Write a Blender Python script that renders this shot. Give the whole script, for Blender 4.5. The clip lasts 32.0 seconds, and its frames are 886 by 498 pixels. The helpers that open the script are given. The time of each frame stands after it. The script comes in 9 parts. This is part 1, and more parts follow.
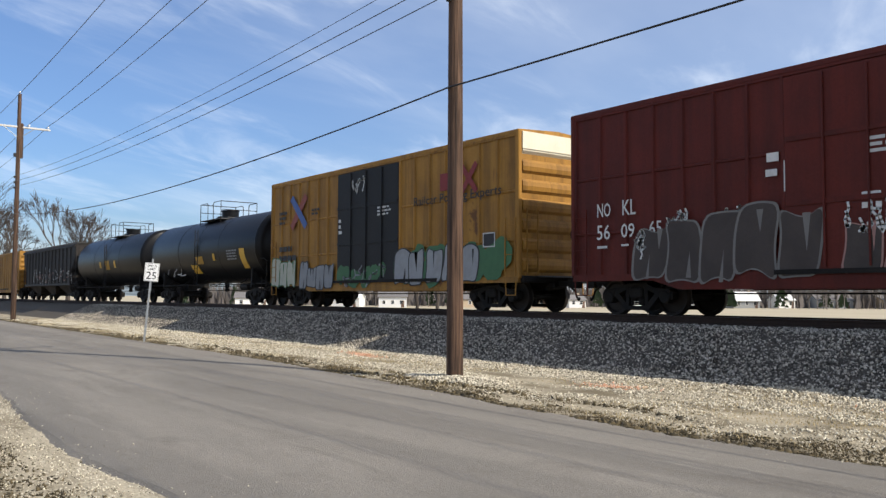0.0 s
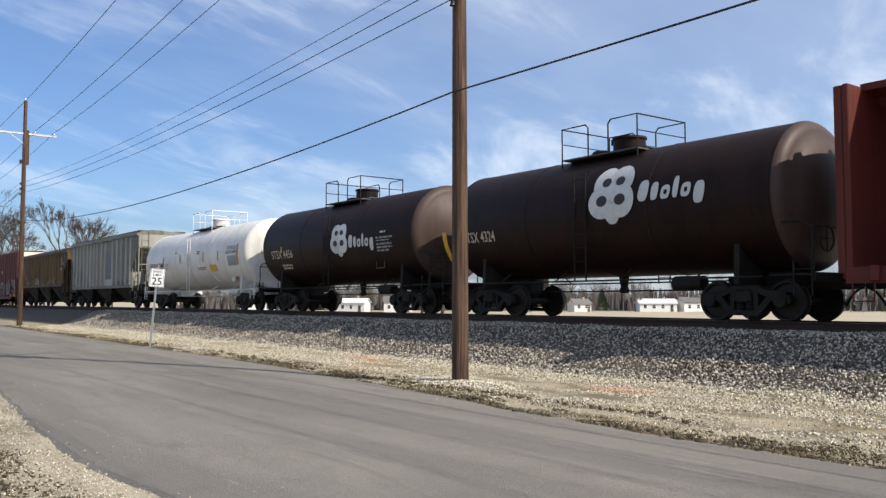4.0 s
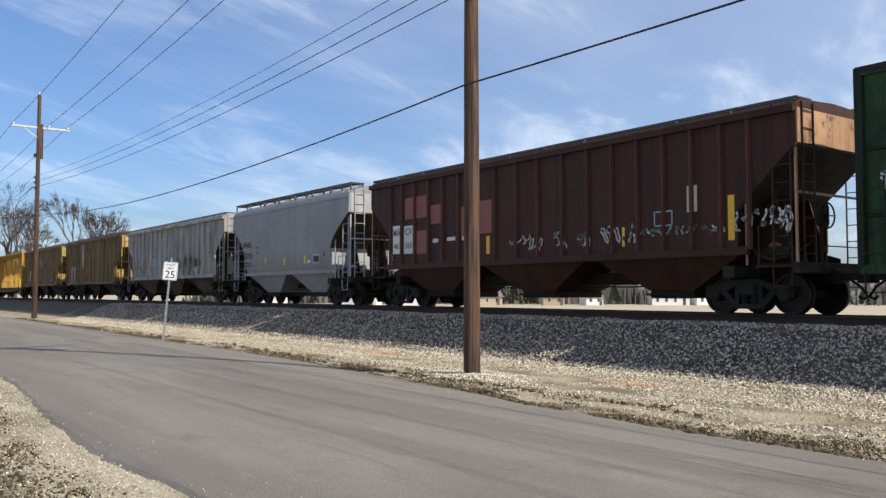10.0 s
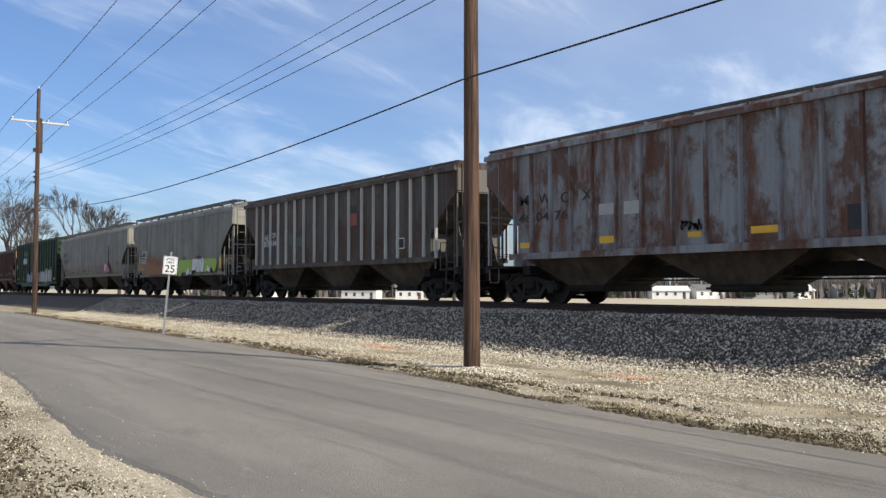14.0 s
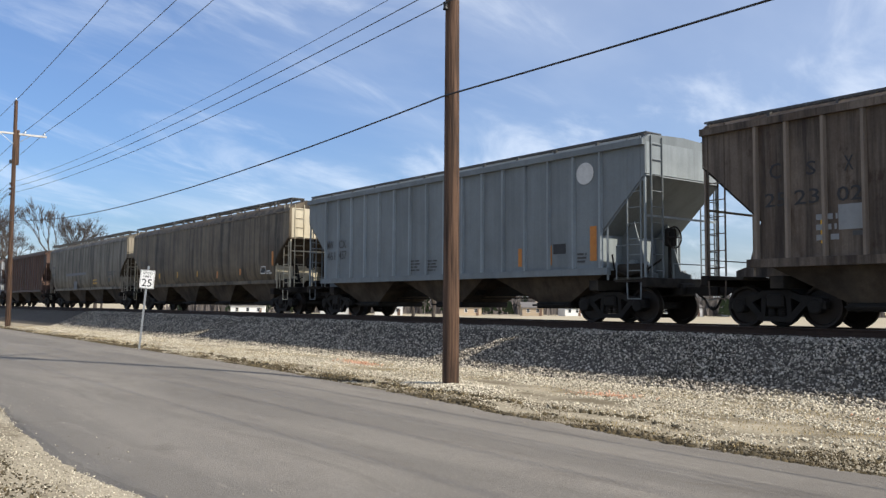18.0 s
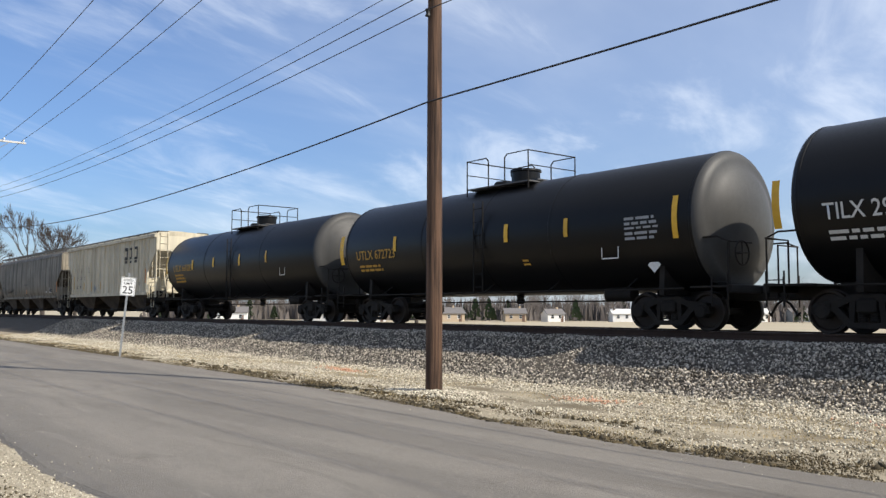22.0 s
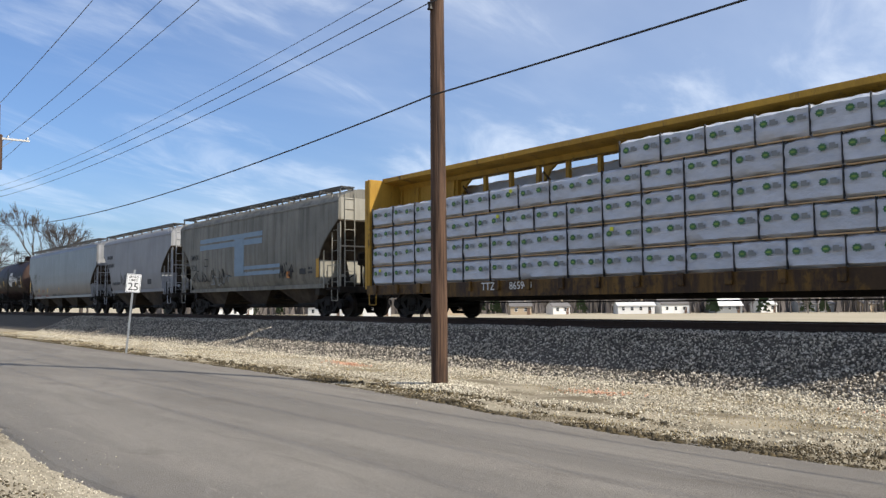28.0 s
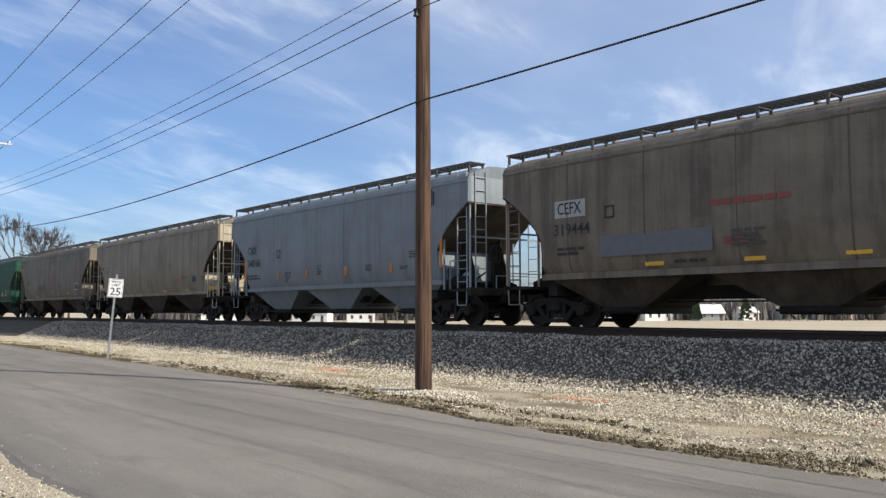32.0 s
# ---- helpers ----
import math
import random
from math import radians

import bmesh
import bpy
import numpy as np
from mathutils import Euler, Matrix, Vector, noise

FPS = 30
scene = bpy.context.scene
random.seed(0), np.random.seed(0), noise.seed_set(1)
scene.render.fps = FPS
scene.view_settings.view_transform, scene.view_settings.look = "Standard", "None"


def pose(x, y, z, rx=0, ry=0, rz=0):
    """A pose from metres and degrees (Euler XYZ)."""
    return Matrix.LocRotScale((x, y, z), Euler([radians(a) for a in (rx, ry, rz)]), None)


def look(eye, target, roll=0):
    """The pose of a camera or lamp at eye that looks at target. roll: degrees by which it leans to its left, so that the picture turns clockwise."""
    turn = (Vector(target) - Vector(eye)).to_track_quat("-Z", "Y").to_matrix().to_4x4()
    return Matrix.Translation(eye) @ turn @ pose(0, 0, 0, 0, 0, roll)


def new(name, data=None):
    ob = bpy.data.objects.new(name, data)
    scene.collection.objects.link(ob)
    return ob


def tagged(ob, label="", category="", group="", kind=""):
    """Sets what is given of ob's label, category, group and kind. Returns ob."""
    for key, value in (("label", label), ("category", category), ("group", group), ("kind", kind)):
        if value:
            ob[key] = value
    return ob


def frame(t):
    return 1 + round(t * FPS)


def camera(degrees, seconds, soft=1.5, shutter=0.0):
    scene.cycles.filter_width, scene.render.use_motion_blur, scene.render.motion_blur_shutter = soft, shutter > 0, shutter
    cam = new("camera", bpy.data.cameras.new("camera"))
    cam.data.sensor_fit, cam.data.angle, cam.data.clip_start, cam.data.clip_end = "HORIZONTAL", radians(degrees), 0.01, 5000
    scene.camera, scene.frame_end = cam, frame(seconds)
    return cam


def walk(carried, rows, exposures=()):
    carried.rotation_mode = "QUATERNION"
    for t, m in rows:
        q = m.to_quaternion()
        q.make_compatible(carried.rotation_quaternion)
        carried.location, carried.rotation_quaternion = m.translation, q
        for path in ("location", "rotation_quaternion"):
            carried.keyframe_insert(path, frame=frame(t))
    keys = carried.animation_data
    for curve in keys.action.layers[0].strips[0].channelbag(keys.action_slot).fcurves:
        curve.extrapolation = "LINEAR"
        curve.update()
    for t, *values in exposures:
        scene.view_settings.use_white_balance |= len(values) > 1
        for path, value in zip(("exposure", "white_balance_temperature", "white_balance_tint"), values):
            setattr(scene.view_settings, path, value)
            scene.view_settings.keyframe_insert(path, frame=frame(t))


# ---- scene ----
# ---- camera and its path: it stands still and is turned by hand ----
EYE = 1.6
RAIL = 1.124          # height of the rail head over the road
TRACK = 17.9          # distance of the track's centre line
SIDE = 1.6            # half the width of a car
cam = camera(55.19, 32.0, soft=1.4)

TURNS = [
    (0.0, 52.756, 3.158, 0.182), (0.5, 52.793, 3.085, 0.359), (1.0, 52.596, 3.16, 0.302), (1.5, 52.314, 3.464, 0.171),
    (2.0, 52.597, 3.722, -0.106), (2.5, 52.809, 3.543, -0.291), (3.0, 52.926, 3.411, -0.27), (3.5, 52.926, 3.47, -0.107),
    (5.5, 53.762, 3.286, 0.023), (6.0, 53.803, 3.317, 0.127), (6.5, 53.731, 3.162, 0.095), (7.0, 53.565, 3.101, 0.013),
    (7.5, 53.511, 3.218, 0.016), (8.0, 53.426, 3.337, 0.05), (8.5, 53.417, 3.344, 0.09), (9.0, 53.524, 3.252, -0.008),
    (9.5, 53.752, 3.14, -0.028), (10.0, 53.883, 3.012, -0.006), (10.5, 53.994, 2.873, 0.052), (11.0, 54.381, 2.632, 0.054),
    (11.5, 54.468, 2.473, 0.013), (12.0, 54.12, 2.643, -0.177), (12.5, 53.876, 2.861, -0.2), (13.0, 53.872, 2.883, -0.141),
    (13.5, 53.905, 2.756, -0.094), (14.0, 53.875, 2.606, -0.068), (14.5, 53.755, 2.706, -0.014), (16.5, 53.188, 3.524, -0.106),
    (17.0, 53.414, 3.432, -0.063), (17.5, 52.99, 3.433, 0.115), (18.0, 52.5, 3.692, 0.31), (18.5, 52.153, 3.814, 0.216),
    (19.0, 52.0, 3.781, 0.259), (19.5, 51.969, 3.848, 0.279), (20.0, 51.902, 3.779, 0.262), (20.5, 51.716, 3.642, 0.411),
    (21.0, 51.544, 3.874, 0.383), (21.5, 51.536, 3.957, 0.197), (22.0, 51.347, 4.118, 0.11), (22.5, 51.235, 4.019, 0.066),
    (23.0, 51.294, 3.738, 0.0), (23.5, 51.506, 3.583, -0.003), (24.0, 51.415, 3.742, 0.05), (24.5, 51.139, 3.998, 0.089),
    (25.0, 51.303, 3.981, -0.019), (25.5, 51.368, 3.705, -0.327), (27.5, 51.814, 3.839, -0.399), (28.0, 51.65, 3.689, -0.437),
    (28.5, 51.547, 3.511, -0.338), (29.0, 51.348, 3.614, -0.242), (29.5, 51.293, 3.695, -0.248), (30.0, 51.169, 3.809, -0.257),
    (30.5, 50.913, 3.986, -0.145), (31.0, 50.817, 4.008, -0.113), (31.5, 50.663, 4.086, -0.145), (32.0, 50.606, 4.122, -0.182)]


def aim(yaw, pitch, roll):
    y, p = radians(yaw), radians(pitch)
    way = Vector((-math.sin(y) * math.cos(p), math.cos(y) * math.cos(p), math.sin(p)))
    return look((0, 0, EYE), Vector((0, 0, EYE)) + way * 10, roll)


walk(cam, [(t, aim(y, p, r)) for t, y, p, r in TURNS], [(0, 0.2), (32, 0.2)])

# ---- light: clear winter sun behind the train, thin high cloud ----
SUN_EL, SUN_X, SUN_Y = 42.5, 0.915, 0.404
sun_dir = Vector((SUN_X, SUN_Y, 0)).normalized() * math.cos(radians(SUN_EL)) + Vector((0, 0, math.sin(radians(SUN_EL))))
sun = new("sun", bpy.data.lights.new("sun", "SUN"))
sun.data.energy, sun.data.angle, sun.data.color = 5.0, radians(0.53), (1.0, 0.92, 0.79)
sun.matrix_basis = look(sun_dir * 50, (0, 0, 0))

world = bpy.data.worlds.new("sky")
scene.world = world
world.use_nodes = True


def make_sky():
    nt = world.node_tree
    nt.nodes.clear()
    N, L = nt.nodes.new, nt.links.new
    out, bg, sky = N("ShaderNodeOutputWorld"), N("ShaderNodeBackground"), N("ShaderNodeTexSky")
    sky.sky_type, sky.sun_disc = "NISHITA", False
    sky.sun_elevation, sky.sun_rotation = radians(SUN_EL), math.atan2(SUN_X, SUN_Y)
    sky.air_density, sky.dust_density, sky.ozone_density = 1.0, 1.6, 4.5
    bg.inputs["Strength"].default_value = 0.116
    tc = N("ShaderNodeTexCoord")
    sep = N("ShaderNodeSeparateXYZ")
    L(tc.outputs["Generated"], sep.inputs[0])
    add = N("ShaderNodeMath")
    add.operation = "ADD"
    add.inputs[1].default_value = 0.12
    L(sep.outputs["Z"], add.inputs[0])
    flat = N("ShaderNodeVectorMath")
    flat.operation = "DIVIDE"
    comb = N("ShaderNodeCombineXYZ")
    for i in range(3):
        L(add.outputs[0], comb.inputs[i])
    L(tc.outputs["Generated"], flat.inputs[0])
    L(comb.outputs[0], flat.inputs[1])

    def cloud(scale, stretch, turn, detail, rough, lo, hi, dist):
        rt, mp, nz, rp = N("ShaderNodeMapping"), N("ShaderNodeMapping"), N("ShaderNodeTexNoise"), N("ShaderNodeMapRange")
        rt.inputs["Rotation"].default_value = (0, 0, radians(turn))
        mp.inputs["Scale"].default_value = (scale, scale * stretch, 0)
        L(flat.outputs[0], rt.inputs[0])
        L(rt.outputs[0], mp.inputs[0])
        L(mp.outputs[0], nz.inputs["Vector"])
        nz.inputs["Scale"].default_value = 1.0
        nz.inputs["Detail"].default_value, nz.inputs["Roughness"].default_value = detail, rough
        nz.inputs["Distortion"].default_value = dist
        rp.inputs["From Min"].default_value, rp.inputs["From Max"].default_value = lo, hi
        rp.interpolation_type = "SMOOTHSTEP"
        L(nz.outputs["Fac"], rp.inputs[0])
        return rp.outputs[0]

    streak = cloud(0.80, 2.6, 62, 10, 0.60, 0.47, 0.78, 0.6)
    veil = cloud(0.40, 1.8, 78, 6, 0.55, 0.40, 0.78, 0.3)
    mx = N("ShaderNodeMath")
    mx.operation = "MULTIPLY_ADD"
    mx.inputs[1].default_value = 0.75
    L(veil, mx.inputs[0])
    L(streak, mx.inputs[2])
    cl = N("ShaderNodeMath")
    cl.operation, cl.use_clamp = "MULTIPLY", True
    cl.inputs[1].default_value = 0.42
    L(mx.outputs[0], cl.inputs[0])
    dot, aur = N("ShaderNodeVectorMath"), N("ShaderNodeMapRange")
    dot.operation, aur.interpolation_type = "DOT_PRODUCT", "SMOOTHSTEP"
    dot.inputs[1].default_value = sun_dir
    L(tc.outputs["Generated"], dot.inputs[0])
    L(dot.outputs["Value"], aur.inputs[0])
    for key, v in (("From Min", -0.55), ("From Max", 0.30), ("To Min", 0.0), ("To Max", 0.22)):
        aur.inputs[key].default_value = v
    both = N("ShaderNodeMath")
    both.operation, both.use_clamp = "ADD", True
    L(cl.outputs[0], both.inputs[0])
    L(aur.outputs[0], both.inputs[1])
    mix = N("ShaderNodeMix")
    mix.data_type = "RGBA"
    mix.inputs["B"].default_value = (8.3, 8.8, 9.5, 1)
    L(both.outputs[0], mix.inputs["Factor"])
    deep = N("ShaderNodeMix")
    deep.data_type, deep.blend_type = "RGBA", "MULTIPLY"
    deep.inputs["Factor"].default_value = 1.0
    deep.inputs["B"].default_value = (0.88, 0.985, 1.15, 1)
    L(sky.outputs[0], deep.inputs["A"])
    L(deep.outputs["Result"], mix.inputs["A"])
    L(mix.outputs["Result"], bg.inputs["Color"])
    L(bg.outputs[0], out.inputs[0])


make_sky()

# ---- materials ----
MATS = {}


def mat(name, base, dark=None, rough=0.6, metal=0.0, scale=6.0, amount=0.5, bump=0.15, fine=40.0, rust=0.0, rust_color=(0.10, 0.035, 0.015),
        streak=0.0, stretch=(1, 1, 1), patch=0.8, dust=0.0, per=0.12, spec=0.4):
    """A worn surface: two scales of grain, vertical streaks, patches of rust, fine relief."""
    if name in MATS:
        return MATS[name]
    m = bpy.data.materials.new(name)
    MATS[name] = m
    m.use_nodes = True
    nt = m.node_tree
    N, L = nt.nodes.new, nt.links.new
    bsdf = nt.nodes["Principled BSDF"]
    tc, oi = N("ShaderNodeTexCoord"), N("ShaderNodeObjectInfo")
    off = N("ShaderNodeVectorMath")
    off.operation = "MULTIPLY_ADD"
    rnd = N("ShaderNodeCombineXYZ")
    for i in range(3):
        L(oi.outputs["Random"], rnd.inputs[i])
    off.inputs[1].default_value = (37, 11, 53)
    L(rnd.outputs[0], off.inputs[0])
    L(tc.outputs["Object"], off.inputs[2])

    def noise_of(sc, st=(1, 1, 1), detail=5, r=0.6):
        mp, nz = N("ShaderNodeMapping"), N("ShaderNodeTexNoise")
        mp.inputs["Scale"].default_value = [sc * s for s in st]
        L(off.outputs[0], mp.inputs[0])
        L(mp.outputs[0], nz.inputs["Vector"])
        nz.inputs["Scale"].default_value, nz.inputs["Detail"].default_value, nz.inputs["Roughness"].default_value = 1.0, detail, r
        return nz.outputs["Fac"]

    def ramp(sock, lo, hi):
        rp = N("ShaderNodeMapRange")
        rp.interpolation_type = "SMOOTHSTEP"
        rp.inputs["From Min"].default_value, rp.inputs["From Max"].default_value = lo, hi
        L(sock, rp.inputs[0])
        return rp.outputs[0]

    def mixc(fac, a, b, k=1.0):
        mx = N("ShaderNodeMix")
        mx.data_type = "RGBA"
        if k != 1.0:
            ml = N("ShaderNodeMath")
            ml.operation = "MULTIPLY"
            ml.inputs[1].default_value = k
            L(fac, ml.inputs[0])
            fac = ml.outputs[0]
        L(fac, mx.inputs["Factor"])
        for sock, v in (("A", a), ("B", b)):
            if isinstance(v, tuple):
                mx.inputs[sock].default_value = (*v, 1)
            else:
                L(v, mx.inputs[sock])
        return mx.outputs["Result"]

    dark = dark or tuple(c * 0.55 for c in base)
    col = mixc(ramp(noise_of(scale, stretch), 0.35, 0.7), base, dark, amount)
    grain = noise_of(fine, stretch, 3)
    col = mixc(ramp(grain, 0.3, 0.75), col, dark, amount * 0.5)
    if streak:
        col = mixc(ramp(noise_of(1.0, (2.3, 2.3, 0.12), 6, 0.7), 0.42, 0.66), col, tuple(c * 0.40 for c in dark), streak)
        col = mixc(ramp(noise_of(1.0, (7.0, 7.0, 0.25), 4, 0.6), 0.5, 0.8), col, dark, streak)
    if dust:
        col = mixc(ramp(noise_of(0.9, (1, 1, 1.5), 5), 0.4, 0.7), col, (0.30, 0.26, 0.20), dust)
    if rust:
        col = mixc(ramp(noise_of(patch, (2.2, 2.2, 0.4), 9, 0.72), 0.66 - 0.30 * rust, 0.78 - 0.22 * rust), col, rust_color, 0.9)
        col = mixc(ramp(noise_of(patch, (0.8, 0.8, 0.6), 8, 0.7), 0.70 - 0.28 * rust, 0.74 - 0.22 * rust), col, tuple(c * 0.8 for c in rust_color), 0.8)
    if per:
        hs = N("ShaderNodeHueSaturation")
        mr = N("ShaderNodeMapRange")
        mr.inputs["To Min"].default_value, mr.inputs["To Max"].default_value = 1 - per, 1 + per
        L(oi.outputs["Random"], mr.inputs[0])
        L(mr.outputs[0], hs.inputs["Value"])
        L(col, hs.inputs["Color"])
        col = hs.outputs[0]
    L(col, bsdf.inputs["Base Color"])
    rr = N("ShaderNodeMapRange")
    rr.inputs["To Min"].default_value, rr.inputs["To Max"].default_value = max(0.05, rough - 0.12), min(1.0, rough + 0.15)
    L(grain, rr.inputs[0])
    L(rr.outputs[0], bsdf.inputs["Roughness"])
    bsdf.inputs["Metallic"].default_value = metal
    bsdf.inputs["Specular IOR Level"].default_value = spec
    if bump:
        bp = N("ShaderNodeBump")
        bp.inputs["Strength"].default_value, bp.inputs["Distance"].default_value = bump, 0.02
        L(grain, bp.inputs["Height"])
        L(bp.outputs[0], bsdf.inputs["Normal"])
    return m


SHADE_DIM = 0.47          # darkens the car paint: deeper shade on the near sides, put into the colour
BASES = {}


def paint(name, base, dim=SHADE_DIM, **k):
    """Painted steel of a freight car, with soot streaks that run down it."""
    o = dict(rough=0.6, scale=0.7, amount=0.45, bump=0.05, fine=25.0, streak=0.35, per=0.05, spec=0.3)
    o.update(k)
    o["dark"] = tuple(c * dim * 0.85 for c in o.get("dark") or [c * 0.55 for c in base])
    base = tuple(c * dim for c in base)
    m = mat(name, base, **o)
    BASES[m.name] = base
    return m


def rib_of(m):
    """The paler, less sooty paint on the raised ribs of a car; on its ends the paleness stands for sunlight."""
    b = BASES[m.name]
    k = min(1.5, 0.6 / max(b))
    return paint(m.name + "_on_ribs_and_lit_ends", tuple(c * k + 0.012 for c in b), dim=1.0, dark=tuple(c * 0.9 for c in b), streak=0.25, rust=0.1 if sum(b) < 0.5 else 0.0)


# ---- building helpers ----
class Geo:
    """A bag of vertices and faces for one mesh."""

    def __init__(self):
        self.v, self.f = [], []

    def add(self, verts, faces):
        n = len(self.v)
        self.v += [tuple(p) for p in verts]
        self.f += [tuple(i + n for i in f) for f in faces]
        return self

    def box(self, x0, x1, y0, y1, z0, z1):
        v = [(x, y, z) for z in (z0, z1) for x, y in ((x0, y0), (x1, y0), (x1, y1), (x0, y1))]
        return self.add(v, [(3, 2, 1, 0), (4, 5, 6, 7), (0, 1, 5, 4), (1, 2, 6, 5), (2, 3, 7, 6), (3, 0, 4, 7)])

    def bbox(self, x0, x1, y0, y1, z0, z1, b=0.02):
        """A box with chamfered edges along z and on top and bottom."""
        ring = lambda d, z: [(x0 + d + c, y0 + d, z) for c in (b, )] + [(x1 - d - b, y0 + d, z), (x1 - d, y0 + d + b, z), (x1 - d, y1 - d - b, z), (x1 - d - b, y1 - d, z), (x0 + d + b, y1 - d, z), (x0 + d, y1 - d - b, z), (x0 + d, y0 + d + b, z)]
        v = ring(b, z0) + ring(0, z0 + b) + ring(0, z1 - b) + ring(b, z1)
        f = [tuple(range(7, -1, -1)), tuple(range(24, 32))]
        for k in range(3):
            f += [(k * 8 + i, k * 8 + (i + 1) % 8, k * 8 + 8 + (i + 1) % 8, k * 8 + 8 + i) for i in range(8)]
        return self.add(v, f)

    def prism(self, poly, lo, hi, axis="y"):
        """A polygon pushed from lo to hi; poly holds (x, z) for axis y, (y, z) for axis x, (x, y) for axis z."""
        n = len(poly)
        at = {"y": lambda a, b, c: (a, c, b), "x": lambda a, b, c: (c, a, b), "z": lambda a, b, c: (a, b, c)}[axis]
        v = [at(a, b, lo) for a, b in poly] + [at(a, b, hi) for a, b in poly]
        return self.add(v, [tuple(range(n)), tuple(range(2 * n - 1, n - 1, -1))] + [(i + n, (i + 1) % n + n, (i + 1) % n, i) for i in range(n)])

    def rod(self, p, q, r, n=6, r2=None):
        p, q = Vector(p), Vector(q)
        d = (q - p).normalized()
        a = d.orthogonal().normalized()
        b = d.cross(a)
        r2 = r if r2 is None else r2
        ring = lambda c, rr: [c + (a * math.cos(2 * math.pi * i / n) + b * math.sin(2 * math.pi * i / n)) * rr for i in range(n)]
        v = ring(p, r) + ring(q, r2)
        return self.add(v, [tuple(range(n - 1, -1, -1)), tuple(range(n, 2 * n))] + [(i, (i + 1) % n, (i + 1) % n + n, i + n) for i in range(n)])

    def pipe(self, pts, r, n=6):
        """One bent tube through the points."""
        pts = [Vector(p) for p in pts]
        if len(pts) == 2:
            return self.rod(pts[0], pts[1], r, n)
        v, a = [], None
        for i, p in enumerate(pts):
            d = ((pts[i] - pts[i - 1]).normalized() if i else Vector((0, 0, 0))) + ((pts[i + 1] - pts[i]).normalized() if i < len(pts) - 1 else Vector((0, 0, 0)))
            d.normalize()
            a = d.orthogonal() if a is None else a - d * a.dot(d)
            a.normalize()
            b = d.cross(a)
            v += [p + (a * math.cos(2 * math.pi * j / n) + b * math.sin(2 * math.pi * j / n)) * r for j in range(n)]
        m = len(pts)
        f = [tuple(range(n - 1, -1, -1)), tuple(range((m - 1) * n, m * n))]
        f += [(k * n + j, k * n + (j + 1) % n, (k + 1) * n + (j + 1) % n, (k + 1) * n + j) for k in range(m - 1) for j in range(n)]
        return self.add(v, f)

    def lathe(self, prof, n=24, axis="y", at=(0, 0, 0)):
        """Profile of (distance along the axis, radius), turned round it."""
        v, f = [], []
        for d, r in prof:
            for i in range(n):
                a = 2 * math.pi * i / n
                c, s = r * math.cos(a), r * math.sin(a)
                v.append({"y": (at[0] + c, at[1] + d, at[2] + s), "x": (at[0] + d, at[1] + c, at[2] + s), "z": (at[0] + c, at[1] + s, at[2] + d)}[axis])
        for k in range(len(prof) - 1):
            f += [(k * n + i, k * n + (i + 1) % n, (k + 1) * n + (i + 1) % n, (k + 1) * n + i) for i in range(n)]
        f += [tuple(range(n - 1, -1, -1)), tuple(range((len(prof) - 1) * n, len(prof) * n))]
        return self.add(v, f)

    def ribbon(self, pts, w, y):
        """A flat painted stroke along points (x, z), w wide, at depth y."""
        for (x0, z0), (x1, z1) in zip(pts, pts[1:]):
            d = math.hypot(x1 - x0, z1 - z0) or 1e-6
            nx, nz, tx, tz = -(z1 - z0) / d * w / 2, (x1 - x0) / d * w / 2, (x1 - x0) / d * w * 0.3, (z1 - z0) / d * w * 0.3
            self.add([(x0 + nx - tx, y, z0 + nz - tz), (x0 - nx - tx, y, z0 - nz - tz), (x1 - nx + tx, y, z1 - nz + tz), (x1 + nx + tx, y, z1 + nz + tz)], [(0, 1, 2, 3)])
        return self

    def mesh(self, name, material, smooth=False):
        me = bpy.data.meshes.new(name)
        me.from_pydata(self.v, [], self.f)
        bm = bmesh.new()
        bm.from_mesh(me)
        bmesh.ops.recalc_face_normals(bm, faces=bm.faces)
        bm.to_mesh(me)
        bm.free()
        me.materials.append(material)
        if smooth:
            me.shade_smooth()
            me.set_sharp_from_angle(angle=radians(35))
        return me


def part(name, geo, material, parent, label="", at=None, smooth=False):
    """Links a bag of geometry, or a mesh, as one object under a thing or a part."""
    me = geo.mesh(name, material, smooth) if isinstance(geo, Geo) else geo
    ob = new(name, me)
    ob.parent = parent
    if at is not None:
        ob.matrix_basis = at if isinstance(at, Matrix) else Matrix.Translation(at)
    if label:
        tagged(ob, label)
    return ob


def thing(name, label, category, group="", kind="", at=None, data=None):
    ob = new(name, data)
    if at is not None:
        ob.matrix_basis = at if isinstance(at, Matrix) else Matrix.Translation(at)
    return tagged(ob, label, category, group, kind)


SHARED = {}


def shared(key, make, material, smooth=False):
    """One mesh for all alike pieces."""
    if key not in SHARED:
        SHARED[key] = make().mesh(key if isinstance(key, str) else str(key[0]), material, smooth)
    return SHARED[key]

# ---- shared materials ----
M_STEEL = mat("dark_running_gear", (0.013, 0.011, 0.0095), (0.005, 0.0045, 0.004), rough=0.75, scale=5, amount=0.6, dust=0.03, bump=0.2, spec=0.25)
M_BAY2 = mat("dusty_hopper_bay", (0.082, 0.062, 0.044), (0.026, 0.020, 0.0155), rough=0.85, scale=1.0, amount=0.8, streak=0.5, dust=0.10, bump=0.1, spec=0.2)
# sooty bays; on lee ends this colour stands for shade
M_BAY = mat("sooty_bay_and_shaded_end", (0.022, 0.018, 0.0145), (0.009, 0.0075, 0.0065), rough=0.85, scale=1.2, amount=0.7, streak=0.5, dust=0.10, bump=0.1, spec=0.2)
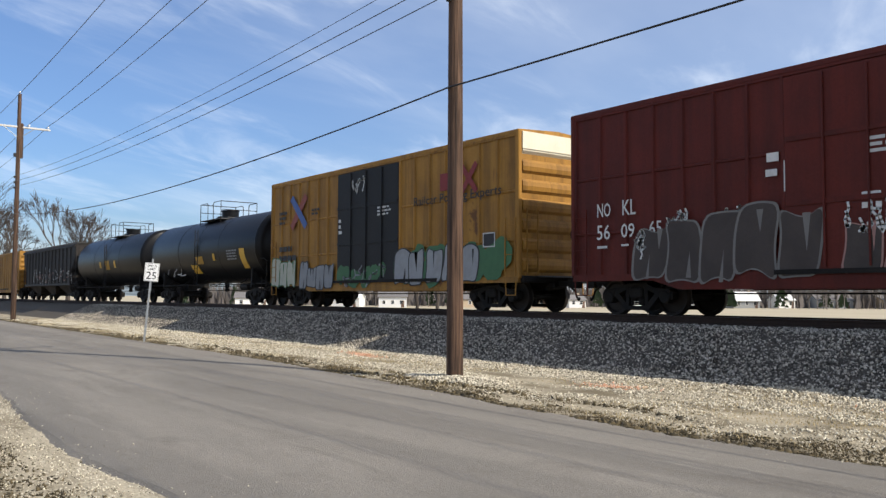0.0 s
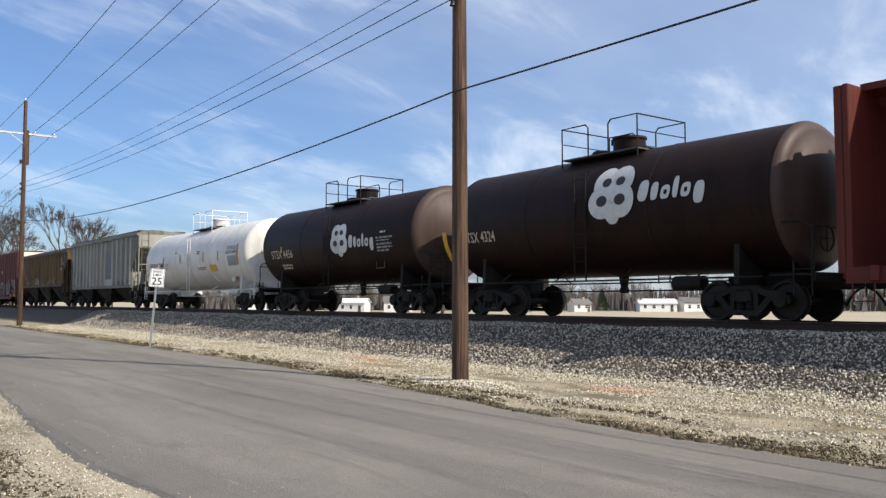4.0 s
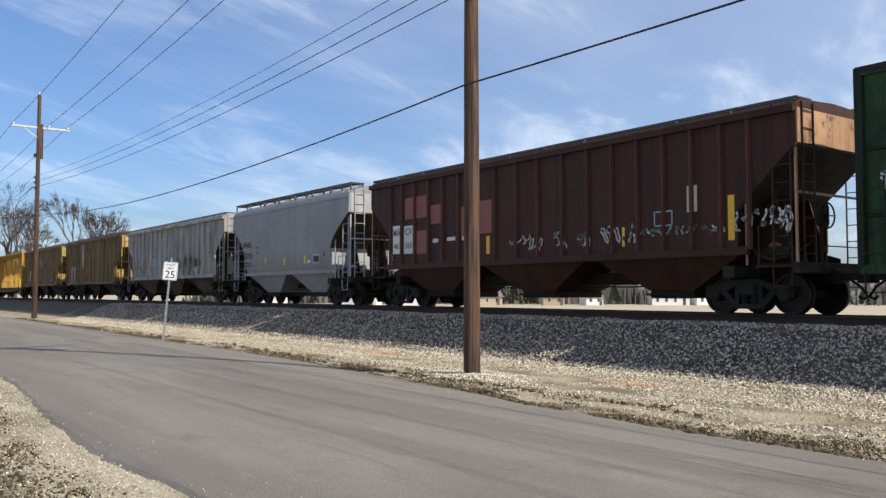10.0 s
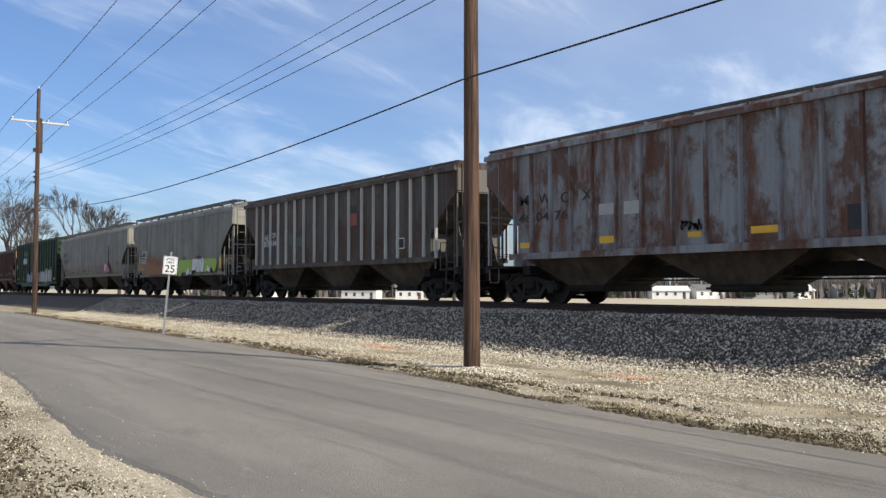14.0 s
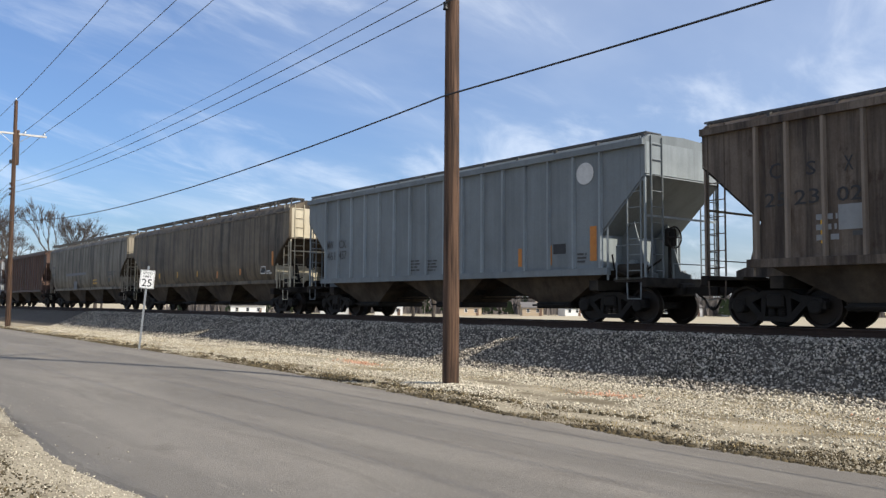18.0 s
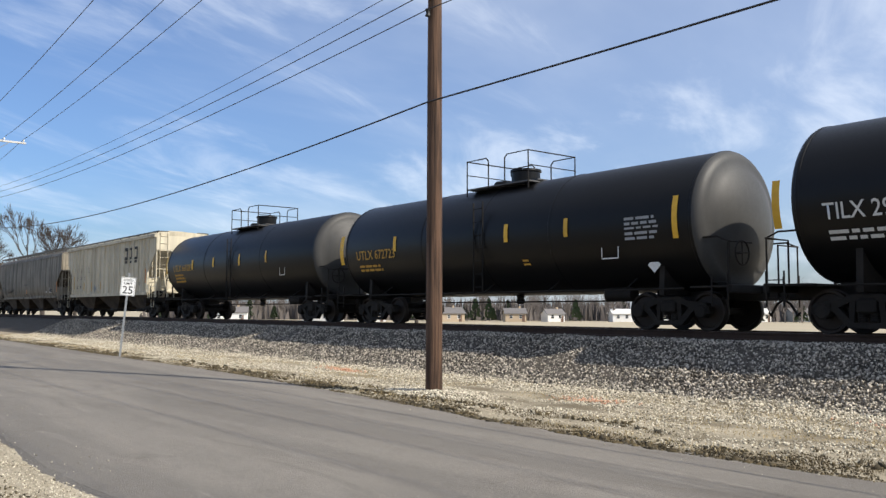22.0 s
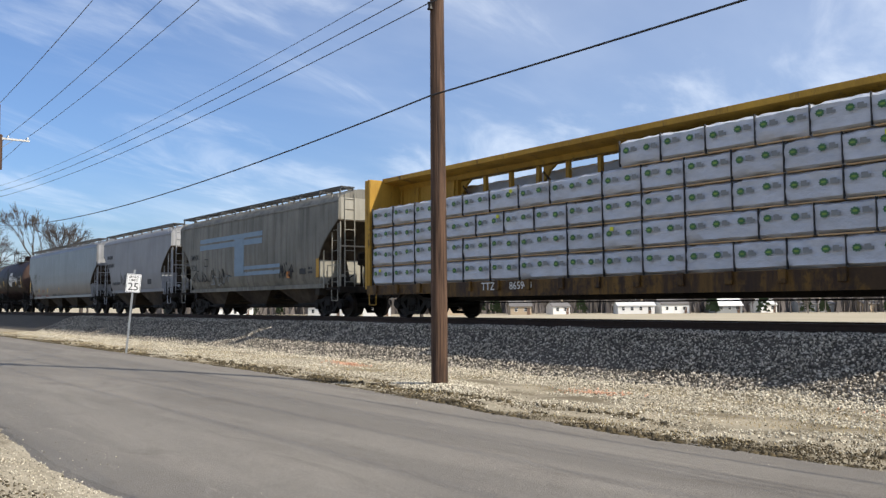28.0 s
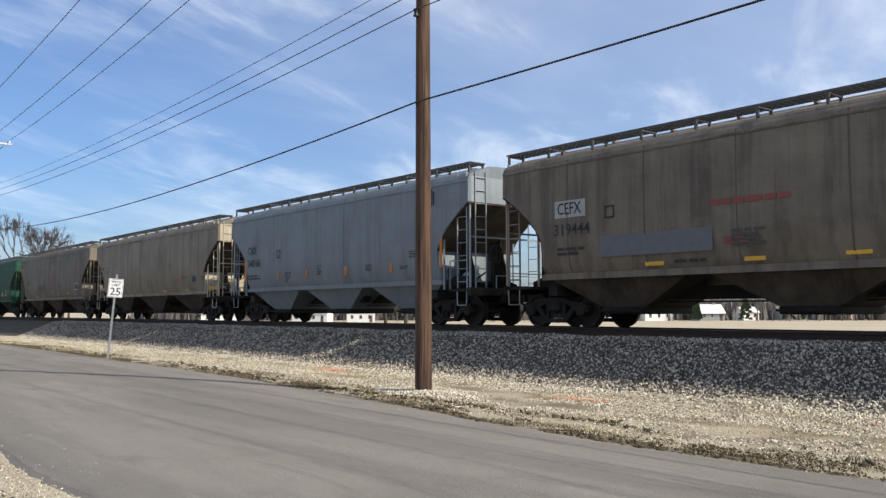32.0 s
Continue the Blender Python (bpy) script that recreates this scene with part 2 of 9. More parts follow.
M_WHEEL = mat("wheel_steel", (0.026, 0.019, 0.015), (0.009, 0.0075, 0.0065), rough=0.6, metal=0.3, scale=4, amount=0.5, bump=0.1)
M_GRATE = mat("galvanised_grating", (0.10, 0.10, 0.10), (0.05, 0.047, 0.043), rough=0.6, metal=0.4, scale=6, amount=0.4)
M_WHITE = mat("white_lettering", (0.62, 0.62, 0.60), (0.42, 0.42, 0.40), rough=0.6, scale=9, amount=0.4, bump=0)
M_BLACK = mat("black_lettering", (0.02, 0.02, 0.022), (0.04, 0.04, 0.04), rough=0.6, scale=9, amount=0.3, bump=0)
M_YELLOW = mat("yellow_reflective_tape", (0.66, 0.38, 0.03), (0.42, 0.24, 0.02), rough=0.4, scale=9, amount=0.3, bump=0)
M_ORANGE = mat("orange_faded_tape", (0.50, 0.19, 0.03), (0.32, 0.11, 0.02), rough=0.5, scale=9, amount=0.4, bump=0)
M_RED_INK = mat("red_lettering", (0.24, 0.06, 0.045), (0.16, 0.05, 0.04), rough=0.6, scale=9, amount=0.3, bump=0)
M_BLUE_INK = mat("blue_lettering", (0.06, 0.12, 0.32), (0.08, 0.10, 0.2), rough=0.6, scale=9, amount=0.4, bump=0)
M_GREY_INK = mat("grey_spray", (0.28, 0.29, 0.30), (0.17, 0.175, 0.18), rough=0.6, scale=3, amount=0.5, bump=0)
M_CREAM_INK = mat("pale_spray", (0.40, 0.40, 0.32), (0.25, 0.25, 0.2), rough=0.6, scale=3, amount=0.4, bump=0)
M_GREEN_INK = mat("green_spray", (0.20, 0.32, 0.06), (0.10, 0.18, 0.05), rough=0.6, scale=3, amount=0.5, bump=0)
M_PINK_INK = mat("pink_spray", (0.45, 0.11, 0.19), (0.3, 0.08, 0.13), rough=0.6, scale=3, amount=0.3, bump=0)
M_TEAL_INK = mat("blue_spray", (0.22, 0.42, 0.55), (0.15, 0.28, 0.4), rough=0.6, scale=3, amount=0.4, bump=0)
M_ORANGE_INK = mat("orange_spray", (0.62, 0.25, 0.06), (0.4, 0.16, 0.05), rough=0.6, scale=3, amount=0.4, bump=0)
def ink(name, base, amount=0.4, scale=4.0):
    return mat(name, base, tuple(c * 0.68 for c in base), rough=0.6, scale=scale, amount=amount, bump=0, per=0.03)


M_MAROON_INK, M_DARKGREEN_INK, M_DARK_INK = ink("maroon_lettering", (0.22, 0.03, 0.03)), ink("dark_green_spray", (0.05, 0.14, 0.06)), ink("sooty_spray", (0.035, 0.03, 0.03))
M_CHARCOAL, M_SLATE, M_PALEPATCH = ink("charcoal_lettering", (0.06, 0.06, 0.06)), ink("slate_patch", (0.13, 0.135, 0.145)), ink("pale_patch", (0.36, 0.36, 0.35))
M_OCHRE_TAPE, M_CREAMWHITE, M_BROWN_INK = ink("ochre_tape", (0.48, 0.27, 0.04)), ink("cream_lettering", (0.55, 0.48, 0.36)), ink("brown_stencil", (0.14, 0.06, 0.04))
M_GREYPATCH, M_PINK_FADE, M_MINT_INK = ink("grey_patch", (0.22, 0.23, 0.235)), ink("faded_pink_patch", (0.24, 0.085, 0.065)), ink("mint_patch", (0.10, 0.16, 0.11))
M_ICE_INK, M_LIME_INK, M_TEALPATCH = ink("icy_spray", (0.20, 0.25, 0.30)), ink("lime_spray", (0.28, 0.42, 0.07)), ink("dull_teal_patch", (0.055, 0.078, 0.062))
M_ORANGE_FADE, M_OLIVE_INK, M_TEALBLUE = ink("faded_orange_spray", (0.24, 0.095, 0.03), 0.7), ink("olive_spray", (0.115, 0.15, 0.045), 0.6), ink("teal_spray", (0.02, 0.20, 0.24))
M_DUSTLINE = ink("dull_pale_spray", (0.19, 0.18, 0.165), 0.6, 2.0)
M_DUST_INK = ink("dusty_grey_spray", (0.060, 0.046, 0.040), 0.9, 1.6)
M_BLUE_FADE, M_RED_FADE = ink("faded_blue_band", (0.20, 0.28, 0.36)), ink("faded_red_spray", (0.36, 0.20, 0.17))
M_WOODPACK = mat("plywood_packs", (0.52, 0.36, 0.20), (0.38, 0.25, 0.13), rough=0.8, scale=5, amount=0.5)
M_WRAP = mat("white_lumber_wrap", (0.50, 0.52, 0.57), (0.35, 0.37, 0.42), rough=0.4, scale=3, amount=0.5, bump=0.9, fine=7, stretch=(1.0, 1.0, 2.2), per=0.05)

C_YELLOW = paint("yellow_boxcar_paint", (0.62, 0.31, 0.05), dark=(0.30, 0.14, 0.03), dim=0.62, rust=0.2, streak=0.45)
C_RED = paint("brick_red_paint", (0.23, 0.026, 0.012), dark=(0.11, 0.015, 0.009), streak=0.3)
C_OLIVE = paint("weathered_ochre_paint", (0.20, 0.11, 0.030), dark=(0.065, 0.036, 0.015), rust=0.6, rust_color=(0.07, 0.032, 0.016), streak=0.6)
C_OCHRE_RIB = paint("ochre_rib_paint", (0.52, 0.33, 0.10), dark=(0.24, 0.14, 0.045), streak=0.45, rust=0.45, rust_color=(0.06, 0.03, 0.015), patch=1.3)
C_GREY = paint("light_grey_paint", (0.475, 0.455, 0.385), dark=(0.22, 0.21, 0.175), streak=0.55, dust=0.08)
C_GREY_RIB = paint("pale_rib_paint", (0.60, 0.59, 0.53), dark=(0.42, 0.40, 0.35), dim=0.8, streak=0.25)
C_PALE = paint("clean_pale_grey_paint", (0.50, 0.51, 0.53), dark=(0.38, 0.38, 0.39), dim=0.56, streak=0.12)
C_WHITE = paint("white_tank_paint", (0.82, 0.80, 0.75), dark=(0.66, 0.62, 0.55), dim=0.85, streak=0.15, rough=0.4)
# rusty hopper-end paints, yellow and tan, brightened to carry the sunlight in their colour
C_ENDYEL = paint("sunlit_chipped_yellow_paint", (0.60, 0.43, 0.14), dark=(0.36, 0.23, 0.07), dim=0.9, rust=0.42, rust_color=(0.10, 0.05, 0.025), patch=1.6, streak=0.3)
C_TANEND = paint("sunlit_tan_paint", (0.50, 0.31, 0.17), dark=(0.25, 0.12, 0.06), dim=1.0, rust=0.5, rust_color=(0.09, 0.035, 0.02), patch=1.5, streak=0.4)
C_CAP = paint("cream_white_paint", (0.80, 0.74, 0.58), dark=(0.6, 0.52, 0.38), dim=1.0, streak=0.1, rust=0.1)
C_CREAM = paint("cream_paint", (0.62, 0.56, 0.42), dark=(0.42, 0.36, 0.26), dim=0.95, streak=0.4, dust=0.1)
C_BROWN = paint("brown_hopper_paint", (0.115, 0.036, 0.018), dark=(0.06, 0.022, 0.014), streak=0.6, rust=0.42, rust_color=(0.032, 0.013, 0.008), patch=0.6)
C_BLACKTANK = paint("black_tank_paint", (0.004, 0.004, 0.0045), dark=(0.008, 0.0072, 0.0065), dim=1.0, streak=0.15, rough=0.36, spec=0.22)
# lighter black and brown for tank heads, with the sun's brightening mixed in
C_HEADSUN = paint("sunlit_black_tank_head", (0.062, 0.062, 0.060), dark=(0.04, 0.038, 0.036), dim=1.0, streak=0.15, rough=0.5, spec=0.25)
C_BROWNHEAD = paint("sunlit_brown_tank_head", (0.078, 0.050, 0.041), dark=(0.05, 0.030, 0.024), dim=1.0, streak=0.2, rough=0.5, spec=0.2)
C_BROWNTANK = paint("dark_brown_tank_paint", (0.042, 0.016, 0.012), dark=(0.020, 0.010, 0.009), streak=0.4, rough=0.5, spec=0.15)
C_GREENPOST = paint("sooty_and_shaded_green_paint", (0.020, 0.050, 0.020), dark=(0.010, 0.016, 0.009), streak=0.6)
C_GREEN = paint("dark_green_paint", (0.052, 0.160, 0.050), dark=(0.010, 0.022, 0.009), amount=0.75, scale=1.1, streak=0.75, rust=0.12, rough=0.6)
C_GREENHOP = paint("bright_green_paint", (0.008, 0.125, 0.056), dark=(0.006, 0.068, 0.034), streak=0.25, rust=0.08)
C_CBYELLOW = paint("chipped_yellow_paint", (0.62, 0.36, 0.05), dark=(0.34, 0.18, 0.03), dim=0.8, rust=0.38, rust_color=(0.08, 0.045, 0.02), patch=1.6, streak=0.25)
C_CBRUST = paint("rusty_ochre_paint", (0.34, 0.18, 0.032), dark=(0.10, 0.05, 0.018), rust=0.72, rust_color=(0.030, 0.016, 0.010), patch=1.7, streak=0.5)
C_CBRED = paint("faded_red_paint", (0.27, 0.045, 0.028), dark=(0.15, 0.03, 0.02), streak=0.3, rust=0.15)
C_HOPYEL = paint("rusted_yellow_paint", (0.40, 0.225, 0.060), dark=(0.14, 0.072, 0.026), rust=0.66, rust_color=(0.042, 0.021, 0.012), patch=0.85, streak=0.6)
C_STAINED = paint("stained_white_paint", (0.46, 0.46, 0.45), dark=(0.26, 0.22, 0.18), dim=0.80, rust=0.42, rust_color=(0.13, 0.062, 0.035), patch=0.6, streak=0.6)
C_PINKTAN = paint("faded_pinkish_tan_paint", (0.33, 0.265, 0.205), dark=(0.09, 0.052, 0.032), rust=0.45, rust_color=(0.042, 0.022, 0.012), patch=0.7, streak=0.85)
C_WHITERUST = paint("rust_stained_white_paint", (0.44, 0.48, 0.51), dark=(0.33, 0.33, 0.33), dim=0.56, rust=0.72, rust_color=(0.105, 0.036, 0.013), patch=0.6, streak=0.35)
C_GREYRUST = paint("rust_streaked_grey_paint", (0.21, 0.195, 0.165), dark=(0.085, 0.07, 0.055), rust=0.66, rust_color=(0.060, 0.024, 0.013), patch=0.6, streak=0.75)
C_PINKBROWN = paint("faded_maroon_paint", (0.20, 0.115, 0.085), dark=(0.07, 0.04, 0.03), rust=0.3, rust_color=(0.10, 0.045, 0.03), streak=0.6)
C_WEATHER = paint("soot_streaked_tan_paint", (0.32, 0.25, 0.165), dark=(0.085, 0.060, 0.038), streak=0.95, dust=0.1)
C_TAN = paint("dusty_tan_grey_paint", (0.39, 0.325, 0.245), dark=(0.19, 0.155, 0.12), streak=0.5, dust=0.2)
C_TAUPE = paint("streaked_taupe_paint", (0.41, 0.36, 0.275), dark=(0.13, 0.105, 0.075), dim=0.53, streak=0.95)
C_BEIGE = paint("dusty_beige_paint", (0.46, 0.395, 0.295), dark=(0.21, 0.17, 0.125), dim=0.53, streak=0.42, rust=0.28, rust_color=(0.075, 0.045, 0.028), patch=0.45)
C_BLUEGREY = paint("blue_grey_paint", (0.38, 0.43, 0.45), dark=(0.28, 0.31, 0.32), streak=0.2)
C_ICE = paint("pale_blue_paint", (0.42, 0.48, 0.52), dark=(0.33, 0.37, 0.40), streak=0.25)
C_ALU = paint("bare_aluminium", (0.50, 0.51, 0.53), dark=(0.36, 0.37, 0.39), metal=0.5, rough=0.38, streak=0.2)
C_DARKHOP = paint("sooty_brown_paint", (0.035, 0.026, 0.022), dark=(0.018, 0.014, 0.012), streak=0.4)

# ---- lettering: built-in font turned into flat meshes, made once ----
WORDS = {}
LETTERING = """02|04|08|09|100038|11107|15|184|21|23|25|26|26966|291339|302|30405|312094|319444|322218|328|363|37|457|46|461|463|481049|540166|56|642504|65|650100|67|68|76|810|865940|86802|97325|AE|
BRIX|C|CAIX|CEFX|CRDX|CS|CX|ETHYLENE OXIDE|GATX 225047|HMBX|INHALATION HAZARD|KL|M|MW|MWCX|NAHX|NO|OX|QX|Railcar Pooling Experts|S|SMNX|STSX 4242|STSX 4324|STSX 4456|TF|TFOX|TILX|TILX 292996|TTZX|USLX|UTLX 669285|UTLX 672723|UTLX 682595|UTLX 902349|W|X|XT|P|G|A|N|SPEED|LIMIT""".replace("\n", "").split("|")


def make_words():
    made = []
    for w in dict.fromkeys(LETTERING):
        cu = bpy.data.curves.new("word", "FONT")
        cu.body, cu.size, cu.resolution_u, cu.offset = w, 1.0, 2, 0.007
        ob = new("word", cu)
        made.append((w, ob, cu))
    bpy.context.view_layer.update()
    dg = bpy.context.evaluated_depsgraph_get()
    for w, ob, cu in made:
        me = bpy.data.meshes.new_from_object(ob.evaluated_get(dg))
        co = np.empty(len(me.vertices) * 3)
        me.vertices.foreach_get("co", co)
        co = co.reshape(-1, 3)
        lo, hi = co.min(0), co.max(0)
        flat = np.stack([(co[:, 0] - lo[0]) / (hi[1] - lo[1]), 0 * co[:, 0], (co[:, 1] - lo[1]) / (hi[1] - lo[1])], 1)
        me.vertices.foreach_set("co", flat.ravel())
        WORDS[w] = (me, (hi[0] - lo[0]) / (hi[1] - lo[1]))
    for w, ob, cu in made:
        bpy.data.objects.remove(ob)
        bpy.data.curves.remove(cu)


make_words()
TINTED = {}


SKIN = {}


def skin(car, z, proud=0.012):
    """Depth of a car's near side at height z."""
    return -SKIN[car](z) - proud if car in SKIN else -SIDE - proud


def letter(car, word, x, z, h, material=None, y=None, width=None, name="lettering", lean=0.0, turn=0.0):
    """A word h high whose lower left corner is at x, z on the near side; width squeezes it."""
    material = material or M_BLACK
    me, asp = WORDS[word]
    key = (word, material.name)
    if key not in TINTED:
        cp = me.copy()
        cp.materials.clear()
        cp.materials.append(material)
        TINTED[key] = cp
    k = (width / asp) if width else h
    y = skin(car, z + h / 2, 0.016) if y is None else y
    m = Matrix.Translation((x, y, z)) @ Matrix.Rotation(radians(turn), 4, "Z") @ Matrix.Rotation(lean, 4, "X") @ Matrix.Diagonal((k, 1, h, 1))
    return part(name, TINTED[key], material, car, at=m)


def bars(car, x, z, w, h, rows, material, y=None, name="small_print", seed=0):
    """Unreadable small print as plain bars."""
    rg = random.Random(seed + int(x * 100) + int(z * 1000))
    g = Geo()
    y = skin(car, z + h / 2, 0.016) if y is None else y
    step = h / rows
    for i in range(rows):
        zz, xx = z + h - (i + 1) * step, x
        end = x + w * rg.uniform(0.7, 1.0)
        while xx < end - 0.04:
            ln = min(rg.uniform(0.12, 0.4), end - xx)
            g.add([(xx, y, zz), (xx + ln, y, zz), (xx + ln, y, zz + step * 0.55), (xx, y, zz + step * 0.55)], [(0, 1, 2, 3)])
            xx += ln + 0.06
    return part(name, g, material, car)


def plate(car, x0, x1, z0, z1, material, y=None, name="panel", label=""):
    y = skin(car, (z0 + z1) / 2, 0.004) if y is None else y
    return part(name, Geo().box(x0, x1, y - 0.004, y, z0, z1), material, car, label)


STROKES = ([(0.1, 0.0), (0.3, 1.0), (0.5, 0.45), (0.75, 1.0), (0.9, 0.05)], [(0.85, 0.85), (0.4, 1.0), (0.1, 0.55), (0.35, 0.05), (0.9, 0.2), (0.85, 0.5), (0.5, 0.5)], [(0.15, 0.0), (0.15, 1.0), (0.85, 0.85), (0.8, 0.5), (0.2, 0.45), (0.9, 0.0)],
           [(0.9, 0.9), (0.2, 0.95), (0.2, 0.5), (0.7, 0.5), (0.2, 0.45), (0.15, 0.05), (0.95, 0.1)], [(0.1, 0.95), (0.5, 0.9), (0.95, 1.0), (0.5, 0.95), (0.5, 0.0)], [(0.15, 1.0), (0.2, 0.1), (0.6, 0.0), (0.85, 0.2), (0.85, 1.0)],
           [(0.85, 0.9), (0.35, 1.0), (0.2, 0.65), (0.75, 0.45), (0.8, 0.1), (0.15, 0.05)], [(0.05, 0.0), (0.5, 1.0), (0.95, 0.0), (0.75, 0.4), (0.25, 0.4)])


def soft_poly(pts, rounds=2):
    """Corners cut away twice."""
    for _ in range(rounds):
        pts = [((a[0] * (1 - u) + b[0] * u), (a[1] * (1 - u) + b[1] * u)) for a, b in zip(pts, pts[1:] + pts[:1]) for u in (0.22, 0.78)]
    return pts


def blocks(car, x, z, w, h, n, fill, line, seed, edge=0.05, lean=0.12, label="", slits=2):
    """Crowded sprayed block letters that nobody can read: swollen masses, outlined, with dark slits."""
    rg = random.Random(seed)
    y = skin(car, z + h / 2, 0.024)
    gf, gl, gs = Geo(), Geo(), Geo()
    lw = w / n
    for i in range(n):
        x0, wi = x + i * lw, lw * rg.uniform(0.84, 1.0)
        top, bot, sl = z + h * rg.uniform(0.72, 1.0), z + h * rg.uniform(0.0, 0.12), lean * h * rg.uniform(0.2, 1.3)
        j = lambda k: rg.uniform(-k, k)
        pts = [(x0 + j(0.06) * lw, bot + j(0.05) * h), (x0 + wi * 0.5, bot + rg.uniform(0.0, 0.16) * h), (x0 + wi + j(0.06) * lw, bot + j(0.05) * h), (x0 + wi + sl * 0.5 + j(0.10) * lw, z + h * rg.uniform(0.4, 0.6)),
               (x0 + wi + sl + j(0.08) * lw, top + j(0.05) * h), (x0 + wi * 0.55 + sl, top + rg.uniform(-0.14, 0.10) * h), (x0 + sl + j(0.08) * lw, top + j(0.05) * h), (x0 + sl * 0.5 + j(0.12) * lw, z + h * rg.uniform(0.4, 0.6))]
        pts = soft_poly(pts, 2)
        cx, cz = sum(p[0] for p in pts) / len(pts), sum(p[1] for p in pts) / len(pts)
        big = [(cx + (a - cx) * (1 + 2 * edge / wi), cz + (b - cz) * (1 + 2 * edge / h)) for a, b in pts]
        d = 0.0025 * (i % 4)
        gl.add([(a, y + 0.001 - d, b) for a, b in big], [tuple(range(len(big)))])
        gf.add([(a, y - 0.0002 - d, b) for a, b in pts], [tuple(range(len(pts)))])
        for k in range(rg.randint(1, slits)):
            up = rg.random() < 0.5
            zb, zt = (bot + 0.02 * h, bot + rg.uniform(0.3, 0.5) * h) if up else (top - 0.04 * h, top - rg.uniform(0.3, 0.5) * h)
            xx, ww = x0 + wi * rg.uniform(0.3, 0.75) + (0 if up else sl * 0.9), lw * rg.uniform(0.04, 0.10)
            gs.add([(xx - ww, y - 0.0014 - d, zb), (xx + ww, y - 0.0014 - d, zb), (xx + ww * 0.4 + sl * 0.3 * (1 if up else -1), y - 0.0014 - d, zt)], [(0, 1, 2)])
    p = part("sprayed_lettering", gf, fill, car, label or "sprayed block lettering")
    part("outline", gl, line, p)
    part("letter_slits", gs, line, p)
    return p


def spray_cloud(car, x, z, w, h, material, seed, n=16, label=""):
    """A ragged cloud of paint behind a piece."""
    rg = random.Random(seed)
    y = skin(car, z + h / 2, 0.020)
    g = Geo()
    for i in range(n):
        r = h * rg.uniform(0.20, 0.36)
        cx, cz = x + r + (w - 2 * r) * (i + rg.random()) / n, z + r + (h - 2 * r) * rg.random()
        g.add([(cx + r * rg.uniform(0.85, 1.15) * math.cos(math.pi * k / 8), y + 0.0002 * i, cz + r * rg.uniform(0.85, 1.15) * math.sin(math.pi * k / 8)) for k in range(16)], [tuple(range(16))])
    return part("paint_cloud", g, material, car, label)


def flames(car, x, z, w, h, material, seed, n=14):
    """Tongues of sprayed flame."""
    rg = random.Random(seed)
    y = skin(car, z + h / 2, 0.018)
    g = Geo()
    for i in range(n):
        cx, b = x + w * (i + 0.5) / n, w / n * rg.uniform(0.6, 1.1)
        tip = (cx + rg.uniform(-0.5, 1.2) * b, z + h * rg.uniform(0.55, 1.0))
        g.add([(cx - b, y + 0.0003 * i, z), (cx + b, y + 0.0003 * i, z), (cx + b * 0.5, y + 0.0003 * i, z + (tip[1] - z) * 0.55), (tip[0], y + 0.0003 * i, tip[1]), (cx - b * 0.5, y + 0.0003 * i, z + (tip[1] - z) * 0.45)], [(0, 1, 2, 3, 4)])
    return part("sprayed_flames", g, material, car, "faded orange sprayed flames")


def scrawl(car, x, z, w, h, material, seed, y=None, n=7, lw=0.05):
    """A quick sprayed tag."""
    rg = random.Random(seed)
    g = Geo()
    y = skin(car, z + h / 2, 0.026) if y is None else y
    for i in range(n):
        cx = x + (i + 0.5) * w / n
        pts = [(cx + rg.uniform(-0.7, 0.7) * w / n, z + rg.uniform(0, 1) * h) for _ in range(4)]
        sm = []
        for k in range(3):
            for s in range(4):
                u = s / 4
                sm.append((pts[k][0] * (1 - u) + pts[k + 1][0] * u + 0.05 * h * math.sin(u * 6), pts[k][1] * (1 - u) + pts[k + 1][1] * u))
        g.ribbon(sm, lw, y)
    return part("sprayed_tag", g, material, car)


def ring(car, x, z, w, h, material, lw=0.03, y=None, name="emblem"):
    """A painted rectangular outline."""
    y = skin(car, z + h / 2, 0.02) if y is None else y
    return part(name, Geo().ribbon([(x, z), (x + w, z)], lw, y).ribbon([(x + w, z), (x + w, z + h)], lw, y).ribbon([(x + w, z + h), (x, z + h)], lw, y).ribbon([(x, z + h), (x, z)], lw, y), material, car)


def cross(car, x, z, w, h, one, two):
    y = skin(car, z + h / 2, 0.02)
    part("emblem", Geo().ribbon([(x, z), (x + w, z + h)], w * 0.28, y), one, car)
    part("emblem", Geo().ribbon([(x, z + h), (x + w, z)], w * 0.28, y - 0.003), two, car)


def diamond(car, x, z, w, h, material, y):
    part("placard", Geo().add([(x + w / 2, y, z), (x + w, y, z + h / 2), (x + w / 2, y, z + h), (x, y, z + h / 2)], [(0, 1, 2, 3)]), material, car)


def nested_diamond(car, x, z, w, h, material):
    y = skin(car, z + h / 2, 0.02)
    g = Geo()
    for k in (1.0, 0.45):
        a, b, cx, cz = w / 2 * k, h / 2 * k, x + w / 2, z + h / 2
        g.ribbon([(cx, cz - b), (cx + a, cz), (cx, cz + b), (cx - a, cz), (cx, cz - b)], 0.09, y)
    part("emblem", g, material, car, "white nested diamond emblem")


def disc(car, x, z, w, h, material):
    y = skin(car, z + h / 2, 0.02)
    n = 28
    part("emblem", Geo().add([(x + w / 2 + w / 2 * math.cos(2 * math.pi * i / n), y, z + h / 2 + h / 2 * math.sin(2 * math.pi * i / n)) for i in range(n)], [tuple(range(n))]), material, car, "round painted emblem")


